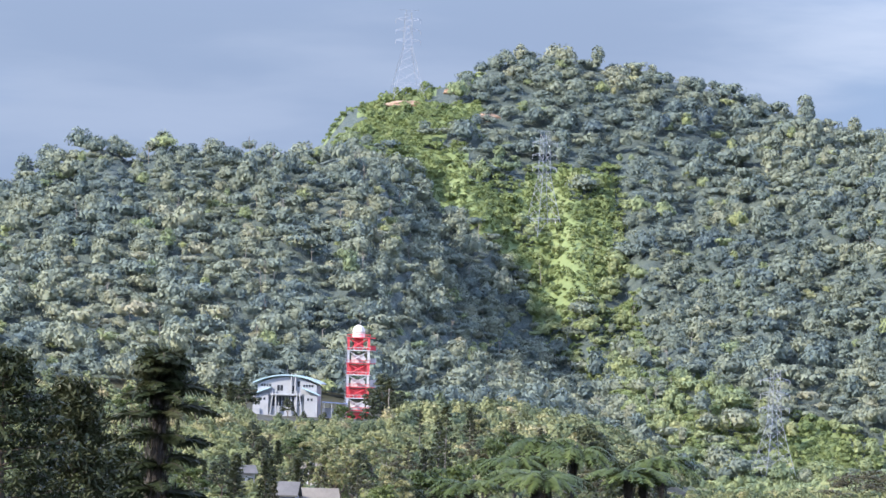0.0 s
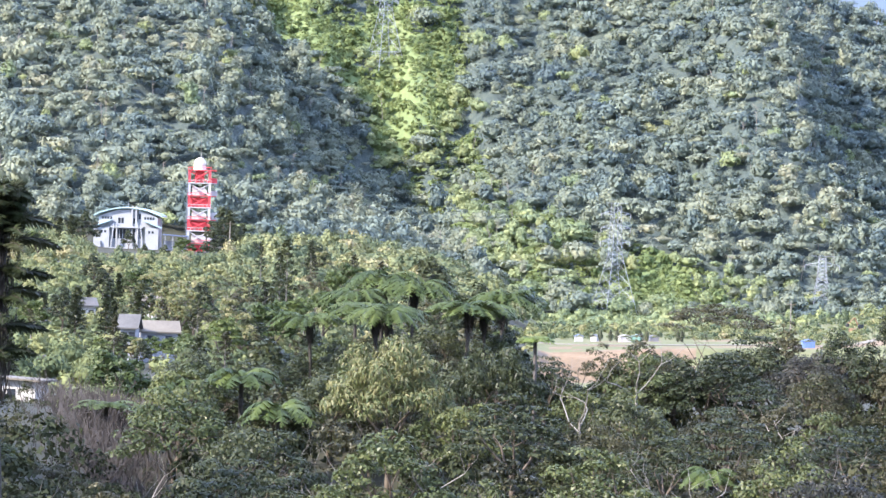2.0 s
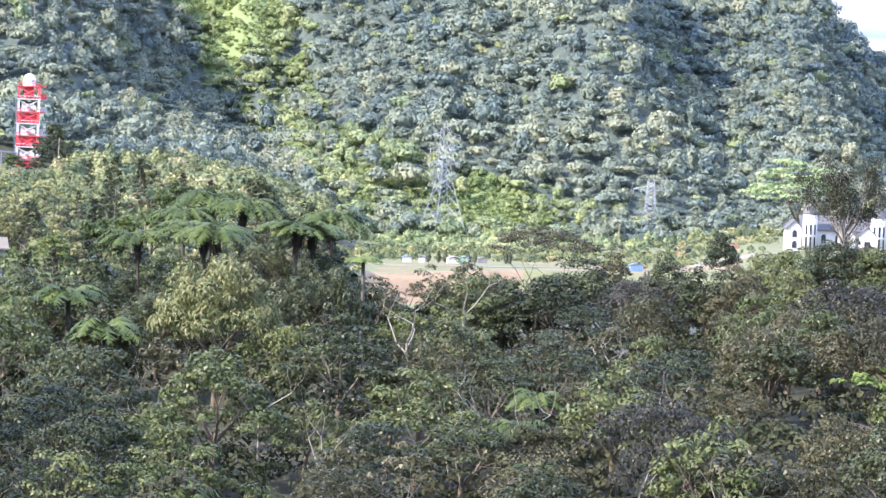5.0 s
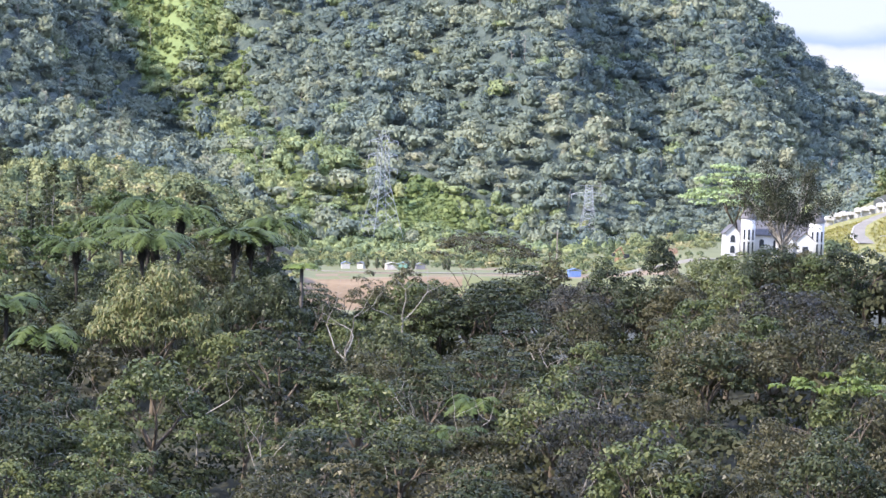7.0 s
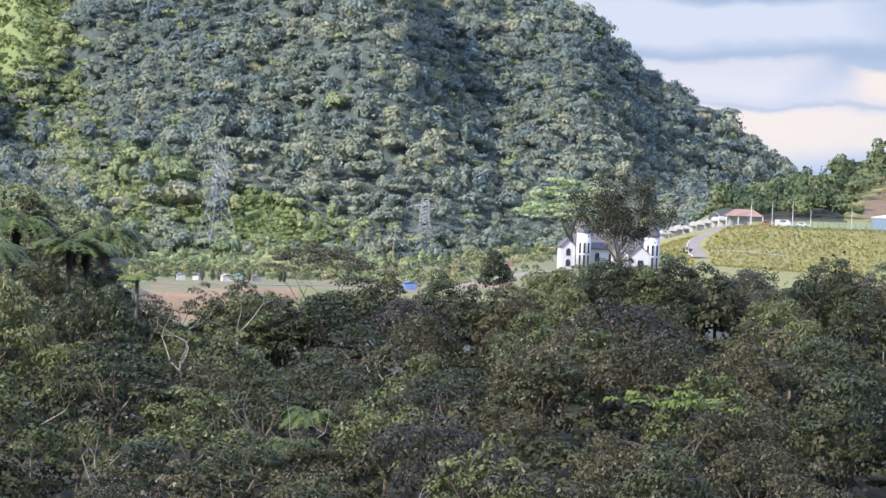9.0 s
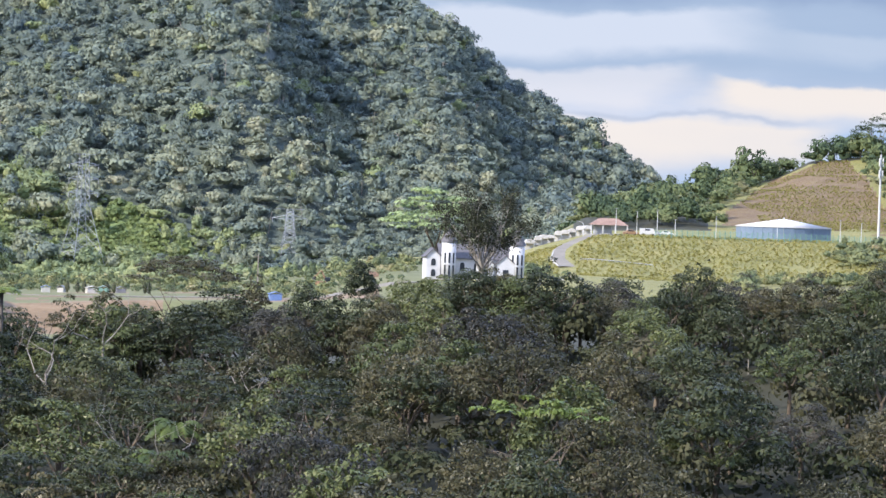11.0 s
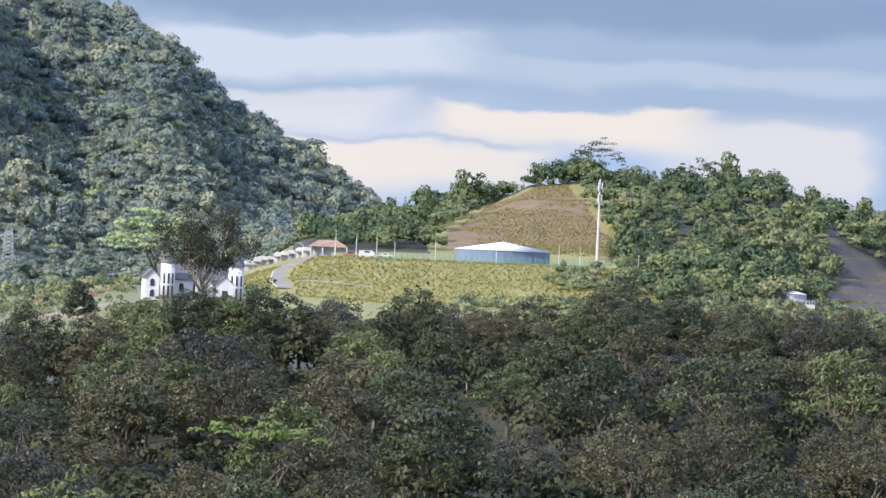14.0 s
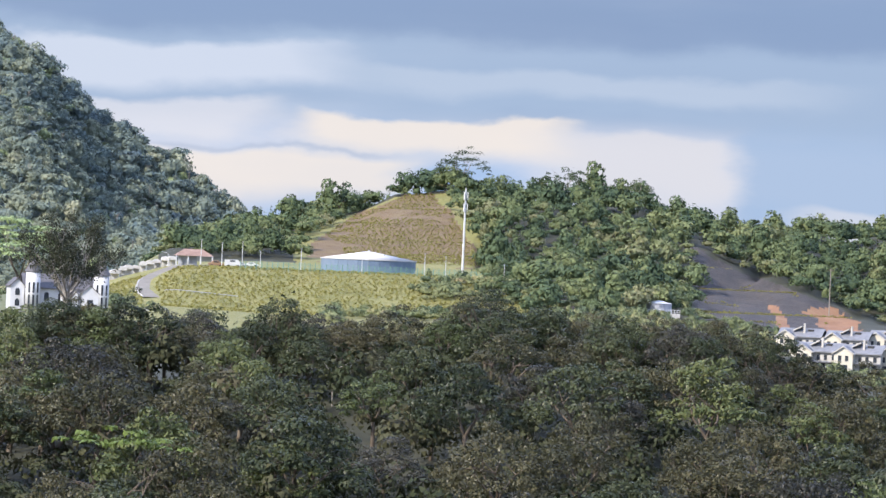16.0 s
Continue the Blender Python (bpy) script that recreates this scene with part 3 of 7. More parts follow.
def crown_lobes(rng, kind):
    """Centres and half-axes of the leafy masses of one crown, and the heart that they surround."""
    if kind == "umbrella":
        n, mid = 9, np.array([0, 0, 0.62])
        a, d = np.arange(n) * 2.4 + rng.uniform(0, 6.28), np.sqrt((np.arange(n) + 0.6) / n) * 0.74
        c = np.stack([d * np.cos(a), d * np.sin(a), 0.86 - 0.26 * d ** 2 + rng.uniform(-0.1, 0.08, n)], -1)
        r = np.stack([rng.uniform(0.26, 0.42, n)] * 3, -1) * np.array([1, 1, 0.5])
    elif kind == "tall":
        n, mid = 9, np.array([0, 0, 0.85])
        a = np.arange(n) * 2.4 + rng.uniform(0, 6.28)
        z = 0.3 + 1.3 * np.arange(n) / n
        d = 0.34 * (1 - np.arange(n) / n * 0.75)
        c = np.stack([d * np.cos(a), d * np.sin(a), z + rng.uniform(-0.08, 0.08, n)], -1)
        r = np.stack([rng.uniform(0.26, 0.38, n)] * 3, -1) * np.array([1, 1, 0.8])
    else:
        n, mid = 12, np.array([0, 0, 0.5])
        a, h = np.arange(n) * 2.4 + rng.uniform(0, 6.28), (np.arange(n) + 0.5) / n
        d = np.sqrt(1 - h ** 2) * 0.66 * rng.uniform(0.75, 1.15, n)
        c = np.stack([d * np.cos(a), d * np.sin(a), 0.42 + 0.62 * h * rng.uniform(0.7, 1.15, n)], -1)
        r = np.stack([rng.uniform(0.25, 0.43, n)] * 3, -1) * np.array([1, 1, 0.68])
    return c, r, mid


def shell(d, c, r, mid):
    """Where rays from the heart leave the lobes, and the way the surface faces there."""
    o = (mid - c) / r
    e = d[:, None, :] / r[None]
    qa = np.sum(e * e, -1)
    qb = np.sum(e * o[None], -1)
    disc = qb ** 2 - qa * (np.sum(o * o, -1)[None] - 1)
    far = np.where(disc > 0, (-qb + np.sqrt(np.maximum(disc, 0))) / qa, 0.0)
    k = np.argmax(far, 1)
    t = np.maximum(far[np.arange(len(d)), k], 0.3)
    p = mid + d * t[:, None]
    return p, unit(unit((p - c[k]) / r[k] ** 2) + 0.5 * d)


def leaf_fan(c, n, size, rng, soft=0.45):
    """Leaf sprays as loose triangles with a soft shade."""
    q = tri_leaves(c, unit(n + rng.normal(size=n.shape) * 0.28), size, rng).reshape(-1, 3)
    nn = unit(np.repeat(n, 3, 0) + np.repeat(rng.normal(size=n.shape), 3, 0) * soft)
    return q, np.arange(len(q)).reshape(-1, 3), nn


def far_protos(seed, count=8, leaves=200, leaf=0.25, solid=False, level=2, lie=0.0):
    """Crowns about 1 m in radius to be scaled: round, umbrella and tall ones."""
    out = []
    for i in range(count):
        rng = np.random.default_rng(seed + i)
        kind = ("umbrella", "round", "umbrella", "round", "round", "tall")[i % 6]
        c, r, mid = crown_lobes(rng, kind)
        v = rng.normal(size=(leaves, 3))
        v[:, 2] = np.where(v[:, 2] < -0.25, -v[:, 2], v[:, 2])
        p, n = shell(unit(v), c, r, mid)
        q, f, nn = leaf_fan(mid + (p - mid) * rng.uniform(0.82, 1.12, (leaves, 1)), n, leaf, rng, 0.38)
        if solid:
            d, g = ball(level)
            a, m = shell(d, c, r, mid)
            a = mid + (a - mid) * rng.uniform(0.72, 0.9, (len(a), 1))
            q, f, nn = np.concatenate([a, q]), np.concatenate([g, f + len(a)]), np.concatenate([m, nn])
        out.append((q, f, unit(nn + np.array([0, 0, 2.0 * lie]))))
    return out


def in_front(spots, radii):
    """Which trees stand on the open face of the woods; those behind get plainer crowns."""
    u, r = bearing(spots[:, 0], spots[:, 1]), np.hypot(spots[:, 0], spots[:, 1])
    top = (spots[:, 2] + radii * 1.7 - EYE[2]) / r * F
    low = (spots[:, 2] + radii * 1.2 - EYE[2]) / r * F
    cell = 10.0
    first = math.floor(u.min() / cell) - 12
    best = np.full(math.floor(u.max() / cell) - first + 14, -1e9)
    keep = np.zeros(len(spots), bool)
    for k in np.argsort(r):
        w = radii[k] / r[k] * F
        a, b = math.floor((u[k] - w * 0.6) / cell) - first, math.floor((u[k] + w * 0.6) / cell) - first + 1
        keep[k] = top[k] > best[a:b].min() + 4
        best[a:b] = np.maximum(best[a:b], low[k] if keep[k] else -1e9)
    return keep


def woods(name, spots, radii, tints, protos, mat, label, seed, lift=0.12, category="forest", plain=None):
    """Many trees as one body of leaves."""
    rng = np.random.default_rng(seed)
    kinds = rng.integers(0, len(protos), len(spots))
    if plain:
        face = in_front(spots, radii)
        kinds = np.where(face, kinds, len(protos) + rng.integers(0, len(plain), len(spots)))
        protos = protos + plain
    vs, fs, ns, ts, base = [], [], [], [], 0
    for k, (q, f, nn) in enumerate(protos):
        sel = np.where(kinds == k)[0]
        if not len(sel):
            continue
        a = rng.uniform(0, 2 * math.pi, len(sel))
        ca, sa = np.cos(a)[:, None], np.sin(a)[:, None]
        x, y, z = q[None, :, 0], q[None, :, 1], q[None, :, 2]
        rad = radii[sel][:, None]
        tall = rng.uniform(0.8, 1.3, (len(sel), 1))
        g = np.stack([(x * ca - y * sa) * rad, (x * sa + y * ca) * rad, (z * tall + lift) * rad], -1) + spots[sel][:, None, :]
        x, y, z = nn[None, :, 0], nn[None, :, 1], nn[None, :, 2]
        vs.append(g.reshape(-1, 3))
        ns.append(np.stack([x * ca - y * sa, x * sa + y * ca, z + 0 * ca], -1).reshape(-1, 3))
        fs.append((f[None] + (np.arange(len(sel)) * len(q))[:, None, None] + base).reshape(-1, 3))
        base += len(sel) * len(q)
        ts.append(np.repeat(tints[sel], len(f)))
    me = mesh_of(name, np.concatenate(vs), np.concatenate(fs), [mat], tint=np.concatenate(ts), smooth=True)
    me.normals_split_custom_set_from_vertices(np.concatenate(ns))
    return tagged(new(name, me), label, category, kind="stuff")


def scatter(u0, u1, r0, r1, gap, seed, test):
    """Uneven spots on the ground about gap metres apart."""
    rng = np.random.default_rng(seed)
    x0, x1 = r1 * math.sin(u0 / F), r1 * math.sin(u1 / F)
    gx, gy = np.meshgrid(np.arange(x0, x1, gap), np.arange(r0 * 0.97, r1, gap))
    x = (gx + rng.uniform(-0.48, 0.48, gx.shape) * gap).ravel()
    y = (gy + rng.uniform(-0.48, 0.48, gy.shape) * gap).ravel()
    u, r = bearing(x, y), np.hypot(x, y)
    ok = (u > u0) & (u < u1) & (r > r0) & (r < r1)
    x, y = x[ok], y[ok]
    z = height(x, y)
    u, r = bearing(x, y), np.hypot(x, y)
    v = (z - EYE[2]) / r * F
    ok = test(u, v, r, x, y)
    return np.stack([x, y, z], -1)[ok], u[ok], v[ok], r[ok]


def on_mountain(u, v, r, x, y):
    back = np.interp(u, [-1600, -940, -860, 900, 1300], [2260, 2270, 2515, 2515, 2300])
    shoulder = (u > -960) & (u < -690) & (r > 2440)
    return (r < back) & ~open_slope(u, v, x, y) & ~shoulder


def build_mountain():
    spots, u, v, r = scatter(-1600, 1100, 1945, 2520, 6.6, 11, on_mountain)
    rng = np.random.default_rng(12)
    x, y = spots[:, 0], spots[:, 1]
    rad = np.clip(4.6 * np.exp(0.30 * rng.normal(size=len(spots))), 2.7, 8.6)
    tint = np.clip(0.42 + 0.24 * rng.normal(size=len(spots)) + 0.2 * relief(x, y, 60, 5, 2), 0, 1)
    pale = rng.random(len(spots)) < np.where(inside(u + 25 * relief(x, y, 30, 6, 2), v + 20 * relief(x, y, 26, 8, 2), LIGHT_WOODS), 0.82, 0.09)
    rad = np.where(pale, rad * 0.8, rad)
    protos, plain = far_protos(100, 12, 320, 0.132, True, 1), far_protos(120, 6, 10, 0.30, True, 1)
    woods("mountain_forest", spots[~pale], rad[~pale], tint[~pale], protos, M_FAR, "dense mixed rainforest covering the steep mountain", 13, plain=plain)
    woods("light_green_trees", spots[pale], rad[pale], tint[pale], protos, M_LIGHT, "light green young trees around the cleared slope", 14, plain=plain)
    scrub = lambda uu, vv, rr, x, y: (open_slope(uu, vv, x, y) | (inside(uu, vv, LIGHT_WOODS) & (relief(x, y, 12, 4, 2) > -0.35))) & (rr < 2500)
    spots, u, v, r = scatter(-1000, 120, 1945, 2500, 3.1, 21, scrub)
    rng = np.random.default_rng(22)
    rad = rng.uniform(1.1, 2.5, len(spots)) * np.where(rng.random(len(spots)) < 0.08, 1.9, 1.0)
    tint = np.clip(0.55 + 0.22 * rng.normal(size=len(spots)) + 0.25 * relief(spots[:, 0], spots[:, 1], 45, 5, 2), 0, 1)
    woods("hillside_scrub", spots, rad, tint, far_protos(140, 6, 60, 0.34, False, 1, 0.12), M_SCRUB, "bright green ferns and shrubs on the cleared slope", 23, lift=-0.1, category="scrub")


build_mountain()


def build_right_hill():
    def test(u, v, r, x, y):
        w = 6 * relief(x, y, 10, 6, 2)
        free = (inside(u + w, v - 6, CUT) & (r < 1893)) | (inside(u, v + 14, CUT) & (r < 1760)) | (inside(u + w, v - 4, GREYCUT)) | inside(u + w, v - 3, LOWCUT)
        flat = (r < np.interp(u, [900, 1320, 1330, 1420, 1500, 1700, 1900, 2200], [1700, 1690, 1560, 1500, 1490, 1600, 1700, 1700]))
        return ~free & ~flat
    spots, u, v, r = scatter(740, 2250, 1480, 1965, 6.6, 31, test)
    rng = np.random.default_rng(32)
    rad = np.clip(3.5 * np.exp(0.36 * rng.normal(size=len(spots))), 1.8, 7.0)
    tint = np.clip(0.45 + 0.36 * rng.normal(size=len(spots)), 0, 1)
    woods("hill_forest", spots, rad, tint, far_protos(160, 12, 320, 0.14, True, 1), M_RIGHT, "green broadleaf forest on the low hill", 33, plain=far_protos(125, 6, 20, 0.3, True, 1))


build_right_hill()


STEP_R, STEP_V = [350, 640, 850, 1000, 1200, 1650], [-205, -135, -78, -40, -8, 200]


def build_settlement_woods():
    def test(u, v, r, x, y):
        free = ((u > -1040) & (u < -790) & (r > 1690)) | ((u > -990) & (u < -850) & (r > 540) & (r < 665))
        front = np.interp(u, [-1700, -900, -500, -260, -230], [350, 350, 350, 350, 1200])
        return (r > front) & ~free & (u < -240 + 20 * relief(x, y, 20, 2, 1))
    spots, u, v, r = scatter(-1650, -215, 350, 1790, 10.2, 41, test)
    rng = np.random.default_rng(42)
    rad = rng.uniform(3.0, 6.0, len(spots)) * np.interp(r, [350, 600, 1500], [0.6, 0.8, 1.0])
    lim = np.interp(u, [-1400, -1121, -1050, -1020, -960, -880, -800, -780, -751, -671, -591, -490, -390, -339, -238], [85, 80, 30, -2, 4, 2, 4, 45, 55, 62, 60, 43, 30, -3, -70]) + rng.normal(size=len(spots)) * 5
    rad = np.minimum(rad, (EYE[2] + r * lim / F - spots[:, 2]) / 2.0)
    step = np.interp(r, STEP_R, STEP_V)
    rad = np.minimum(rad, (EYE[2] + r * (step + rng.normal(size=len(spots)) * 8) / F - spots[:, 2]) / 2.0)
    ok = rad > 0.8
    spots, rad = spots[ok], rad[ok]
    tint = np.clip(0.42 + 0.36 * rng.normal(size=len(spots)), 0, 1)
    close = r[ok] < 760
    woods("settlement_trees", spots[~close], rad[~close], tint[~close], far_protos(180, 12, 320, 0.13, True, 1), M_MID, "mixed garden trees on the slope below the tower", 43, plain=far_protos(130, 6, 20, 0.3, True, 1))
    woods("garden_trees", spots[close], rad[close], tint[close], far_protos(190, 12, 1000, 0.085, True), M_GARDEN, "mixed green trees and shrubs around the houses", 44, plain=far_protos(135, 6, 40, 0.3, True, 1))


build_settlement_woods()


def build_undergrowth():
    spots, u, v, r = scatter(-1560, 2260, 215, 335, 3.2, 51, lambda u, v, r, x, y: r > 214)
    rng = np.random.default_rng(52)
    rad = rng.uniform(1.4, 2.5, len(spots))
    rad = np.where((u > -1240) & (u < -880) & (r > 284), rad * 0.42, rad)
    tint = np.clip(0.4 + 0.25 * rng.normal(size=len(spots)) + 0.3 * relief(spots[:, 0], spots[:, 1], 14, 5, 2), 0, 1)
    woods("undergrowth", spots, rad, tint, far_protos(200, 6, 240, 0.105), M_UNDER, "tangled green and brown shrubs under the near trees", 53, lift=-0.1, category="shrubs")


M_UNDER = foliage("undergrowth_leaves", [(0.022, 0.030, 0.016), (0.042, 0.052, 0.026), (0.075, 0.076, 0.040), (0.11, 0.092, 0.060)], tint=True, patch=0.05)
build_undergrowth()

# ---- helpers for built things ----


def part(name, bm, mat, parent, label=""):
    me = bpy.data.meshes.new(name)
    bm.to_mesh(me)
    bm.free()
    for m in mat if isinstance(mat, (list, tuple)) else [mat]:
        me.materials.append(m)
    ob = new(name, me)
    ob.parent = parent
    if label:
        ob["label"] = label
    return ob


def mesh_part(name, me, parent, label=""):
    ob = new(name, me)
    ob.parent = parent
    if label:
        ob["label"] = label
    return ob


def thing(name, m, label, category, group=""):
    ob = new(name)
    ob.matrix_world = m
    ob.empty_display_size = 0.3
    return tagged(ob, label, category, group)


def box(bm, x0, x1, y0, y1, z0, z1, bevel=0.0, mi=0):
    r = bmesh.ops.create_cube(bm, size=1)
    vs = r["verts"]
    bmesh.ops.scale(bm, vec=(x1 - x0, y1 - y0, z1 - z0), verts=vs)
    bmesh.ops.translate(bm, vec=((x0 + x1) / 2, (y0 + y1) / 2, (z0 + z1) / 2), verts=vs)
    fs = {f for v in vs for f in v.link_faces}
    for f in fs:
        f.material_index = mi
    if bevel:
        bmesh.ops.bevel(bm, geom=list({e for v in vs for e in v.link_edges}), offset=bevel, segments=1, affect="EDGES")
    return bm


def rod(bm, a, b, r0, r1=None, sides=6, mi=0):
    a, b = Vector(a), Vector(b)
    d = b - a
    r = bmesh.ops.create_cone(bm, cap_ends=True, segments=sides, radius1=r0, radius2=r0 if r1 is None else r1, depth=d.length)
    q = d.to_track_quat("Z", "Y").to_matrix().to_4x4()
    bmesh.ops.transform(bm, matrix=Matrix.Translation((a + b) / 2) @ q, verts=r["verts"])
    for f in {f for v in r["verts"] for f in v.link_faces}:
        f.material_index = mi
    return bm


def prism(bm, pts, y0, y1, mi=0):
    """An upright outline in x and z drawn out from y0 to y1."""
    a = [bm.verts.new((x, y0, z)) for x, z in pts]
    b = [bm.verts.new((x, y1, z)) for x, z in pts]
    n = len(pts)
    fs = [bm.faces.new(a), bm.faces.new(b[::-1])]
    for i in range(n):
        fs.append(bm.faces.new((a[i], b[i], b[(i + 1) % n], a[(i + 1) % n])))
    for f in fs:
        f.material_index = mi
    bmesh.ops.recalc_face_normals(bm, faces=fs)
    return bm


def B():
    return bmesh.new()


def facing(u, r, dz=0.0, turn=0.0):
    """A pose on the ground there whose -y side looks back at the valley."""
    p = at(u, r, dz)
    return pose(p.x, p.y, p.z, 0, 0, turn - math.degrees(u / F))


# ---- trees of the near slope ----


def tubes(segs, sides=4):
    """A mesh of tapered limbs from (start, end, radius, radius)."""
    vs, fs = [], []
    for a, b, r0, r1 in segs:
        a, b = np.array(a, float), np.array(b, float)
        d = unit(b - a)
        h = np.array([1.0, 0, 0]) if abs(d[0]) < 0.8 else np.array([0, 1.0, 0])
        e1 = unit(np.cross(d, h))
        e2 = np.cross(d, e1)
        ang = np.arange(sides) * 2 * math.pi / sides
        ring = np.cos(ang)[:, None] * e1 + np.sin(ang)[:, None] * e2
        base = sum(len(v) for v in vs)
        vs.append(np.concatenate([a + ring * r0, b + ring * r1]))
        i = np.arange(sides)
        fs.append(np.stack([i, (i + 1) % sides, (i + 1) % sides + sides, i + sides], -1) + base)
    return np.concatenate(vs), np.concatenate(fs)


def branch(rng, p, d, length, radius, depth, segs, tips, wander=0.35, fork=3):
    """A limb that wanders, tapers and forks."""
    p, d = np.array(p, float), unit(np.array(d, float))
    steps = 3
    for i in range(steps):
        q = p + d * length / steps
        r1 = radius * (1 - 0.18)
        segs.append((p, q, radius, r1))
        p, radius = q, r1
        d = unit(d + rng.normal(size=3) * wander * 0.5 + np.array([0, 0, 0.08]))
    if depth == 0:
        tips.append(p)
        return
    for k in range(fork):
        nd = unit(d + rng.normal(size=3) * wander * 1.6)
        nd[2] = abs(nd[2]) * 0.8 + 0.1
        branch(rng, p, nd, length * rng.uniform(0.55, 0.8), radius * 0.62, depth - 1, segs, tips, wander, fork)


def near_tree(name, seed, leaf_mat, label, tall=5.0, spread_r=2.3, lobes=17, per=105, lobe_r=1.15, leaf=(0.36, 0.20), flat=0.7, hang=0.0, bark=None, trunk=0.16, crown_tall=2.6, sparse=False, under=0.3, fuller=1.2, dome=(0.75, 1.6)):
    """A broadleaf tree at the origin: trunk with limbs, and a crown."""
    rng = np.random.default_rng(seed)
    root = thing(name, Matrix(), label, "tree")
    segs, tips = [], []
    segs.append(((0, 0, -0.8), (0.05, 0, tall * 0.35), trunk * 1.25, trunk))
    for k in range(4):
        a = k * 1.57 + rng.uniform(0, 1)
        branch(rng, (0.05, 0, tall * 0.33), (0.7 * math.cos(a), 0.7 * math.sin(a), 0.9), tall * 0.30, trunk * 0.6, 1 if not sparse else 2, segs, tips, 0.35, 3 if not sparse else 2)
    v, f = tubes(segs)
    mesh_part("trunk", mesh_of("trunk", v, f, [bark or M_BARK], smooth=True), root)
    p, n = crown_points(rng, int(lobes * 2.1), int(per * fuller * 0.52), spread_r * 1.08, crown_tall, lobe_r * 0.62, tall - crown_tall, flat * 0.9, under * 0.5, 0.35, dome)
    q = leaf_tris(p, n, leaf[0] * 0.74, leaf[1] * 0.82, rng, hang)
    me = mesh_of("crown", q.reshape(-1, 3), np.arange(len(q) * 3).reshape(-1, 3), [leaf_mat])
    root["top"] = float(q[:, :, 2].max())
    mesh_part("crown", me, root)
    return root


def frond(rng, base, direction, length, rise, droop, pairs, pinna, width, plume=False):
    """Rib points and leaflets of one arching frond."""
    d = np.array([math.cos(direction), math.sin(direction), 0.0])
    side = np.array([-d[1], d[0], 0.0])
    s = np.linspace(0, 1, pairs)
    rib = np.array(base) + d * (s * length)[:, None] + np.array([0, 0, 1]) * (rise * s - droop * s ** 2)[:, None] * length
    quads = []
    for k in range(1, pairs):
        ln = pinna * math.sin(math.pi * min(1, 0.18 + 0.82 * s[k]) * 0.98) + 0.05
        along = unit(rib[k] - rib[k - 1])
        for sg in (-1, 1):
            tip = rib[k] + side * sg * ln + along * ln * 0.35 + np.array([0, 0, -0.28 * ln]) + rng.normal(size=3) * 0.04
            w = along * width
            quads.append([rib[k] - w, tip - w * 0.2, tip + w * 0.2, rib[k] + w])
            if plume:
                for _ in range(3):
                    tip = rib[k] + side * rng.uniform(-0.55, 0.55) * ln + along * ln * 0.5 + np.array([0, 0, rng.uniform(-1.0, 0.45) * ln])
                    quads.append([rib[k] - w, tip - w * 0.2, tip + w * 0.2, rib[k] + w])
    return rib, np.array(quads)


def tree_fern(seed, trunk_h=3.2, span=2.4, count=15, label="tall tree fern with a crown of arching green fronds", mat=None, bark=None, tr=0.11, skirt=0.0):
    rng = np.random.default_rng(seed)
    root = thing("tree_fern", Matrix(), label, "tree fern")
    segs = [((0, 0, -0.8), (0.05, 0.03, trunk_h * 0.5), tr * 1.3, tr), ((0.05, 0.03, trunk_h * 0.5), (0, 0, trunk_h), tr, tr * 1.15)]
    v, f = tubes(segs, 7)
    mesh_part("trunk", mesh_of("trunk", v, f, [bark or M_SKIRT], smooth=True), root)
    ribs = []
    for k in range(count):
        a = 2 * math.pi * k / count + rng.uniform(-0.2, 0.2)
        up = rng.uniform(0.25, 0.75)
        rib, q = frond(rng, (0, 0, trunk_h), a, span * rng.uniform(0.8, 1.1), up, up * 0.75 + 0.26, 26, 0.58, 0.065)
        mesh_part("frond", mesh_of("frond", q.reshape(-1, 3), np.arange(len(q) * 4).reshape(-1, 4), [mat or M_FERN]), root)
    if skirt:
        pts = np.stack([rng.normal(size=260) * 0.13, rng.normal(size=260) * 0.13, trunk_h - 0.1 - rng.uniform(0, skirt, 260)], -1)
        q = leaf_quads(pts, unit(rng.normal(size=pts.shape) * np.array([1, 1, 0.2])), 0.7, 0.07, rng, hang=3)
        mesh_part("dead_fronds", mesh_of("dead_fronds", q.reshape(-1, 3), np.arange(len(q) * 4).reshape(-1, 4), [M_SKIRT]), root, "hanging dead brown fronds")
    return root


def crest_line(u):
    """Elevation of the near canopy's skyline."""
    return np.interp(u, [-1130, -1051, -931, -884, -723, -634, -526, -385, -243, -183, -140, -60, 10, 40, 133, 180, 232, 281, 330, 387, 421, 466, 540, 600, 650, 700, 787, 926, 985, 1085, 1165, 1284, 1343, 1424, 1476, 1585, 1640, 1745, 1786, 1860, 1907, 2054], [-118, -216, -212, -165, -180, -142, -122, -128, -145, -200, -156, -153, -157, -137, -127, -133, -135, -129, -133, -129, -115, -90, -80, -60, -64, -84, -94, -76, -58, -66, -60, -45, -22, -36, -58, -48, -50, -56, -66, -96, -118, -132])


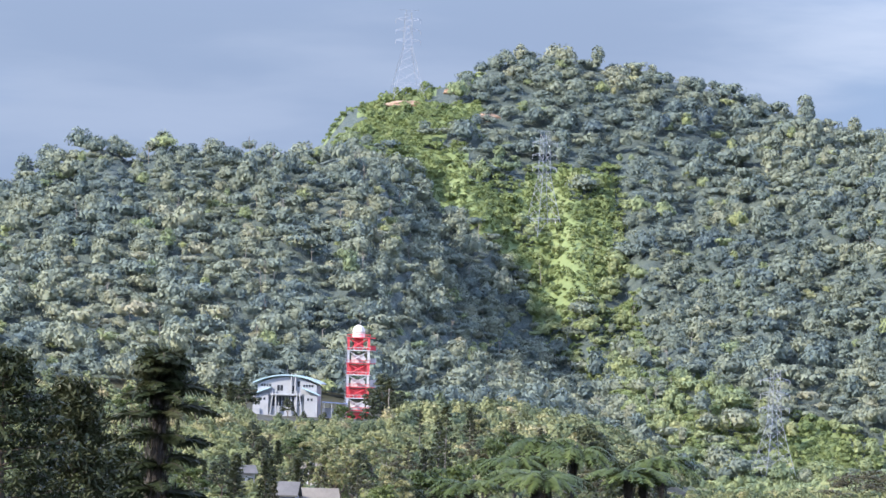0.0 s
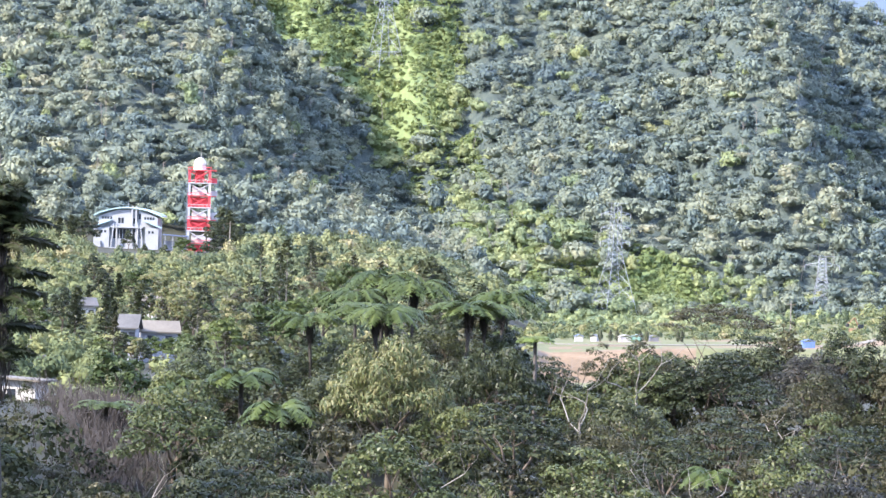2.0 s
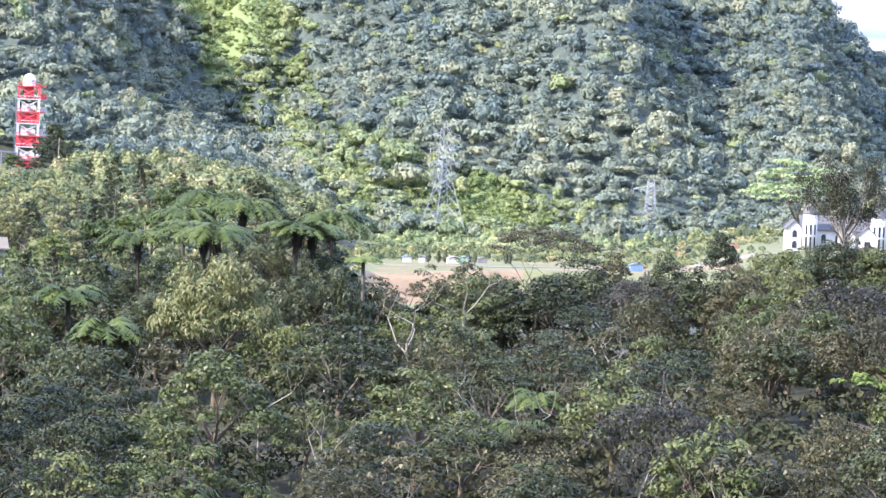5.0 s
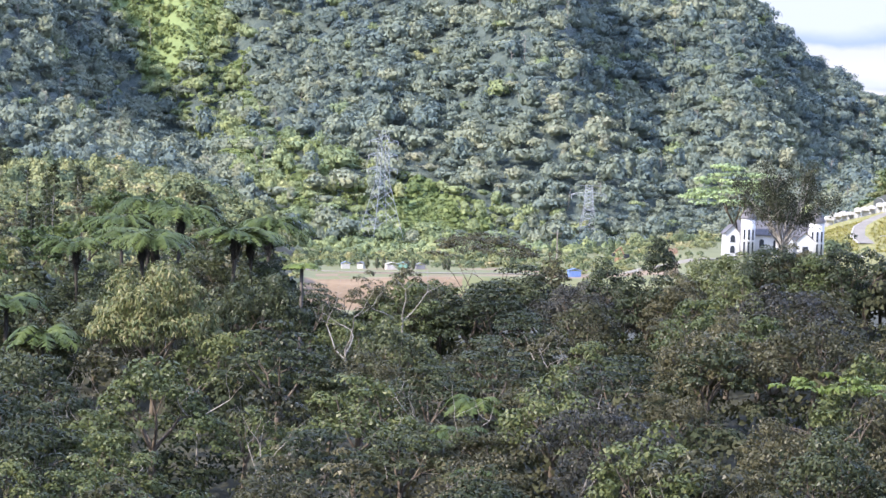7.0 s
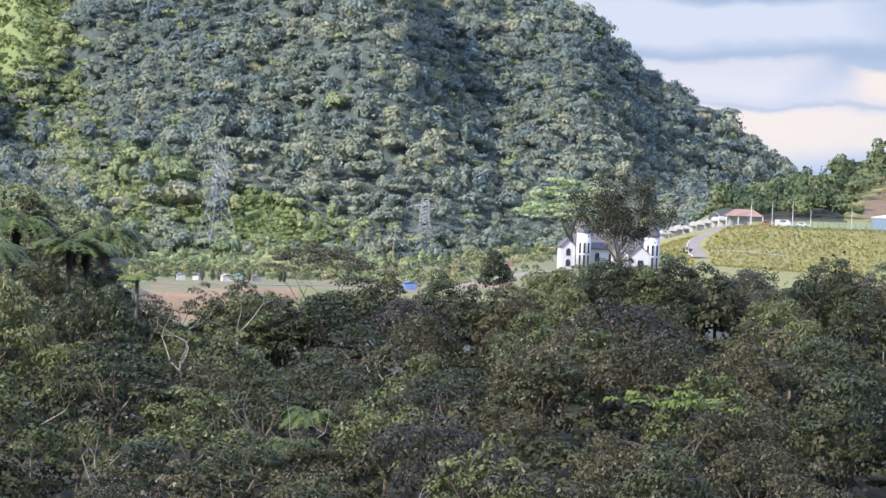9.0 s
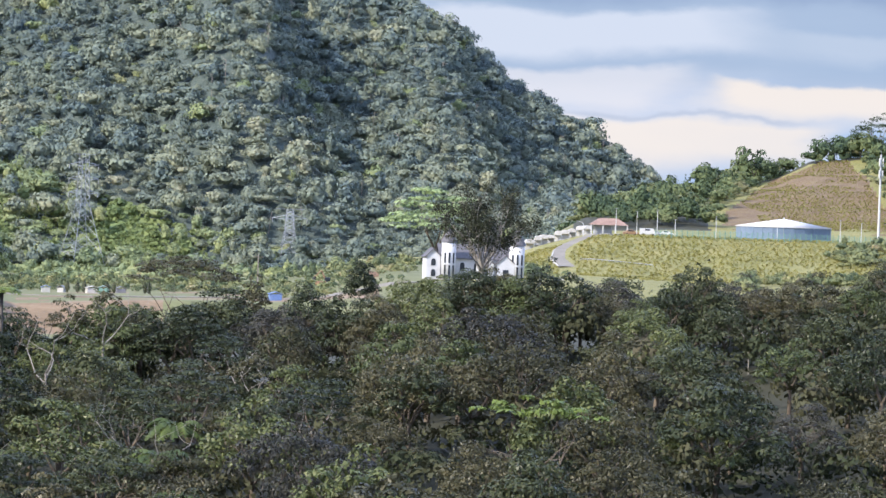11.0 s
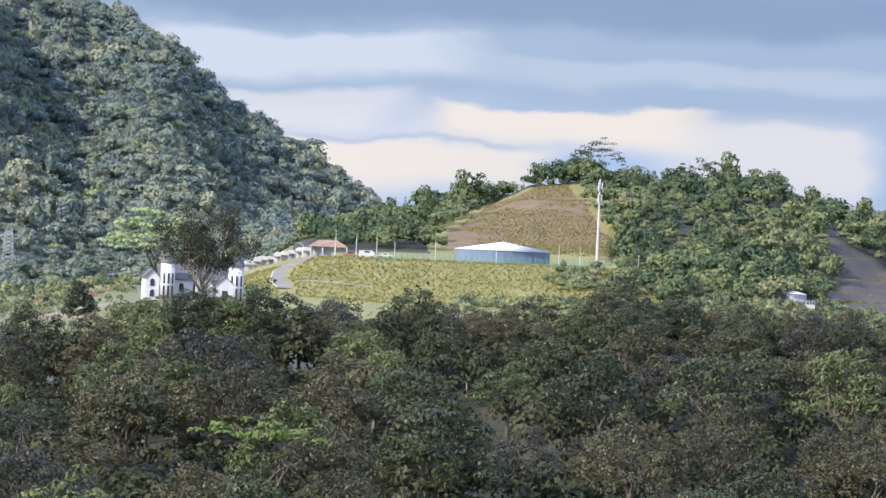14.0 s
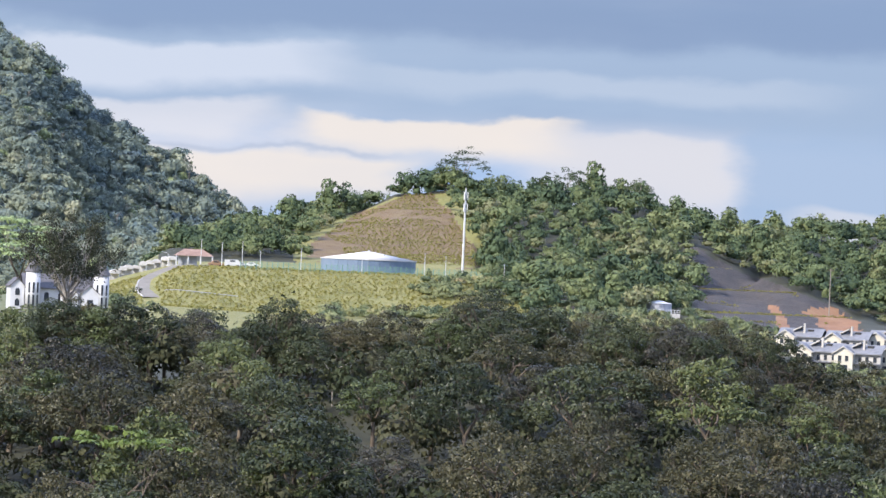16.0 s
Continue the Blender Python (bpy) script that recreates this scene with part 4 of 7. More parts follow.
def build_near_forest():
    kinds = {
        "dark": [near_tree("broadleaf_tree", 300 + i, M_DARK, "dark green broadleaf tree on the near slope", 6.0, 2.5, 26, 130, 1.15, (0.26, 0.145), 0.75, crown_tall=4.4) for i in range(3)],
        "lush": [near_tree("lush_tree", 350 + i, M_LUSH_LIT, "fresh green broadleaf tree with dense, brightened leaves", 5.8, 2.5, 25, 108, 1.1, (0.28, 0.15), 0.7, crown_tall=4.3) for i in range(3)],
        "layer": [near_tree("spreading_tree", 310 + i, M_DARK, "spreading dark green tree with layered foliage", 6.2, 3.0, 26, 105, 1.15, (0.28, 0.15), 0.42, crown_tall=3.9) for i in range(2)],
        "olive": [near_tree("olive_green_tree", 320 + i, M_OLIVE, "olive green tree tangled with vines", 5.4, 2.6, 28, 160, 1.05, (0.20, 0.11), 0.75, crown_tall=4.2) for i in range(3)],
        "brown": [near_tree("browning_tree", 330 + i, M_BROWN, "grey-brown tree with drying leaves", 5.0, 2.8, 28, 160, 1.05, (0.19, 0.10), 0.65, hang=0.5, crown_tall=3.9) for i in range(3)],
        "sapling": [near_tree("slender_tree", 340 + i, M_OLIVE, "slender tree with pale forked stems", 6.4, 1.5, 8, 80, 0.75, (0.30, 0.15), 0.7, bark=M_PALE, trunk=0.07, crown_tall=2.0, sparse=True) for i in range(2)],
    }
    # the brightened lush leaves are weighted to the left so it reads as sunnier
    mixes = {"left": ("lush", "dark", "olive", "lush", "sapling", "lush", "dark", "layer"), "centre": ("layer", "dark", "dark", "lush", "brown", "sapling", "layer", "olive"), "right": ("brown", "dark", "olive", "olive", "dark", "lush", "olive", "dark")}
    rng = np.random.default_rng(61)
    spots, u, v, r = scatter(-1500, 2240, 224, 316, 6.1, 62, lambda u, v, r, x, y: (r > 224) & ~((u < -885) & (u > -1260) & (r < 345) & (r > 258)))
    row_u = np.arange(-850, 2200, 36) + rng.uniform(-14, 14, 85)
    row_r = rng.uniform(303, 317, 85)
    body = len(spots)
    x, y = row_r * np.sin(row_u / F), row_r * np.cos(row_u / F)
    spots = np.concatenate([spots, np.stack([x, y, height(x, y)], -1)])
    u, r = np.concatenate([u, row_u]), np.concatenate([r, row_r])
    used = {}
    groups = {"lush": "fresh green trees", "dark": "dark broadleaf trees", "layer": "spreading trees", "olive": "olive green trees", "brown": "browning trees", "sapling": "slender pale-stemmed trees"}
    for k, (x, y, z) in enumerate(spots):
        zone = "left" if u[k] + rng.normal() * 80 < -150 else "centre" if u[k] + rng.normal() * 90 < 330 else "right"
        kind = mixes[zone][rng.integers(0, 8)]
        if k >= body and kind == "sapling":
            kind = "dark"
        pick = rng.integers(0, len(kinds[kind]))
        sc = rng.uniform(0.75, 1.25)
        src = kinds[kind][pick]
        near = np.clip((r[k] - 228) / 80, 0, 1) ** 0.85
        roof = crest_line(u[k]) * near - 455 * (1 - near)
        if r[k] < 288 and -615 < u[k] < -215:
            roof = min(roof, -295 if u[k] < -390 else -262)
        room = EYE[2] + r[k] * (roof + rng.normal() * (7 + 26 * (1 - near))) / F - z
        sc = min(sc, room / src["top"]) if near < 0.85 else min(1.5, room / src["top"] * rng.uniform(0.86, 1.0))
        if sc < 0.4:
            continue
        m = Matrix.LocRotScale((x, y, z), Euler((rng.normal() * 0.05, rng.normal() * 0.05, rng.uniform(0, 6.28))), (sc, sc, sc * rng.uniform(0.9, 1.15)))
        if (kind, pick) not in used:
            src.matrix_basis = m
            used[kind, pick] = True
        else:
            keep = src.scale.copy()
            src.scale = (1, 1, 1)
            copy_thing(src, m)
            src.scale = keep
        src["group"] = groups[kind]


build_near_forest()


def put(ob, u, r, dz=0.0, scale=1.0, turn=0.0):
    p = at(u, r, dz)
    ob.matrix_basis = Matrix.LocRotScale(p, Euler((0, 0, turn)), (scale, scale, scale))
    return ob


def put_top(ob, u, r, v, turn=0.0):
    """Stand a tree there so that its top reaches the elevation v."""
    p = at(u, r)
    return put(ob, u, r, 0, (EYE[2] + r * v / F - p.z) / ob["top"], turn)


def build_near_specials():
    f1, f2 = tree_fern(401, 5.0, 2.9, 26, skirt=1.0), tree_fern(402, 2.4, 2.1, 15)
    for fern in (f1, f2):
        fern["group"] = "tree ferns"
    todo = [(f1, -532, 306, -92, 1.2, 0), (f2, -640, 262, -300, 0.9, 0)]
    for u, r, v, s, w in ((-637, 308, -112, 0.88, 4.2), (-524, 322, -40, 1.05, 0.5), (-470, 318, -52, 0.95, 1.1), (-560, 316, -70, 0.9, 3.1), (-500, 300, -100, 0.9, 5.0), (-367, 308, -84, 1.1, 2.0), (-330, 312, -88, 0.9, 4.4), (-303, 318, -66, 0.95, 2.6)):
        todo.append((f1, u, r, v, s, w))
    for u, r, v, s, w in ((-690, 285, -230, 1.2, 3.3), (40, 262, -320, 0.9, 2.2), (75, 268, -300, 0.9, 5.1), (-760, 300, -195, 1.2, 2.9), (60, 256, -350, 0.8, 0.7), (-560, 246, -420, 1.0, 1.4), (-1000, 300, -260, 1.1, 2.2), (-880, 300, -215, 1.0, 1.2), (-690, 330, -125, 0.8, 0.4), (-800, 360, -130, 0.8, 2.7)):
        todo.append((f2, u, r, v, s, w))
    for k, (src, u, r, v, s, w) in enumerate(todo):
        p = at(u, r)
        th = 5.0 if src is f1 else 2.8
        tall = (EYE[2] + r * v / F - p.z) / th
        m = Matrix.LocRotScale(p, Euler((0.04, 0.03, w)), (s, s, min(max(tall, s * 0.6), s * 1.7)))
        if k < 2:
            src.matrix_basis = m
        else:
            keep = src.scale.copy()
            src.scale = (1, 1, 1)
            copy_thing(src, m)
            src.scale = keep
    put(tree_fern(403, 6.6, 1.3, 12, "slim tree fern with a pale trunk and bright crown", M_BRIGHT, M_TWIG, 0.10), -245, 298)
    put_top(near_tree("hanging_leaf_tree", 404, M_GOLD, "round tree with long hanging yellow-green leaves", 8.6, 3.6, 52, 150, 1.3, (0.46, 0.11), 0.85, hang=1.3, crown_tall=6.4, under=0.7, fuller=1.9, dome=(0.6, 2.6)), -500, 284, -131)
    put_top(near_tree("hanging_leaf_tree", 405, M_DARK, "dark tree with long hanging leaves", 7.8, 2.9, 42, 130, 1.1, (0.42, 0.10), 0.85, hang=1.3, crown_tall=5.0, under=0.7, fuller=1.3, dome=(0.6, 2.6)), -312, 290, -139)
    put_top(near_tree("drying_tree", 406, M_BROWN, "broad grey-brown tree with drooping dry leaves", 6.4, 3.3, 24, 120, 1.2, (0.30, 0.11), 0.7, hang=1.0, crown_tall=3.2, under=0.5), 296, 256, -345)
    put_top(near_tree("bright_bush", 407, M_BRIGHT, "flat bush with bright yellow-green new leaves", 4.6, 2.0, 9, 60, 0.55, (0.26, 0.13), 0.4, crown_tall=0.9, trunk=0.09), 700, 258, -285)
    put_top(near_tree("small_round_tree", 408, M_OLIVE, "small round tree with fresh green leaves and forked pale stems", 5.2, 1.15, 8, 70, 0.6, (0.24, 0.13), 0.7, bark=M_PALE, trunk=0.10, crown_tall=1.3, sparse=True), 446, 242, -432)
    put_top(near_tree("flat_topped_tree", 409, M_OLIVE, "sparse flat-topped tree on the crest", 8.0, 3.0, 30, 110, 0.85, (0.22, 0.11), 0.42, crown_tall=1.7, trunk=0.13, sparse=True), 72, 320, -62)
    put_top(near_tree("slim_crest_tree", 410, M_DARK, "slim tree with a narrow loose crown on the crest", 8.6, 0.85, 26, 100, 0.75, (0.22, 0.11), 0.9, crown_tall=4.0, trunk=0.10), 389, 312, -44)
    put_top(near_tree("round_crest_tree", 411, M_DARK, "round dark green tree on the crest", 6.4, 1.25, 22, 100, 0.85, (0.22, 0.11), 0.8, crown_tall=2.8), 293, 308, -98)
    put_top(near_tree("crest_bush_tree", 416, M_OLIVE, "loose olive tree standing above the soil bank", 7.0, 1.2, 14, 80, 0.7, (0.22, 0.11), 0.8, crown_tall=3.0), -128, 312, -136)
    put_top(near_tree("thin_crest_tree", 412, M_OLIVE, "thin-leaved small tree on the crest", 6.4, 0.9, 8, 50, 0.55, (0.24, 0.12), 0.8, crown_tall=2.2), -55, 310, -118)
    put_top(near_tree("thin_crest_tree", 413, M_OLIVE, "thin-leaved small tree beside the lawn", 6.2, 0.9, 14, 80, 0.6, (0.24, 0.12), 0.8, crown_tall=2.4), 196, 314, -88)
    put_top(near_tree("crest_bush_tree", 414, M_DARK, "broad dark tree standing on the crest", 7.4, 2.0, 16, 90, 0.95, (0.22, 0.11), 0.7, crown_tall=2.4), 1345, 304, -8)
    put_top(near_tree("crest_bush_tree", 417, M_DARK, "dark blue-green bushy tree beside the church", 6.0, 1.3, 13, 90, 0.75, (0.22, 0.11), 0.8, crown_tall=2.6), 716, 306, -40)
    put_top(near_tree("crest_bush_tree", 418, M_DARK, "low dark bush on the crest below the church", 5.0, 1.1, 10, 90, 0.7, (0.22, 0.11), 0.8, crown_tall=2.2), 752, 306, -66)
    for n, (u, v, wide) in enumerate(((1752, -50, 1.5), (1828, -72, 1.5), (1872, -72, 1.2), (1905, -100, 1.2), (1560, -44, 1.6), (1612, -54, 1.6), (1690, -66, 1.5))):
        put_top(near_tree("crest_bush_tree", 420 + n, M_DARK if n % 3 else M_OLIVE, "dark rounded tree on the crest before the houses", 6.4, wide, 15, 90, 0.85, (0.22, 0.11), 0.75, crown_tall=3.0), u, 305, v)
    put_top(near_tree("crest_bush_tree", 415, M_DARK, "dark rounded tree on the crest", 6.6, 1.6, 13, 90, 0.9, (0.22, 0.11), 0.7, crown_tall=2.2), 985, 304, -48)


build_near_specials()


def build_crest_tree():
    """Half-bare tree by the church: a fan of pale limbs from a low fork, with dark leaf tufts."""
    rng = np.random.default_rng(421)
    p = level(600, -82, 321)
    root = thing("half_bare_tree", pose(*p), "half-bare tree with grey forked limbs and dark leaf tufts", "tree")
    segs, tips = [((0, 0, -4.0), (0.05, 0, 0.3), 0.24, 0.2)], []
    for k in range(22):
        a = k * 2.4
        lean = (0.25, 0.6, 0.95, 1.2)[k % 4]
        branch(rng, (0.05, 0, 0.05 + 0.03 * k), (lean * math.cos(a), lean * math.sin(a), 1.0), 2.6 - 0.35 * lean, 0.072, 2, segs, tips, 0.26, 2)
    v, f = tubes(segs, 5)
    mesh_part("trunk", mesh_of("trunk", v, f, [M_DEADWOOD], smooth=True), root, "grey forked limbs")
    tips = np.array(tips)
    mids = np.array([b for a, b, r0, r1 in segs if 0.012 < r1 < 0.055 and b[2] > 1.7])
    gap = lambda c: c[~((c[:, 0] > 0.75) & (c[:, 0] < 1.25) & (c[:, 2] > 2.6))]
    tips, mids = gap(tips), gap(mids)
    tufts = np.concatenate([tips[rng.random(len(tips)) < 0.85], mids[rng.random(len(mids)) < 0.42]])
    n = 105
    q = np.repeat(tufts, n, 0) + rng.normal(size=(len(tufts) * n, 3)) * np.array([0.20, 0.20, 0.26])
    q = leaf_quads(q, unit(rng.normal(size=q.shape) + np.array([0, 0, 0.5])), 0.15, 0.075, rng)
    mesh_part("crown", mesh_of("crown", q.reshape(-1, 3), np.arange(len(q) * 4).reshape(-1, 4), [M_CRESTLEAF]), root, "dark leaf tufts")


M_CRESTLEAF = foliage("dark_tuft_leaves", [(0.020, 0.026, 0.014), (0.045, 0.050, 0.026), (0.09, 0.09, 0.045)], 0.55, leafvar=0.7)
build_crest_tree()


def build_bare_branches():
    """Pale dead trees that stick out of the canopy."""
    made = []
    for i in range(3):
        rng = np.random.default_rng(430 + i)
        root = thing("dead_tree", Matrix(), "leafless dead tree with pale crooked branches", "dead tree", "dead trees")
        segs, tips = [((0, 0, -0.6), (0.1, 0, 3.0), 0.065, 0.05)], []
        for k in range(3):
            a = rng.uniform(0, 6.28)
            branch(rng, (0.1, 0, 2.6 + 0.2 * k), (0.8 * math.cos(a), 0.8 * math.sin(a), 0.7), 1.7, 0.036, 2, segs, tips, 0.45, 2)
        v, f = tubes(segs)
        mesh_part("stem", mesh_of("stem", v, f, [M_DEADWOOD], smooth=True), root)
        root["top"] = float(v[:, 2].max())
        made.append(root)
    rng = np.random.default_rng(439)
    known = [(-711, 286, -318), (-668, 262, -380), (-600, 270, -345), (-640, 280, -300), (-70, 262, -352), (-8, 266, -300), (20, 262, -318), (-40, 250, -440), (184, 292, -205), (196, 288, -222), (-560, 292, -262), (-440, 286, -250), (330, 268, -300), (-905, 296, -300), (-830, 290, -330), (-760, 280, -360)]
    for k in range(44):
        u, r = rng.uniform(-1000, 2150), rng.uniform(232, 305)
        s = rng.uniform(0.8, 1.5) if u < 300 else rng.uniform(0.45, 0.8)
        if k < len(known):
            u, r, v = known[k]
            s = float(np.clip((EYE[2] + r * v / F - at(u, r).z) / made[k % 3]["top"], 0.7, 2.2))
        m = Matrix.LocRotScale(at(u, r), Euler((rng.normal() * 0.15, rng.normal() * 0.15, rng.uniform(0, 6.28))), (s, s, s))
        if k < 3:
            made[k].matrix_basis = m
        else:
            src = made[k % 3]
            keep = src.scale.copy()
            src.scale = (1, 1, 1)
            copy_thing(src, m)
            src.scale = keep


build_bare_branches()


def build_palm():
    rng = np.random.default_rng(441)
    p = at(-1195, 222)
    top = EYE[2] + 222 * 140 / F - p.z
    root = thing("palm_tree", pose(*p), "tall shaggy palm with ragged drooping fronds", "palm")
    segs, n = [], 14
    bend = lambda z: 0.12 * math.sin(z * 0.55)
    for i in range(n):
        z0, z1 = -0.8 + (top - 1.2) * i / n, -0.8 + (top - 1.2) * (i + 1) / n
        segs.append(((bend(z0), 0, z0), (bend(z1), 0, z1), 0.30 - 0.006 * i, 0.28 - 0.006 * i))
    v, f = tubes(segs, 9)
    mesh_part("trunk", mesh_of("trunk", v, f, [M_PALMBARK], smooth=True), root, "rough brown trunk")
    # a bushy head, then loose tiers of plumes one below the other
    plan = [(k * 2.4, rng.uniform(0.9, 1.5), rng.uniform(0.5, 1.7), 0.95, rng.uniform(1.0, 2.6)) for k in range(38)]
    for tier, (down, length) in enumerate(((2.5, 2.3), (3.4, 2.5), (4.4, 2.5), (5.5, 2.4), (6.7, 2.2), (8.0, 1.9))):
        for k in range(5):
            plan.append((0.15 + k * 1.26 + 0.5 * (tier % 2) * (k % 2) + rng.uniform(-0.25, 0.25), length * rng.uniform(0.85, 1.1), rng.uniform(0.28, 0.5), 1.15, down + rng.uniform(-0.2, 0.2)))
    for a, ln, up, fall, down in plan:
        rib, q = frond(rng, (bend(top - down), 0, top - down), a, ln, up, up * fall, 34, 0.50 if down > 2.3 else 0.62, 0.085, True)
        fr = mesh_part("frond", mesh_of("frond", q.reshape(-1, 3), np.arange(len(q) * 4).reshape(-1, 4), [M_PALMLEAF]), root)
        v, f = tubes([(rib[i], rib[i + 1], 0.05 - 0.001 * i, 0.05 - 0.001 * (i + 1)) for i in range(0, 33)], 4)
        mesh_part("rib", mesh_of("rib", v, f, [M_PALMBARK], smooth=True), fr, "pale brown rib")
    pts = np.stack([rng.normal(size=1500) * 0.26, rng.normal(size=1500) * 0.26, top - 2.0 - rng.uniform(0.0, 1.0, 1500) ** 1.2 * 8.0], -1)
    q = leaf_quads(pts, unit(rng.normal(size=pts.shape) * np.array([1, 1, 0.2])), 0.95, 0.06, rng, hang=3)
    mesh_part("dead_fronds", mesh_of("dead_fronds", q.reshape(-1, 3), np.arange(len(q) * 4).reshape(-1, 4), [M_PALMBARK]), root, "hanging dead brown fronds")


build_palm()


def build_big_left_tree():
    """Dark feathery tree with drooping tiers."""
    for seed, u, r, top, wide in ((451, -1470, 236, 108, 4.6), (452, -1345, 250, 60, 3.0), (453, -1260, 262, -60, 2.2)):
        rng = np.random.default_rng(seed)
        p = at(u, r)
        tall = EYE[2] + r * top / F - p.z
        root = thing("feathery_tree", pose(*p), "large dark feathery evergreen tree", "tree", "feathery evergreen trees")
        segs = [((0, 0, -0.8), (0, 0, tall * 0.97), 0.34, 0.05)]
        pts, nrm = [], []
        for k in range(84):
            h = tall * (0.12 + 0.88 * (k + rng.uniform(0, 1)) / 84)
            a = k * 2.4
            ln = wide * (1 - 0.72 * (h / tall) ** 2.2) * rng.uniform(0.7, 1.15)
            d = np.array([math.cos(a), math.sin(a), 0.18])
            segs.append(((0, 0, h), tuple(np.array([0, 0, h]) + d * ln), 0.06, 0.015))
            n = 190
            s = rng.uniform(0.25, 1.05, n) ** 0.7
            c = np.array([0, 0, h]) + d * (s * ln)[:, None]
            c += rng.normal(size=(n, 3)) * np.array([0.34, 0.34, 0.20]) + np.array([0, 0, -0.22]) * (s ** 2)[:, None]
            pts.append(c)
            nrm.append(unit(rng.normal(size=(n, 3)) * 0.7 + np.array([0, 0, 1.0])))
        v, f = tubes(segs)
        mesh_part("trunk", mesh_of("trunk", v, f, [M_BARK], smooth=True), root)
        q = leaf_quads(np.concatenate(pts), np.concatenate(nrm), 0.42, 0.14, rng, hang=0.6)
        mesh_part("crown", mesh_of("crown", q.reshape(-1, 3), np.arange(len(q) * 4).reshape(-1, 4), [M_PALMLEAF]), root)


build_big_left_tree()


def build_dry_thicket():
    """Grey leafless brush beside the shed."""
    rng = np.random.default_rng(461)
    segs = []
    for k in range(1100):
        u, r = rng.normal(-995, 62), rng.uniform(282, 322)
        p = np.array(at(u, r, -0.1))
        h = rng.uniform(1.2, 2.7)
        d = unit(np.array([rng.normal() * 0.35, rng.normal() * 0.35, 1.0]))
        q = p + d * h * 0.6
        segs.append((p, q, 0.03, 0.022))
        for j in range(3):
            e = unit(d + rng.normal(size=3) * 0.4)
            segs.append((q, q + e * h * 0.45, 0.02, 0.008))
    v, f = tubes(segs, 3)
    tagged(new("dry_thicket", mesh_of("dry_thicket", v, f, [M_BRUSH])), "thicket of grey leafless twigs beside the shed", "thicket", kind="stuff")


build_dry_thicket()


# ---- radar tower and the white building on the far knoll ----


def build_tower():
    m = facing(-846, 1742)
    root = thing("radar_tower", m, "red and white banded steel tower with a cream dome on top", "tower")
    w, levels = 3.5, [0, 3.0, 7.2, 11.0, 15.2, 19.2, 23.6, 28.0]
    for sx in (-1, 1):
        for sy in (-1, 1):
            bm = B()
            rings = [[bm.verts.new((sx * w + a * 0.42, sy * w + b * 0.42, z)) for a, b in ((-1, -1), (1, -1), (1, 1), (-1, 1))] for z in levels]
            bm.faces.new(rings[0][::-1])
            bm.faces.new(rings[-1])
            for k in range(7):
                for i in range(4):
                    bm.faces.new((rings[k][i], rings[k][(i + 1) % 4], rings[k + 1][(i + 1) % 4], rings[k + 1][i])).material_index = k % 2
            part("leg", bm, [M_REDPAINT, M_WHITE], root)
    for k in range(8):
        c = M_REDPAINT if k in (1, 2, 5, 6, 7, 0, 3, 4) and k % 2 == 1 or k == 0 else M_WHITE
        z = levels[k]
        bm = B()
        box(bm, -w - 0.6, w + 0.6, -w - 0.6, w + 0.6, z - 0.15 + (0.3 if k == 0 else 0), z + 0.15 + (0.3 if k == 0 else 0), 0.04)
        if k > 0:
            box(bm, w + 0.6, w + (2.4 if k in (3, 5, 7, 6) else 1.2), -1.6, 1.2, z - 0.14, z + 0.12, 0.03)
        part("platform", bm, c, root)
        if k > 0:
            for sy in (-1, 1):
                bm = B()
                box(bm, -w - 0.5, w + 0.5, sy * (w + 0.5) - 0.05, sy * (w + 0.5) + 0.05, z + 1.0, z + 1.12)
                for i in range(7):
                    x = -w - 0.5 + i * (2 * w + 1) / 6
                    box(bm, x - 0.05, x + 0.05, sy * (w + 0.5) - 0.05, sy * (w + 0.5) + 0.05, z + 0.15, z + 1.0)
                part("railing", bm, c, root)
    for k in range(7):
        z0, z1 = levels[k], levels[k + 1]
        col = M_REDPAINT if k % 2 == 0 else M_WHITE
        for sy in (-1, 1):
            for a, b in (((-w, sy * w, z0 + 0.2), (w, sy * w, z1 - 0.2)), ((w, sy * w, z0 + 0.2), (-w, sy * w, z1 - 0.2)), ((sy * w, -w, z0 + 0.2), (sy * w, w, z1 - 0.2))):
                part("brace", rod(B(), a, b, 0.18), col, root)
        bm = B()
        if k in (0, 2, 4):
            box(bm, -w + 0.5, w - 0.5, -w + 1.2, w - 0.6, z0 + 0.15, z1 - 0.5, 0.05)
        elif k == 6:
            box(bm, -1.6, 1.6, -1.6, 1.6, z0 + 0.15, z1 - 0.1, 0.05)
        else:
            box(bm, -2.4, 1.8, -1.0, 2.2, z0 + 0.15, z1 - 1.4, 0.05)
            rod(bm, (1.7, -w + 0.1, z0 + 1.6), (1.7, -w + 0.9, z0 + 1.7), 0.9, 0.4, 14)
        part("equipment_room", bm, col, root)
    for k, x in ((1, w + 1.6), (3, w + 1.9), (5, w + 1.8), (6, w + 1.6)):
        bm = B()
        box(bm, x - 1.3, x + 0.9, -1.3, 1.0, levels[k] + 0.12, levels[k] + (2.6 if k == 3 else 1.8), 0.06)
        part("equipment_box", bm, M_WHITE if k % 2 else M_REDPAINT, root)
    bm = B()
    bmesh.ops.create_uvsphere(bm, u_segments=24, v_segments=14, radius=2.15)
    for v in bm.verts:
        if v.co.z < 0:
            v.co.z *= 0.2
            v.co.x, v.co.y = [c / max(1e-6, math.hypot(v.co.x, v.co.y)) * 2.15 if v.co.z > -0.38 else c for c in (v.co.x, v.co.y)]
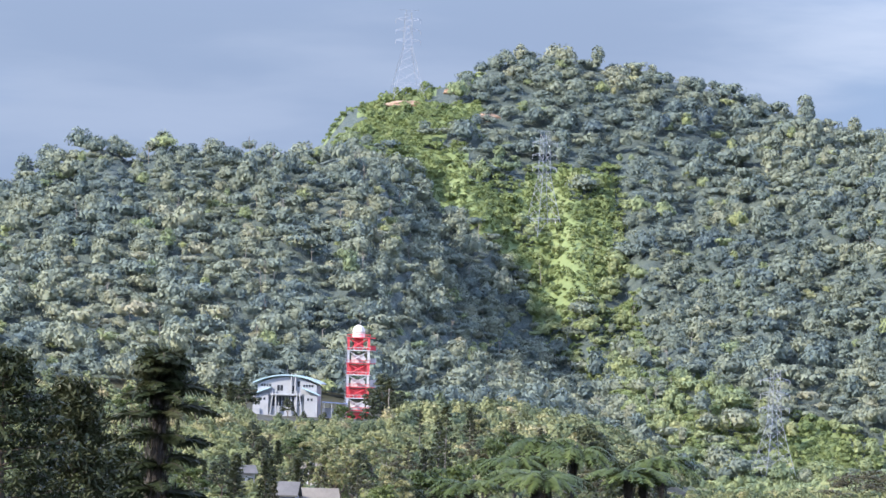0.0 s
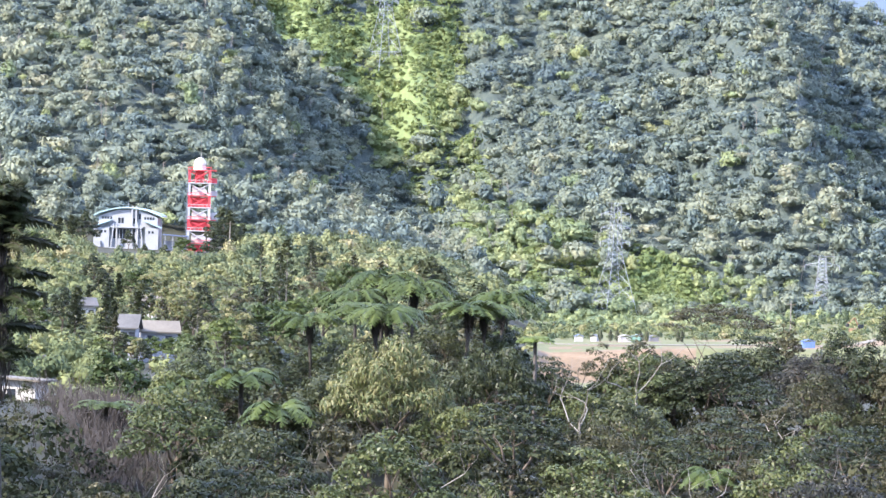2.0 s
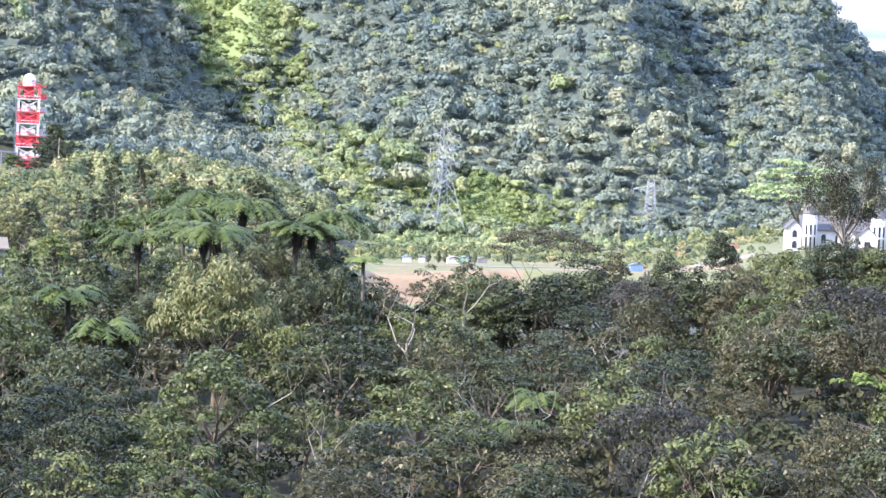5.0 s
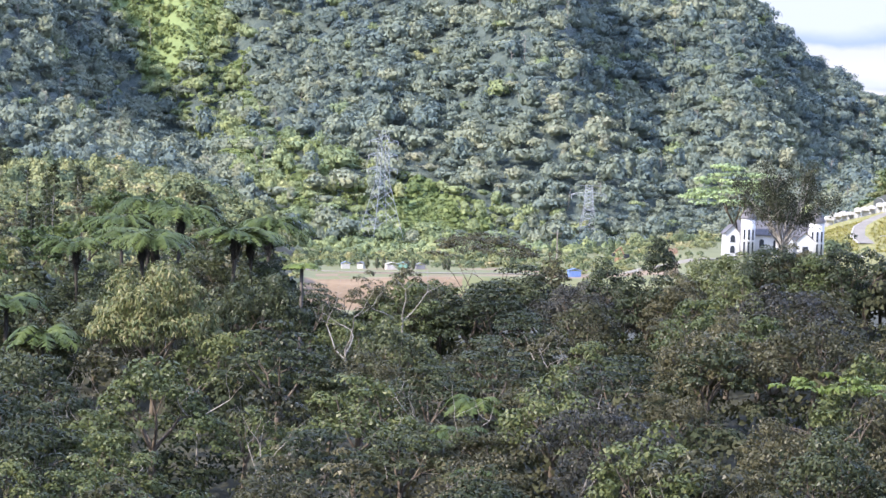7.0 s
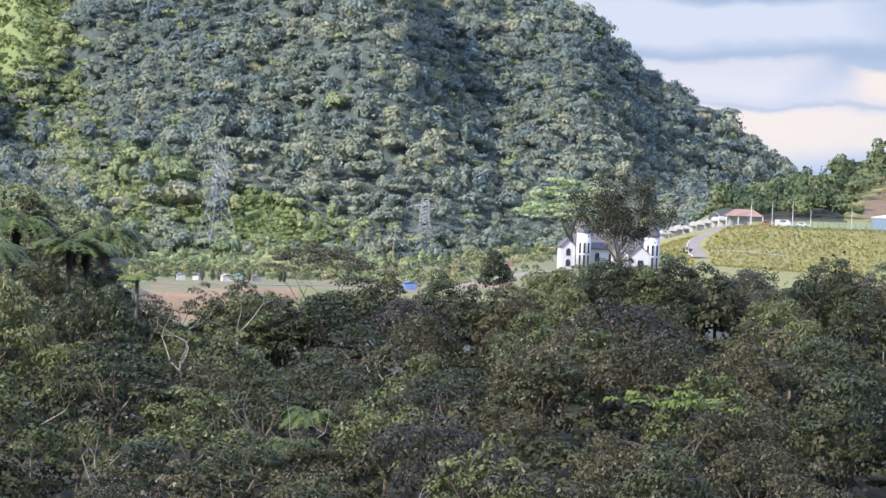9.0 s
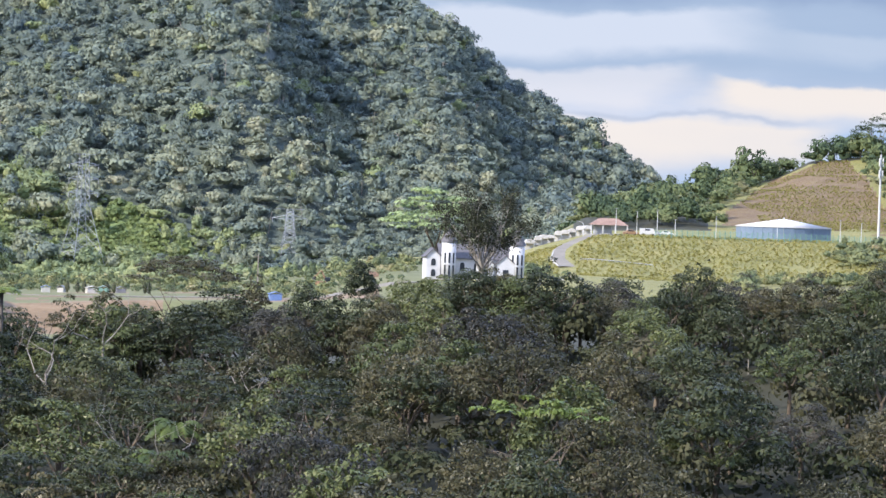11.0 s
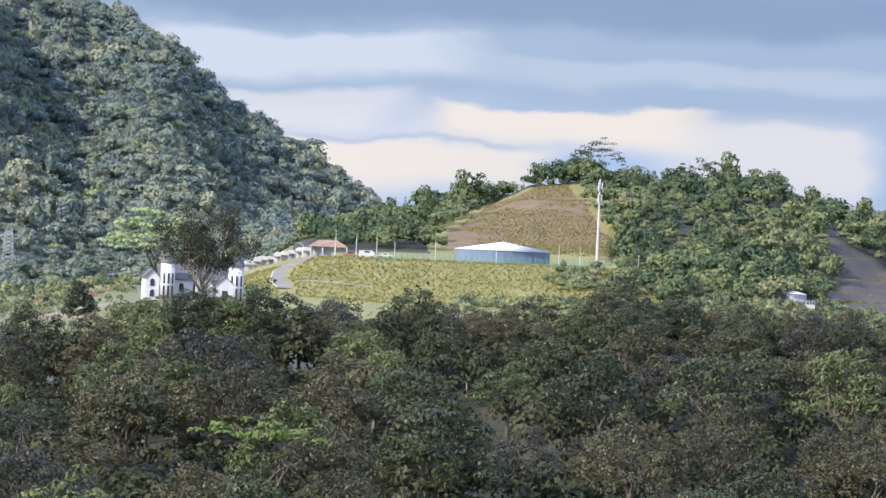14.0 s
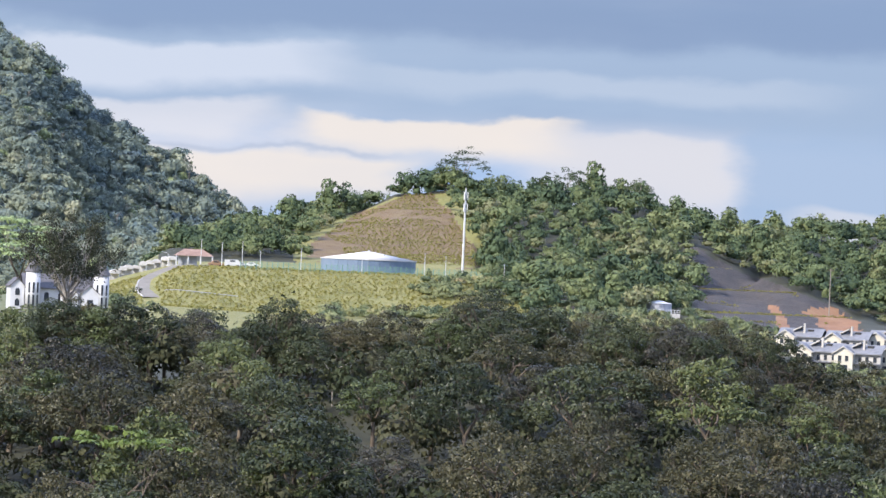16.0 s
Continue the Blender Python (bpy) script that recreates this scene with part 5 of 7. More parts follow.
    bmesh.ops.scale(bm, vec=(1, 1, 1.15), verts=bm.verts)
    bmesh.ops.translate(bm, vec=(0, 0, 30.0), verts=bm.verts)
    for f in bm.faces:
        f.smooth = True
    rod(bm, (0, 0, 28.1), (0, 0, 30.0), 2.15, 2.15, 24)
    part("dome", bm, M_CREAM, root, "cream radar dome")
    bm = B()
    rod(bm, (0.4, 0, 32.3), (0.4, 0, 34.0), 0.06)
    part("lightning_rod", bm, M_STEEL, root)
    bm = B()
    for i in range(26):
        box(bm, -w - 0.9, -w - 0.5, -w - 0.6, -w - 0.5, 0.5 + i, 0.58 + i)
    for x in (-w - 0.9, -w - 0.5):
        box(bm, x - 0.04, x + 0.04, -w - 0.6, -w - 0.5, 0, 27)
    part("ladder", bm, M_STEEL, root)


M_CREAM = surface("cream_paint", [(0.66, 0.62, 0.52), (0.76, 0.72, 0.62), (0.80, 0.77, 0.68)], 0.4, 5, rough=0.5, bump=0.03)
build_tower()


def arch_pts(w, z0, rise, n=14, over=0.0):
    return [(-w - over + (2 * w + 2 * over) * i / n, z0 + rise * (1 - (2 * i / n - 1) ** 2)) for i in range(n + 1)]


def build_white_building():
    root = thing("white_building", facing(-966, 1746, 0, -8), "white two-storey building with a curved pale blue roof", "building")
    w, d = 10.2, 6.0
    bm = B()
    prism(bm, [(-w, 0)] + [(x, z) for x, z in arch_pts(w, 11.6, 2.7)] + [(w, 0)], -d, d)
    part("wall", bm, M_RENDER, root)
    bm = B()
    top = arch_pts(w, 11.9, 2.8, 14, 1.6)
    prism(bm, top + [(x, z + 0.45) for x, z in top[::-1]], -d - 1.2, d + 1.0)
    part("roof", bm, M_AQUA, root, "curved pale blue metal roof")
    for sx in (-1, 1):
        bm = B()
        x0, x1 = sorted((sx * 6.2, sx * (w + 1.4)))
        prism(bm, [(sx * 5.4, 10.4), (sx * (w + 1.5), 8.0), (sx * (w + 1.5), 8.35), (sx * 5.4, 10.8)], -d - 2.6, -d + 0.4)
        part("side_roof", bm, M_AQUA, root, "sloping pale blue canopy")
        bm = B()
        box(bm, x0, x1 - 0.8 if sx > 0 else x1, -d - 1.6, -d, 0, 8.0, 0.05)
        part("side_wing", bm, M_RENDER, root)
        for row, z in ((0, 10.9), (1, 6.2)):
            for i in range(4 if row == 0 else 2):
                x = sx * (5.9 + i * 0.95) if row == 0 else sx * (7.6 + i * 1.2)
                y = -d if row == 0 else -d - 1.6
                bm = B()
                box(bm, x - 0.34, x + 0.34, y - 0.08, y + 0.2, z, z + 0.85, 0.02)
                part("window", bm, M_GLASS, root)
        bm = B()
        rod(bm, (sx * 3.6, -d - 1.5, 0), (sx * 3.6, -d - 1.5, 9.6), 0.32, 0.32, 10)
        part("column", bm, M_RENDER, root)
        bm = B()
        rod(bm, (sx * 5.6, -d - 2.2, 0), (sx * 4.6, -d - 1.8, 9.2), 0.22, 0.22, 8)
        part("stay", bm, M_RENDER, root)
    for x in (1.5, 2.9):
        bm = B()
        box(bm, x - 0.3, x + 0.3, -d - 0.9, -d - 0.2, 2, 15.4, 0.05)
        part("pillar", bm, M_RENDER, root)
    for x, z in ((-3.0, 9.5), (-1.9, 9.5), (2.2, 9.4), (4.0, 11.0)):
        bm = B()
        box(bm, x - 0.42, x + 0.42, -d - 0.08, -d + 0.2, z, z + 1.9, 0.02)
        part("window", bm, M_GLASS, root)
    for i in range(9):
        x = -4.6 + i * 1.15
        bm = B()
        box(bm, x - 0.42, x + 0.42, -d - 0.1, -d + 0.2, 4.3, 7.6, 0.02)
        part("window", bm, M_GLASS, root)
    bm = B()
    box(bm, -5.6, 5.6, -d - 2.0, -d, 7.9, 8.5, 0.05)
    part("balcony", bm, M_RENDER, root)
    bm = B()
    box(bm, -11.4, -9.0, -d - 2.4, -d + 1, 0, 3.4, 0.05)
    box(bm, -10.8, 4, -d - 2.6, -d - 2.4, 0, 1.2)
    part("porch", bm, M_RENDER, root)
    bm = B()
    rod(bm, (-0.8, 0, 14.5), (-0.8, 0, 17.2), 0.07)
    part("antenna", bm, M_STEEL, root)
    sh = thing("walkway_shelter", facing(-886, 1738, 0, 6), "open shelter with a blue metal roof between building and tower", "shelter")
    bm = B()
    prism(bm, [(-4.2, 5.3), (4.2, 4.9), (4.2, 5.15), (-4.2, 5.6)], -3, 3)
    part("roof", bm, M_NAVY, sh, "blue metal roof")
    for x in (-3.8, -1.2, 1.4, 3.8):
        for y in (-2.7, 2.7):
            bm = B()
            rod(bm, (x, y, -0.3), (x, y, 5.1), 0.13)
            part("post", bm, M_RENDER, sh)
    bm = B()
    box(bm, -3.8, 3.8, 2.0, 2.3, 0, 3.4)
    part("back_wall", bm, M_GREYPAINT, sh)


build_white_building()

# ---- pylons ----


def pylon(u, r, tall, base, waist, arms, arm_len, label, turn=0.0, member=0.11, sink=0.0):
    root = thing("pylon", facing(u, r, -sink, turn), label, "pylon", "power line pylons")
    hw, zw = waist / 2, tall * 0.56
    hb, ht = base / 2, waist * 0.34
    corner = lambda sx, sy, z: Vector((sx, sy, 0)) * (hb + (hw - hb) * z / zw if z < zw else hw + (ht - hw) * (z - zw) / (tall - zw)) + Vector((0, 0, z))
    for sx in (-1, 1):
        for sy in (-1, 1):
            bm = B()
            rod(bm, corner(sx, sy, -1.5), corner(sx, sy, zw), member * 1.25, member, 4)
            rod(bm, corner(sx, sy, zw), corner(sx, sy, tall), member, member * 0.8, 4)
            part("leg", bm, M_STEEL, root)
    marks = [0.16, 0.30, 0.40, 0.49, 0.56, 0.63, 0.70, 0.77, 0.84, 0.91, 0.97]
    lev = [0.0] + [k * tall for k in marks]
    for side, (a, b) in enumerate((((-1, -1), (1, -1)), ((1, -1), (1, 1)), ((1, 1), (-1, 1)), ((-1, 1), (-1, -1)))):
        bm = B()
        for k in range(1, len(lev) - 1):
            rod(bm, corner(*a, lev[k]), corner(*b, lev[k + 1]), member * 0.55, None, 3)
            rod(bm, corner(*b, lev[k]), corner(*a, lev[k + 1]), member * 0.55, None, 3)
        mid = (corner(*a, lev[1]) + corner(*b, lev[1])) / 2
        rod(bm, corner(*a, 0), mid, member * 0.6, None, 3)
        rod(bm, corner(*b, 0), mid, member * 0.6, None, 3)
        rod(bm, corner(*a, lev[1]), corner(*b, lev[1]), member * 0.8, None, 3)
        rod(bm, corner(*a, lev[1]) * 0.995, corner(*b, lev[1] - 1.4), member * 0.5, None, 3)
        rod(bm, corner(*a, zw), corner(*b, zw), member * 0.7, None, 3)
        part("lattice_side", bm, M_STEEL, root)
    for k in arms:
        z = tall * k
        for sx in (-1, 1):
            bm = B()
            tip = Vector((sx * arm_len, 0, z + 0.5))
            for sy in (-1, 1):
                rod(bm, corner(sx, sy, z), tip, member * 0.6, None, 3)
                rod(bm, corner(sx, sy, z + 1.6), tip, member * 0.6, None, 3)
            arm = part("cross_arm", bm, M_STEEL, root)
            bm = B()
            rod(bm, tip, tip + Vector((0, 0, -1.9)), 0.12, 0.12, 6)
            part("insulator", bm, M_GREYPAINT, arm)
    bm = B()
    rod(bm, (-arm_len * 0.8, 0, tall), (arm_len * 0.8, 0, tall), member * 0.7, None, 4)
    part("earth_wire_arm", bm, M_STEEL, root)
    return root


pylon(-773, 2474, 43, 15.5, 4.2, (0.64, 0.76, 0.88), 6.2, "grey steel lattice pylon on the bare ridge top", 12)
pylon(-525, 2332, 48, 13.5, 4.4, (0.64, 0.76, 0.88), 6.4, "grey steel lattice pylon on the scrubby slope", 30)
pylon(-108, 1958, 45, 14.5, 4.0, (0.66, 0.78, 0.90), 6.4, "grey steel lattice pylon at the foot of the mountain", 28)
pylon(258, 1975, 20, 7.5, 3.6, (0.80,), 6.8, "low grey steel gantry pylon beside the lawns", 8)

# ---- church ----


def build_church():
    root = thing("church", facing(492, 1222, 0, 6), "white church with round turrets and grey pointed roofs", "church")
    # x runs along the front from the west gable
    bm = B()
    prism(bm, [(1.3, 0), (1.3, 5.6), (3.0, 7.3), (4.7, 5.6), (4.7, 0)], -1.0, 8)
    part("gable_wing", bm, M_LIME, root)
    bm = B()
    for a, b in (((0.95, 5.3), (3.0, 7.4)), ((5.05, 5.3), (3.0, 7.4))):
        prism(bm, [a, b, (b[0], b[1] + 0.25), (a[0], a[1] + 0.25)], -1.4, 8.2)
    part("gable_roof", bm, M_SPIRE, root, "grey slate roof")
    for cx, cy, h, rr, cone in ((6.6, -1.6, 9.3, 1.75, 3.4), (23.4, 0.6, 9.0, 1.9, 4.3)):
        bm = B()
        rod(bm, (cx, cy, 0), (cx, cy, h), rr, rr, 24)
        for f in bm.faces:
            f.smooth = len(f.verts) == 4
        tur = part("turret", bm, M_LIME, root, "round white turret")
        bm = B()
        rod(bm, (cx, cy, h - 0.1), (cx, cy, h + cone), rr * 1.18, 0.06, 24)
        rod(bm, (cx, cy, h + cone), (cx, cy, h + cone + 0.9), 0.05, 0.03)
        part("spire", bm, M_SPIRE, tur, "dark grey conical spire")
        for a in (-0.62, 0.0, 0.62):
            for z0, z1 in ((0.6, 3.6), (4.1, 6.6)):
                x, y = cx + math.sin(a) * rr, cy - math.cos(a) * rr
                bm = B()
                box(bm, -0.24, 0.24, -0.07, 0.12, z0, z1, 0.02)
                bmesh.ops.transform(bm, matrix=Matrix.Translation((x, y, 0)) @ Matrix.Rotation(a, 4, "Z"), verts=bm.verts)
                part("slit_window", bm, M_GLASS, tur)
        bm = B()
        rod(bm, (cx, cy, 3.75), (cx, cy, 3.95), rr * 1.06, rr * 1.06, 24)
        part("string_course", bm, M_LIME, tur)
    bm = B()
    box(bm, 4.7, 22.6, 0.6, 10, 0, 5.3, 0.03)
    part("nave_wall", bm, M_LIME, root)
    bm = B()
    prism_y = [(0.0, 5.1), (5.3, 8.4), (10.6, 5.1), (10.6, 5.4), (5.3, 8.75), (0.0, 5.4)]
    prism(bm, prism_y, -22.9, -4.5)
    bmesh.ops.rotate(bm, matrix=Matrix.Rotation(radians(90), 3, "Z"), verts=bm.verts)
    part("nave_roof", bm, M_SPIRE, root, "grey slate roof")
    for x in (10.2, 13.6, 17.0):
        bm = B()
        prism(bm, [(x - 0.55, 2.2), (x - 0.55, 3.8)] + [(x + 0.55 * math.sin(a), 3.8 + 0.55 * math.cos(a)) for a in (-1.1, -0.6, 0, 0.6, 1.1)] + [(x + 0.55, 3.8), (x + 0.55, 2.2)], 0.5, 0.7)
        win = part("arched_window", bm, M_GLASS, root, "arched dark window")
        bm = B()
        box(bm, x - 0.7, x + 0.7, 0.35, 0.6, 2.0, 2.2, 0.02)
        part("sill", bm, M_LIME, win)
    for x0, h in ((13.6, 6.0), (18.6, 6.2)):
        bm = B()
        prism(bm, [(x0, 0), (x0, h - 1.8), (x0 + 2.0, h), (x0 + 4.0, h - 1.8), (x0 + 4.0, 0)], -1.2, 0.7)
        por = part("porch", bm, M_LIME, root)
        bm = B()
        for a, b in (((x0 - 0.3, h - 2.0), (x0 + 2.0, h + 0.1)), ((x0 + 4.3, h - 2.0), (x0 + 2.0, h + 0.1))):
            prism(bm, [a, b, (b[0], b[1] + 0.2), (a[0], a[1] + 0.2)], -1.5, 0.9)
        part("porch_roof", bm, M_SPIRE, por, "grey slate roof")
        bm = B()
        box(bm, x0 + 1.3, x0 + 2.7, -1.28, -1.0, 0.1, 2.9, 0.02)
        part("door", bm, M_GLASS, por)
    for z in (3.4, 0.8):
        bm = B()
        prism(bm, [(2.45, z), (2.45, z + 1.2), (2.65, z + 1.6), (3.0, z + 1.75), (3.35, z + 1.6), (3.55, z + 1.2), (3.55, z)], -1.1, -0.9)
        part("arched_window", bm, M_GLASS, root, "arched dark window")


build_church()

# ---- water tank terrace ----


def build_tank():
    root = thing("water_tank", facing(1131, 1612, -1.3), "large round blue steel water tank with a pale conical roof", "water tank")
    R_, H_ = 15.1, 5.3
    n = 28
    for k in range(n):
        a0, a1 = 2 * math.pi * k / n, 2 * math.pi * (k + 1) / n
        bm = B()
        vs = []
        for rr in (R_, R_ - 0.15):
            for a in (a0 + 0.002, a1 - 0.002):
                for z in (-0.6, H_):
                    vs.append(bm.verts.new((rr * math.cos(a), rr * math.sin(a), z)))
        for f in ((0, 2, 3, 1), (4, 5, 7, 6), (0, 1, 5, 4), (2, 6, 7, 3), (1, 3, 7, 5), (0, 4, 6, 2)):
            bm.faces.new([vs[i] for i in f])
        part("wall_panel", bm, M_TANKBLUE, root)
    bm = B()
    rod(bm, (0, 0, H_ - 0.05), (0, 0, H_ + 0.25), R_ + 0.25, R_ + 0.25, 56)
    part("rim", bm, M_WHITE, root)
    bm = B()
    rod(bm, (0, 0, H_ + 0.25), (0, 0, H_ + 2.7), R_ + 0.2, 0.8, 56)
    for f in bm.faces:
        f.smooth = len(f.verts) == 4
    part("roof", bm, M_TANKROOF, root, "pale metal conical roof")
    for x, y in ((0, 0), (-5, -6), (5, -6)):
        bm = B()
        z = H_ + 2.6 - math.hypot(x, y) * 0.165
        rod(bm, (x, y, z), (x, y, z + 0.55), 0.3, 0.3, 8)
        part("vent", bm, M_WHITE, root)
    mast = thing("telecom_mast", facing(1298, 1642), "tall white telecom mast with panel antennas at its top", "mast")
    bm = B()
    rod(bm, (0, 0, -1), (0, 0, 28.4), 0.42, 0.26, 12)
    part("pole", bm, M_WHITE, mast)
    for z in (20.8, 24.6):
        for k in range(3):
            a = k * 2.09 + 0.5
            bm = B()
            box(bm, -0.22, 0.22, 0.55, 0.85, z, z + 2.6, 0.04)
            bmesh.ops.rotate(bm, matrix=Matrix.Rotation(a, 3, "Z"), verts=bm.verts)
            part("panel_antenna", bm, M_WHITE, mast)
        bm = B()
        rod(bm, (0, 0, z + 0.6), (0, 0, z + 0.75), 0.75, 0.75, 10)
        part("antenna_ring", bm, M_STEEL, mast)
    bm = B()
    rod(bm, (0, 0, 28.3), (0, 0, 29.6), 0.04)
    part("lightning_rod", bm, M_STEEL, mast)


M_TANKROOF = surface("pale_tank_roof", [(0.56, 0.54, 0.53), (0.68, 0.66, 0.65), (0.76, 0.75, 0.74)], 0.1, 2, rough=0.5, bump=0.05)
build_tank()


def build_fence():
    root = thing("mesh_fence", pose(0, 0, 0), "green mesh fence along the edge of the tank terrace", "fence")
    tops = []
    for k in range(47):
        p = at(905 + 9.5 * k, 1584)
        bm = B()
        rod(bm, p + Vector((0, 0, -0.4)), p + Vector((0, 0, 2.6)), 0.12, 0.11, 6)
        rod(bm, p + Vector((0, 0, 2.5)), p + Vector((-0.1, -0.45, 2.9)), 0.06, 0.05, 5)
        part("post", bm, M_GREENFENCE, root)
        tops.append(p)
    for a, b in zip(tops[:-1], tops[1:]):
        bm = B()
        for z in np.arange(0.25, 2.5, 0.28):
            rod(bm, a + Vector((0, 0, z)), b + Vector((0, 0, z)), 0.018, None, 3)
        for k in range(1, 7):
            q = a.lerp(b, k / 7)
            rod(bm, q + Vector((0, 0, 0.1)), q + Vector((0, 0, 2.45)), 0.018, None, 3)
        part("mesh_panel", bm, M_GREENFENCE, root)
    for u, r, h in ((835, 1600, 8.5), (872, 1606, 7.5), (908, 1610, 8.0), (940, 1596, 5.5), (1012, 1588, 7.0), (1120, 1590, 6.8), (1231, 1586, 7.4), (1268, 1600, 6.4), (1355, 1600, 5.6), (1372, 1612, 6.0)):
        lp = thing("lamp_post", facing(u, r), "slim pale lamp post beside the tank terrace", "lamp post", "lamp posts of the terrace")
        bm = B()
        rod(bm, (0, 0, -0.5), (0, 0, h), 0.13, 0.08, 8)
        part("pole", bm, M_WHITE, lp)
        bm = B()
        box(bm, -0.3, 0.3, -0.5, 0.1, h - 0.05, h + 0.12, 0.03)
        part("lamp_head", bm, M_GREYPAINT, lp)
    st = thing("street_lamp", facing(778, 1618), "curved-arm street lamp beside the road", "street lamp")
    bm = B()
    rod(bm, (0, 0, -0.4), (0, 0, 4.4), 0.09, 0.07, 8)
    rod(bm, (0, 0, 4.4), (-0.6, 0, 5.0), 0.07, 0.06, 8)
    rod(bm, (-0.6, 0, 5.0), (-1.8, 0, 5.3), 0.06, 0.05, 8)
    part("pole", bm, M_WHITE, st)
    bm = B()
    box(bm, -2.4, -1.7, -0.15, 0.15, 5.22, 5.36, 0.03)
    part("lamp_head", bm, M_GREYPAINT, st)


build_fence()


def strip(name, pts, width, mat, label, category, lift=0.12, kind="structure"):
    """A band laid on the ground along bearings and distances."""
    fine = []
    for (u0, r0), (u1, r1) in zip(pts[:-1], pts[1:]):
        fine += [(u0 + (u1 - u0) * k / 8, r0 + (r1 - r0) * k / 8) for k in range(8)]
    fine.append(pts[-1])
    ps = [at(u, r, lift) for u, r in fine]
    bm = B()
    rows = []
    for k, p in enumerate(ps):
        d = (ps[min(k + 1, len(ps) - 1)] - ps[max(k - 1, 0)])
        n = Vector((-d.y, d.x, 0)).normalized() * width / 2
        rows.append([bm.verts.new(p - n), bm.verts.new(p + n), bm.verts.new(p + n - Vector((0, 0, 0.5))), bm.verts.new(p - n - Vector((0, 0, 0.5)))])
    for a, b in zip(rows[:-1], rows[1:]):
        for i in range(4):
            bm.faces.new((a[i], a[(i + 1) % 4], b[(i + 1) % 4], b[i]))
    bmesh.ops.recalc_face_normals(bm, faces=bm.faces)
    me = bpy.data.meshes.new(name)
    bm.to_mesh(me)
    bm.free()
    me.materials.append(mat)
    return tagged(new(name, me), label, category, kind=kind)


strip("road", [(752, 1520), (738, 1545), (742, 1570), (768, 1592), (800, 1606), (840, 1614)], 4.6, M_ASPHALT, "pale concrete road curving up to the terrace", "road", 0.25)
strip("kerb", [(736, 1520), (722, 1545), (727, 1572), (757, 1597), (795, 1611)], 0.4, M_CONCRETE, "pale kerb along the curving road", "kerb", 0.5)
strip("site_road", [(-260, 1180), (-60, 1172), (140, 1180), (330, 1175), (520, 1190)], 6.0, M_ASPHALT, "pale access road across the cleared site", "road", 0.2)


def build_guardrail():
    root = thing("guardrail", pose(0, 0, 0), "thin pale guardrail along the path on the grass bank", "guardrail")
    pts = [(774 + 13 * k, 1533 - 1.1 * k) for k in range(11)]
    ps = [at(u, r) for u, r in pts]
    for p in ps:
        bm = B()
        rod(bm, p + Vector((0, 0, -0.3)), p + Vector((0, 0, 0.7)), 0.07)
        part("post", bm, M_STEEL, root)
    for a, b in zip(ps[:-1], ps[1:]):
        bm = B()
        rod(bm, a + Vector((0, 0, 0.6)), b + Vector((0, 0, 0.6)), 0.10, None, 4)
        part("rail", bm, M_GREYPAINT, root)


build_guardrail()


def build_guard_house():
    root = thing("guard_house", facing(822, 1628, 0, 4), "low open pavilion with a terracotta hipped roof", "pavilion")
    bm = B()
    box(bm, -4.6, 1.0, -2, 4, 0, 3.0, 0.04)
    part("wall", bm, M_GREYPAINT, root)
    bm = B()
    v = [bm.verts.new(c) for c in ((-6.2, -4, 3.0), (6.2, -4, 3.0), (6.2, 5, 3.0), (-6.2, 5, 3.0), (-3, 0.5, 5.2), (3, 0.5, 5.2))]
    for f in ((0, 1, 5, 4), (1, 2, 5), (2, 3, 4, 5), (3, 0, 4), (3, 2, 1, 0)):
        bm.faces.new([v[i] for i in f])
    part("roof", bm, M_TILE, root, "terracotta hipped roof")
    for x in (-5.8, -2, 2, 5.8):
        bm = B()
        box(bm, x - 0.18, x + 0.18, -3.8, -3.45, -0.3, 3.05, 0.02)
        part("post", bm, M_WHITE, root)


build_guard_house()


def car(u, r, paint, label, turn, size=(4.3, 1.8, 1.5), van=False):
    root = thing("van" if van else "car", facing(u, r, 0.02, turn), label, "van" if van else "car", "vehicles parked on the terrace")
    L, Wd, H = size
    bm = B()
    if van:
        prism(bm, [(-L / 2, 0.35), (-L / 2, H * 0.97), (L * 0.30, H), (L * 0.42, H * 0.62), (L / 2, H * 0.52), (L / 2, 0.35)], -Wd / 2, Wd / 2)
    else:
        prism(bm, [(-L / 2, 0.35), (-L / 2, H * 0.62), (-L * 0.36, H * 0.66), (-L * 0.22, H), (L * 0.14, H), (L * 0.28, H * 0.64), (L * 0.48, H * 0.56), (L / 2, 0.35)], -Wd / 2, Wd / 2)
    bmesh.ops.bevel(bm, geom=bm.edges[:], offset=0.07, segments=1, affect="EDGES")
    part("body", bm, paint, root)
    bm = B()
    box(bm, -L * 0.2, L * 0.13, -Wd / 2 - 0.01, Wd / 2 + 0.01, H * 0.68, H * 0.92, 0.02)
    part("side_window", bm, M_GLASS, root)
    for x in (-L * 0.3, L * 0.3):
        for y in (-Wd / 2, Wd / 2):
            bm = B()
            rod(bm, (x, y - 0.1, 0.33), (x, y + 0.1, 0.33), 0.33, 0.33, 14)
            wh = part("wheel", bm, M_BLACK, root)
    return root


car(862, 1614, M_ORANGE, "orange pickup truck parked by the pavilion", 10, (5.0, 1.9, 1.8))
car(892, 1612, M_WHITE, "white van parked on the terrace", 4, (5.2, 2.0, 2.3), True)
car(925, 1616, M_WHITE, "white car parked on the terrace", -8)
car(905, 1622, M_GREYPAINT, "grey car parked behind the van", 15)


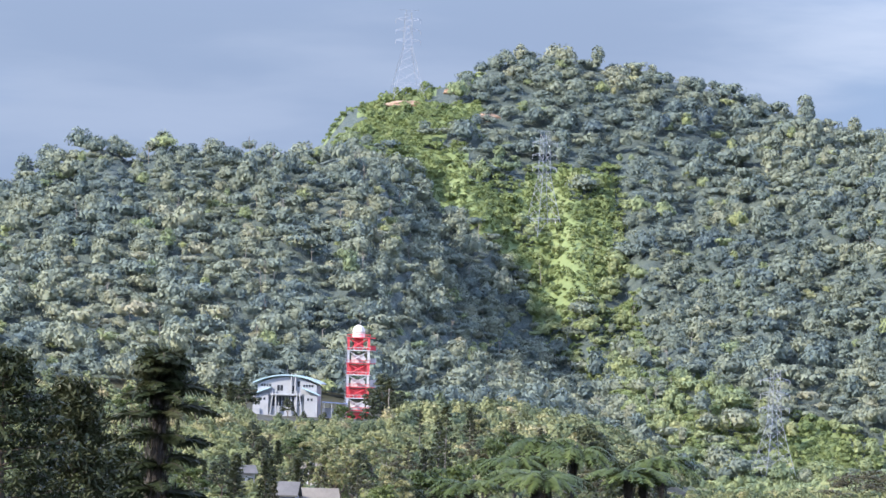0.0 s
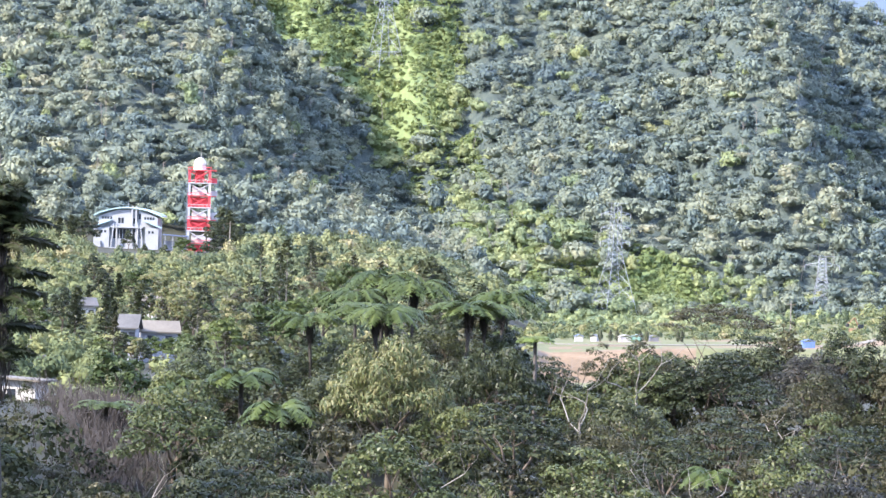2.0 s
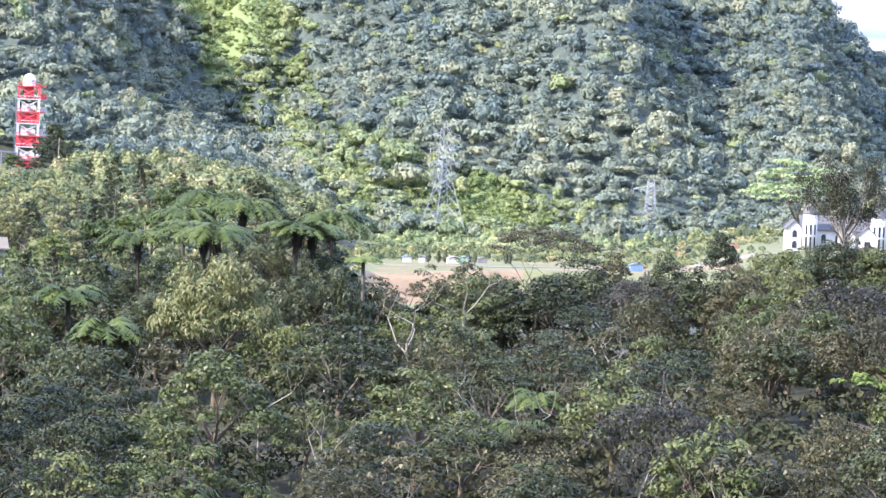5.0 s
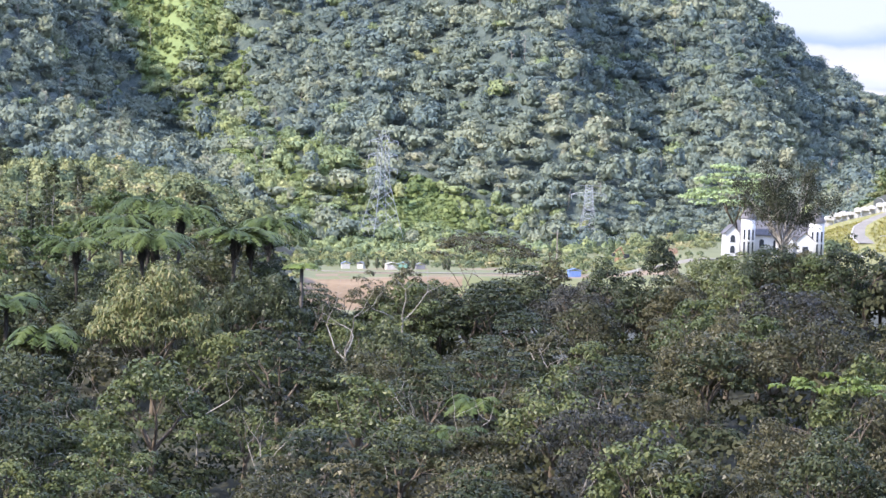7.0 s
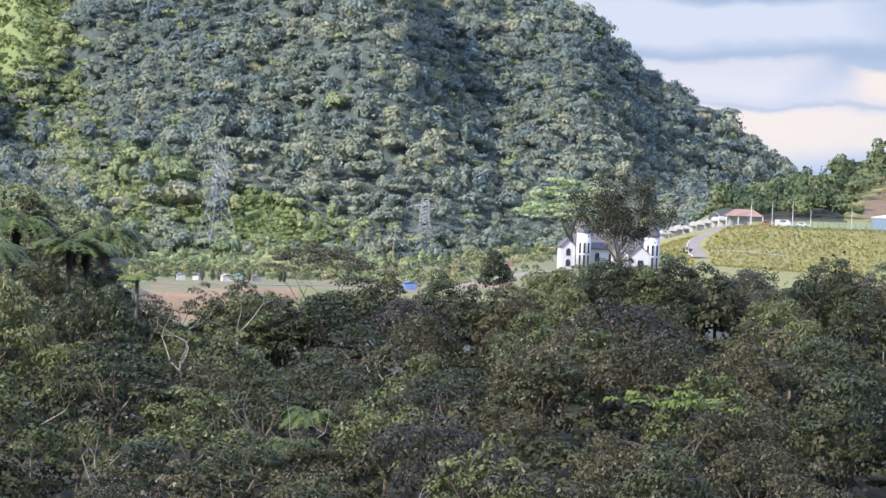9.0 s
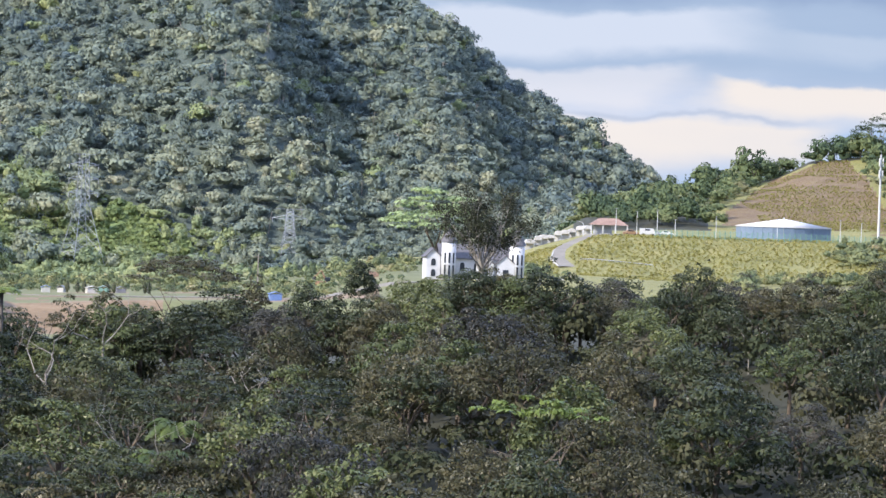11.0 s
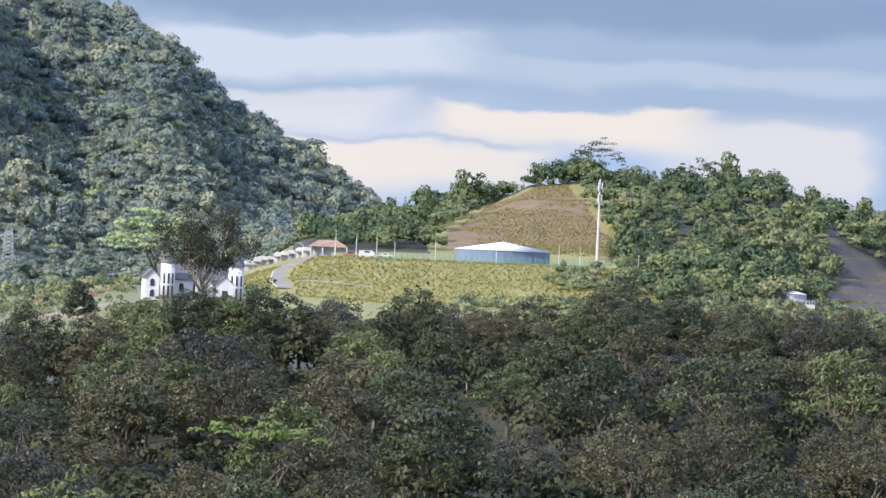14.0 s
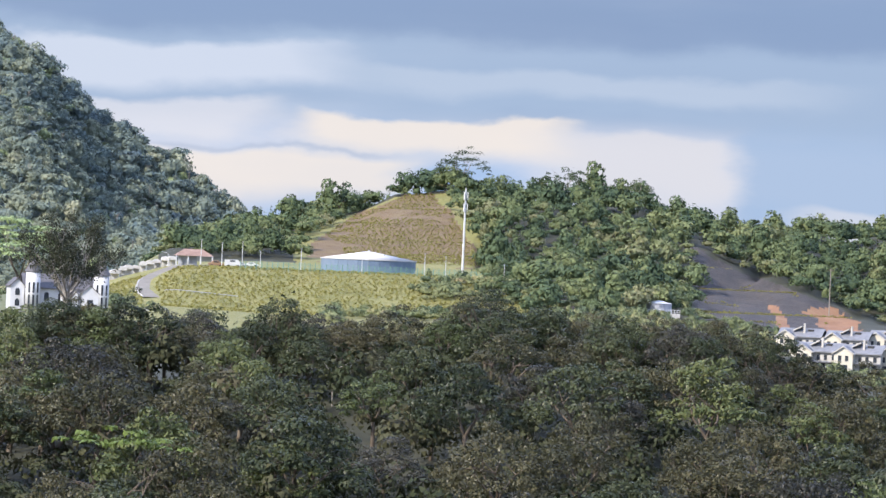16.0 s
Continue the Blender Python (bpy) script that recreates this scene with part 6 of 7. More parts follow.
def build_shelters():
    """Row of pale canopies beyond the road."""
    rng = np.random.default_rng(91)
    for k in range(9):
        u = 684 + k * 12.5 + rng.uniform(-2, 2)
        w, h = rng.uniform(1.1, 1.6), rng.uniform(2.5, 3.4)
        root = thing("canopy_shelter", facing(u, 1650 + rng.uniform(-4, 6), 0, rng.uniform(-8, 12)), "pale weathered canopy shelter in a row beyond the road", "shelter", "row of pale canopies")
        bm = B()
        prism(bm, [(-w, h * 0.55), (-w, h * 0.8), (-w * 0.6, h * 0.95), (0, h), (w * 0.6, h * 0.95), (w, h * 0.8), (w, h * 0.55)], -1.8, 1.8)
        bmesh.ops.bevel(bm, geom=bm.edges[:], offset=0.08, segments=1, affect="EDGES")
        part("cover", bm, M_CANVAS, root)
        bm = B()
        box(bm, -w * 0.85, w * 0.85, -0.6, 1.4, -0.3, h * 0.56, 0.03)
        part("block", bm, M_CANVAS, root)
        for x in (-w * 0.92, w * 0.92):
            bm = B()
            box(bm, x - 0.08, x + 0.08, -1.75, -1.6, -0.3, h * 0.6)
            part("post", bm, M_STEEL, root)


build_shelters()


def build_second_tank():
    root = thing("white_tank", facing(1648, 1560, -1.8), "small round white tank on a walled base", "water tank")
    bm = B()
    rod(bm, (0, 0, 2.6), (0, 0, 5.6), 3.9, 3.9, 32)
    part("drum", bm, M_GREYPAINT, root)
    bm = B()
    rod(bm, (0, 0, 5.6), (0, 0, 6.5), 4.1, 0.5, 32)
    part("roof", bm, M_WHITE, root)
    bm = B()
    box(bm, -4.6, 6.6, -4.8, 5, -0.6, 2.6, 0.05)
    part("base", bm, M_CONCRETE, root)
    for k in range(14):
        bm = B()
        x = -4.5 + k * 0.85
        rod(bm, (x, -4.7, 2.6), (x, -4.7, 3.8), 0.06, None, 4)
        part("fence_post", bm, M_WHITE, root)
    bm = B()
    for z in (3.1, 3.7):
        rod(bm, (-4.5, -4.7, z), (6.55, -4.7, z), 0.05, None, 4)
    part("handrail", bm, M_WHITE, root)


build_second_tank()

# ---- terrace houses ----


def house(u, r, turn, label, group="terrace houses", sink=0.0):
    root = thing("terrace_house", facing(u, r, -sink, turn), label, "house", group)
    bm = B()
    box(bm, -5.6, 7.2, 0, 8, -1.0, 5.4, 0.03)
    part("wall", bm, M_HOUSEWALL, root)
    bm = B()
    prism(bm, [(-0.8, 5.2), (4.0, 7.6), (8.8, 5.2), (8.8, 5.5), (4.0, 7.95), (-0.8, 5.5)], -7.7, 5.9)
    bmesh.ops.rotate(bm, matrix=Matrix.Rotation(radians(90), 3, "Z"), verts=bm.verts)
    part("roof", bm, M_SLATE, root, "grey tiled roof")
    bm = B()
    prism(bm, [(-5.6, -1), (-5.6, 5.2), (-2.9, 6.9), (-0.2, 5.2), (-0.2, -1)], -2.4, 0.2)
    gab = part("gable_front", bm, M_CREAMWALL, root)
    bm = B()
    for a, b in (((-6.1, 4.95), (-2.9, 7.05)), ((0.3, 4.95), (-2.9, 7.05))):
        prism(bm, [a, b, (b[0], b[1] + 0.35), (a[0], a[1] + 0.35)], -3.0, 1.6)
    part("gable_roof", bm, M_HOUSEWALL, gab, "white barge boards")
    bm = B()
    for a, b in (((-5.7, 5.25), (-2.9, 7.1)), ((-0.1, 5.25), (-2.9, 7.1))):
        prism(bm, [a, b, (b[0], b[1] + 0.4), (a[0], a[1] + 0.4)], -2.6, 4.0)
    part("gable_tiles", bm, M_SLATE, gab, "grey tiles")
    for x, y, z0, z1, w in ((-3.9, -2.4, 3.2, 4.7, 0.5), (-1.9, -2.4, 3.2, 4.7, 0.5), (-2.9, -2.4, 0.2, 2.2, 1.3), (1.3, 0, 3.1, 4.6, 0.45), (3.3, 0, 3.1, 4.6, 0.45), (5.6, 0, 3.1, 4.6, 0.5), (2.2, 0, 0.2, 2.2, 1.0), (5.4, 0, 0.2, 2.2, 0.7)):
        bm = B()
        box(bm, x - w, x + w, y - 0.06, y + 0.15, z0, z1, 0.02)
        win = part("window", bm, M_GLASS, root)
        bm = B()
        box(bm, x - w - 0.12, x + w + 0.12, y - 0.2, y, z0 - 0.15, z0, 0.02)
        part("sill", bm, M_HOUSEWALL, win)
    bm = B()
    box(bm, 1.7, 2.3, 1.2, 1.9, 5.2, 9.4, 0.04)
    part("vent_pillar", bm, M_HOUSEWALL, root)
    bm = B()
    prism(bm, [(1.2, 8.3), (-1.4, 7.0), (-1.4, 7.35), (1.2, 8.65)], 1.0, 4.2)
    part("dormer_roof", bm, M_HOUSEWALL, root)
    bm = B()
    box(bm, 2.8, 4.6, 2.2, 3.4, 6.6, 7.7, 0.15)
    part("roof_tank", bm, M_BLACK, root, "dark rooftop water tank")
    bm = B()
    box(bm, 0, 7.0, -1.8, 0, 2.5, 2.75, 0.03)
    part("porch_roof", bm, M_SLATE, root)
    return root


M_HOUSEWALL = surface("house_wall", [(0.34, 0.325, 0.285), (0.43, 0.41, 0.365), (0.50, 0.48, 0.43)], 0.4, 5, rough=0.7, bump=0.05)
M_CREAMWALL = surface("cream_wall", [(0.44, 0.405, 0.31), (0.53, 0.49, 0.39), (0.60, 0.565, 0.47)], 0.4, 5, rough=0.7, bump=0.05)
h0 = house(1893, 1508, -14, "white two-storey terrace house with a gabled front and grey roof")
for u, r in ((1976, 1504), (2052, 1508), (2130, 1512), (1925, 1418), (1998, 1414), (2075, 1416), (2150, 1420)):
    copy_thing(h0, facing(u, r, 0, -14))

# ---- houses and shed below the tower ----


def small_house(u, r, v, w, d, h, rise, wall, roof, label, turn=0.0):
    """A small house whose ridge reaches the elevation v."""
    p = at(u, r)
    dz = EYE[2] + r * v / F - p.z - h - rise
    root = thing("bungalow", facing(u, r, dz, turn), label, "house")
    bm = B()
    box(bm, -w / 2, w / 2, -d / 2, d / 2, -1.0 - max(dz, 0), h, 0.03)
    part("wall", bm, wall, root)
    bm = B()
    prism(bm, [(-d / 2 - 0.5, h - 0.15), (0, h + rise), (d / 2 + 0.5, h - 0.15), (d / 2 + 0.5, h + 0.05), (0, h + rise + 0.22), (-d / 2 - 0.5, h + 0.05)], -w / 2 - 0.4, w / 2 + 0.4)
    bmesh.ops.rotate(bm, matrix=Matrix.Rotation(radians(90), 3, "Z"), verts=bm.verts)
    part("roof", bm, roof, root)
    for k in range(2):
        x = -w / 2 + w * (k + 0.5) / 2
        bm = B()
        box(bm, x - 0.4, x + 0.4, -d / 2 - 0.05, -d / 2 + 0.15, h * 0.4, h * 0.75, 0.02)
        win = part("window", bm, M_GLASS, root)
        bm = B()
        box(bm, x - 0.5, x + 0.5, -d / 2 - 0.16, -d / 2, h * 0.4 - 0.12, h * 0.4, 0.01)
        part("sill", bm, M_GREYPAINT, win)


M_VIOLET = surface("faded_metal_roof", [(0.074, 0.071, 0.065), (0.110, 0.106, 0.097), (0.152, 0.147, 0.131)], 0.5, 5, rough=0.6)
M_ROSE = surface("pale_dusty_roof", [(0.124, 0.109, 0.084), (0.175, 0.155, 0.121), (0.230, 0.207, 0.160)], 0.5, 5, rough=0.7)
small_house(-912, 640, -122, 4.6, 3.6, 1.9, 1.2, M_GREYPAINT, M_ROSE, "low house with a pale dusty metal roof", 6)
small_house(-962, 636, -112, 2.0, 3.4, 2.2, 1.5, M_GREYPAINT, M_VIOLET, "small outbuilding with a faded violet-grey roof", -8)
small_house(-1042, 760, -84, 2.6, 3.0, 2.6, 1.0, M_SHEDWALL, M_VIOLET, "white house with a grey roof among the trees", 12)
small_house(-926, 830, -74, 2.6, 3.0, 2.4, 0.9, M_SHEDWALL, M_ROSE, "white house half hidden behind conifers", -5)


def build_shed():
    root = thing("shed", facing(-1146, 322, 0.3, -22), "small weathered white shed with a flat sloping roof", "shed")
    bm = B()
    box(bm, -1.25, 1.25, -1.1, 1.1, -0.8, 1.9, 0.03)
    part("wall", bm, M_SHEDWALL, root)
    bm = B()
    prism(bm, [(-1.75, 2.0), (1.75, 1.82), (1.75, 1.95), (-1.75, 2.13)], -1.6, 1.5)
    part("roof", bm, M_ROSE, root, "thin pale flat roof")
    bm = B()
    box(bm, -0.7, -0.1, -1.14, -1.0, 0.5, 1.35, 0.01)
    part("window", bm, M_GLASS, root)


build_shed()

# ---- building site in the valley ----


def build_excavator():
    root = thing("excavator", facing(322, 1290, 0, 20), "orange tracked excavator with a raised boom", "excavator")
    for y in (-1.0, 1.0):
        bm = B()
        prism(bm, [(-1.7, 0.25), (-1.4, 0.75), (1.4, 0.75), (1.7, 0.25), (1.4, 0), (-1.4, 0)], y - 0.3, y + 0.3)
        part("track", bm, M_BLACK, root)
    bm = B()
    box(bm, -1.8, 1.2, -1.2, 1.2, 0.8, 1.9, 0.1)
    part("body", bm, M_ORANGE, root)
    bm = B()
    box(bm, 0.1, 1.4, -1.2, -0.1, 1.5, 2.9, 0.08)
    part("cab", bm, M_GLASS, root)
    bm = B()
    rod(bm, (1.0, 0.3, 1.6), (-0.6, 0.3, 4.6), 0.22, 0.18, 6)
    rod(bm, (-0.6, 0.3, 4.6), (-2.4, 0.3, 3.0), 0.16, 0.12, 6)
    part("boom", bm, M_ORANGE, root)
    bm = B()
    prism(bm, [(-2.9, 2.2), (-2.2, 2.2), (-2.1, 3.0), (-2.6, 3.1)], -0.1, 0.7)
    part("bucket", bm, M_BLACK, root)


build_excavator()


def site_box(name, u, r, size, mat, label, category, turn=0.0, roof=None, sink=0.0):
    root = thing(name, facing(u, r, -sink, turn), label, category)
    L, Wd, H = size
    bm = B()
    box(bm, -L / 2, L / 2, -Wd / 2, Wd / 2, -0.2, H, 0.04)
    part("body", bm, mat, root)
    bm = B()
    prism(bm, [(-L / 2 - 0.2, H), (0, H + 0.5), (L / 2 + 0.2, H), (L / 2 + 0.2, H + 0.1), (0, H + 0.62), (-L / 2 - 0.2, H + 0.1)], -Wd / 2 - 0.2, Wd / 2 + 0.2)
    part("roof", bm, roof or mat, root)
    for x in (-L * 0.25, L * 0.25) if H > 1.85 else ():
        bm = B()
        box(bm, x - 0.24, x + 0.24, -Wd / 2 - 0.04, -Wd / 2 + 0.1, H * 0.45, H * 0.75, 0.01)
        part("opening", bm, M_GLASS, root)


site_box("blue_container", 237, 1142, (2.8, 2.0, 1.4), M_BLUE, "blue tarpaulin-covered container on the bare ground", "container", 10)
site_box("site_hut", -168, 1214, (2.0, 2.0, 1.2), M_CONCRETE, "grey site hut at the edge of the lawn", "hut", 5, M_NAVY)
site_box("site_hut", -140, 1226, (1.6, 2.0, 1.1), M_CONCRETE, "concrete site hut beside the grey one", "hut", -18, M_SLATE)
site_box("site_hut", -86, 1215, (3.0, 2.2, 1.2), M_SHEDWALL, "pale site hut with a weathered roof", "hut", 14, M_CONCRETE)
site_box("site_hut", -66, 1206, (2.2, 1.8, 1.3), M_GREENFENCE, "small faded green site hut", "hut", -10, M_AQUA)
site_box("site_hut", -36, 1232, (2.2, 2.0, 1.0), M_SLATE, "low grey site store", "hut", 12, M_SLATE)
site_box("site_hut", 410, 1300, (2.6, 2.0, 1.5), M_TILE, "rusty red site hut", "hut", 0, M_TILE)
site_box("low_white_block", 752, 1330, (7.0, 3, 2.6), M_WHITE, "low white block below the grass bank", "building", 4, M_WHITE, 2.0)


def build_cypresses():
    for k, u in enumerate((-130, -112, -60, -48, 7, 14, -100)):
        rng = np.random.default_rng(500 + k)
        root = thing("cypress", pose(*at(u, 1216)), "small dark columnar cypress beside the site huts", "tree", "row of cypresses")
        v, f = tubes([((0, 0, -0.3), (0, 0, 2.6), 0.12, 0.04)])
        mesh_part("trunk", mesh_of("trunk", v, f, [M_BARK]), root)
        h = rng.uniform(0.1, 1, 320)
        a = rng.uniform(0, 6.28, 320)
        rad = 0.62 * np.sin(np.pi * np.clip(h * 0.85 + 0.12, 0, 1)) * rng.uniform(0.7, 1.1, 320)
        p = np.stack([rad * np.cos(a), rad * np.sin(a), h * 2.9], -1)
        n = unit(np.stack([np.cos(a), np.sin(a), np.full(320, 0.5)], -1))
        q = leaf_quads(p, n, 0.34, 0.2, rng)
        mesh_part("crown", mesh_of("crown", q.reshape(-1, 3), np.arange(len(q) * 4).reshape(-1, 4), [M_DARK]), root)


build_cypresses()


M_SCAR = surface("bare_pale_earth", [(0.22, 0.14, 0.085), (0.32, 0.22, 0.15), (0.42, 0.32, 0.23)], 0.25, 2, rough=0.95, bump=0.6, depth=0.3)


def rock(name, u, r, size, mat, label, seed):
    rng = np.random.default_rng(seed)
    bm = B()
    bmesh.ops.create_icosphere(bm, subdivisions=3, radius=1)
    for v in bm.verts:
        k = 1 + 0.3 * noise.noise(v.co * 1.6 + Vector((seed, 0, 0))) + 0.16 * noise.noise(v.co * 4)
        v.co = Vector((v.co.x * size[0], v.co.y * size[1], v.co.z * size[2])) * k
    me = bpy.data.meshes.new(name)
    bm.to_mesh(me)
    bm.free()
    me.materials.append(mat)
    ob = new(name, me)
    ob.matrix_world = facing(u, r, -size[2] * 0.15)
    return tagged(ob, label, "rock")


rock("rock_outcrop", -577, 1000, (3.6, 2.5, 4.2), M_ROCK, "pale grey rock outcrop among the trees", 3)
rock("rock_outcrop", -548, 1003, (2.6, 2.2, 3.0), M_ROCK, "smaller pale rock beside the outcrop", 4)
rock("bare_ridge_rock", -772, 2463, (10, 5, 2.2), M_SCAR, "bare pale earth and rock under the ridge pylon", 5)
rock("bare_ridge_rock", -690, 2470, (5.0, 4, 1.8), M_SCAR, "patch of bare pale earth on the ridge", 6)
rock("bare_earth_scar", -850, 2330, (4.5, 3, 4), M_SCAR, "orange earth scar at the edge of the scrub", 7)
rock("bare_earth_scar", -628, 2432, (7, 3, 3.4), M_SCAR, "brown earth scar high on the slope", 8)


def utility_pole(u, r, h, label):
    root = thing("utility_pole", facing(u, r), label, "utility pole", "utility poles")
    bm = B()
    rod(bm, (0, 0, -0.5), (0, 0, h), 0.2, 0.13, 8)
    part("pole", bm, M_PALE, root)
    bm = B()
    box(bm, -1.3, 1.3, -0.08, 0.08, h - 0.8, h - 0.62)
    part("cross_bar", bm, M_BARK, root)


utility_pole(1948, 1700, 16, "tall wooden utility pole by the cut slope")
utility_pole(-790, 1600, 12, "wooden utility pole below the tower")
utility_pole(205, 1320, 9, "wooden utility pole by the lawns")


def build_forest_stems():
    """Pale trunks that show on the mountain."""
    rng = np.random.default_rng(71)
    segs = []
    for k in range(240):
        u, r = rng.uniform(-1450, 900), rng.uniform(1990, 2460)
        if -900 < u < 40 and (r > 2290 or u > -260):
            continue
        p = np.array(at(u, r))
        h = rng.uniform(7, 13)
        d = np.array([rng.normal() * 0.08, rng.normal() * 0.08, 1.0])
        segs.append((p, p + d * h, 0.15, 0.08))
        for j in range(3):
            e = unit(np.array([rng.normal(), rng.normal(), 0.9]))
            q = p + d * h * rng.uniform(0.6, 0.95)
            segs.append((q, q + e * rng.uniform(1.5, 3.5), 0.11, 0.04))
    v, f = tubes(segs, 4)
    tagged(new("mountain_tree_stems", mesh_of("mountain_tree_stems", v, f, [M_PALE])), "pale bare trunks standing in the mountain forest", "tree stems", kind="stuff")


build_forest_stems()


def skyline_tree(u, r, tall, wide, seed, label):
    ob = near_tree("skyline_tree", seed, M_RIGHTTREE, label, tall, wide * 0.62, 16, 60, wide * 0.26, (0.8, 0.45), 0.8, trunk=0.26, crown_tall=tall * 0.6, sparse=True)
    put(ob, u, r)


M_RIGHTTREE = foliage("skyline_leaves", [(0.035, 0.055, 0.025), (0.06, 0.085, 0.035), (0.09, 0.11, 0.05)], 0.6)
for k, (u, r, h, w) in enumerate(((1262, 1893, 8, 5), (1322, 1893, 9, 6), (1440, 1905, 12, 5.5), (1765, 1905, 11, 4), (1812, 1900, 10, 4), (1075, 1890, 10, 5))):
    skyline_tree(u, r, h, w, 510 + k, "tall open-crowned tree on the hill's skyline")
for u, r, v, tall, wide, lobes, seed, label in ((1291, 1893, 235, 15, 8.2, 26, 540, "large airy tree standing above the hill's crest"), (1470, 1898, 206, 12, 5.4, 10, 541, "sparse tree with pale bare twigs on the crest"), (1500, 1898, 200, 11, 4.6, 9, 542, "sparse tree with pale bare twigs on the crest"), (1602, 1896, 192, 11, 5.2, 16, 543, "dense round tree on the crest")):
    ob = near_tree("skyline_tree", seed, M_RIGHTTREE, label, tall, wide, lobes, 60, 2.3, (0.62, 0.4), 0.6, trunk=0.3, crown_tall=tall * 0.72, sparse=True, bark=M_PALE)
    put_top(ob, u, r, v)
M_PALEGREEN = foliage("pale_green_leaves", [(0.228, 0.300, 0.144), (0.300, 0.378, 0.174), (0.384, 0.444, 0.216)])
pale = near_tree("pale_canopy_tree", 530, M_PALEGREEN, "broad pale green layered tree at the foot of the mountain", 20, 9.0, 22, 150, 4.2, (0.95, 0.6), 0.3, trunk=0.4, crown_tall=11)
put_top(pale, 516, 1950, 76)


def build_slope_grass():
    """Tufts on the grass bank and along the benches of the cuts."""
    def bank(u, v, r, x, y):
        return (u > 560) & (u < 1420) & (r < 1600) & (relief(x, y, 9, 5, 3) > -0.9) & (np.abs(u - np.interp(r, [1520, 1545, 1570, 1592, 1606], [752, 738, 742, 768, 800])) > 17)
    spots, u, v, r = scatter(640, 1430, 1485, 1602, 1.6, 81, bank)
    rng = np.random.default_rng(82)
    woods("bank_grass", spots, rng.uniform(0.25, 0.75, len(spots)), np.clip(0.45 + 0.22 * rng.normal(size=len(spots)) + 0.25 * relief(spots[:, 0], spots[:, 1], 12, 7, 2), 0, 1), far_protos(220, 4, 16, 0.5, False, 1, 0.1), M_TUFT, "rough dry grass tufts on the bank below the tank", 83, lift=-0.3, category="grass")

    def cuts(u, v, r, x, y):
        z = v * r / F
        a = inside(u, v, CUT) & (r > 1660)
        fa = z / 6.1 - np.floor(z / 6.1)
        b = inside(u, v, GREYCUT) & (r > 1500)
        fb = z / 7.5 - np.floor(z / 7.5)
        n = relief(x, y, 8, 2, 2)
        return (a & ((fa < 0.07) | (fa > 0.97) | (n > np.interp(v + 0.35 * (1200 - u), [20, 90, 170], [-0.8, -0.35, 0.05])))) | (b & ((fb < 0.05) | (n > 1.0)))
    spots, u, v, r = scatter(1000, 2030, 1560, 1900, 1.4, 84, cuts)
    woods("bench_grass", spots, rng.uniform(0.22, 0.55, len(spots)), np.clip(0.4 + 0.25 * rng.normal(size=len(spots)), 0, 1), far_protos(230, 4, 14, 0.6, False, 1, 0.1), M_TUFT, "grass tufts along the earth benches", 85, lift=-0.3, category="grass")


M_TUFT = foliage("dry_grass_blades", [(0.20, 0.20, 0.058), (0.24, 0.23, 0.07), (0.29, 0.265, 0.088), (0.34, 0.30, 0.11)], 0.8, tint=True, patch=0.06, clear=0.15)
build_slope_grass()


def conifer(seed, label, tall=9.0, wide=1.7, mat=None, open_crown=False):
    """A spire of drooping tiers, or an open pine with bare stem."""
    rng = np.random.default_rng(seed)
    root = thing("conifer", Matrix(), label, "conifer")
    segs = [((0, 0, -0.8), (0.1, 0, tall * 0.98), 0.17, 0.04)]
    pts, nrm = [], []
    tiers = 34 if not open_crown else 20
    low = 0.06 if not open_crown else 0.38
    for k in range(tiers):
        h = tall * (low + (1 - low) * (k + rng.uniform(0, 1)) / tiers)
        a = k * 2.4
        ln = wide * (1 - (h / tall) ** (1.3 if not open_crown else 3)) * rng.uniform(0.75, 1.15) + 0.15
        d = np.array([math.cos(a), math.sin(a), 0.1 if not open_crown else 0.35])
        segs.append(((0, 0, h), tuple(np.array([0, 0, h]) + d * ln), 0.045, 0.012))
        n = 60
        t = rng.uniform(0.2, 1.05, n) ** 0.7
        c = np.array([0, 0, h]) + d * (t * ln)[:, None] + rng.normal(size=(n, 3)) * np.array([0.22, 0.22, 0.13])
        pts.append(c)
        nrm.append(unit(rng.normal(size=(n, 3)) * 0.6 + np.array([0, 0, 1.0])))
    v, f = tubes(segs)
    mesh_part("trunk", mesh_of("trunk", v, f, [M_BARK if not open_crown else M_PALE], smooth=True), root)
    q = leaf_tris(np.concatenate(pts), np.concatenate(nrm), 0.42, 0.2, rng, 0.4)
    mesh_part("crown", mesh_of("crown", q.reshape(-1, 3), np.arange(len(q) * 3).reshape(-1, 3), [mat or M_DARK]), root)
    root["top"] = float(q[:, :, 2].max())
    return root


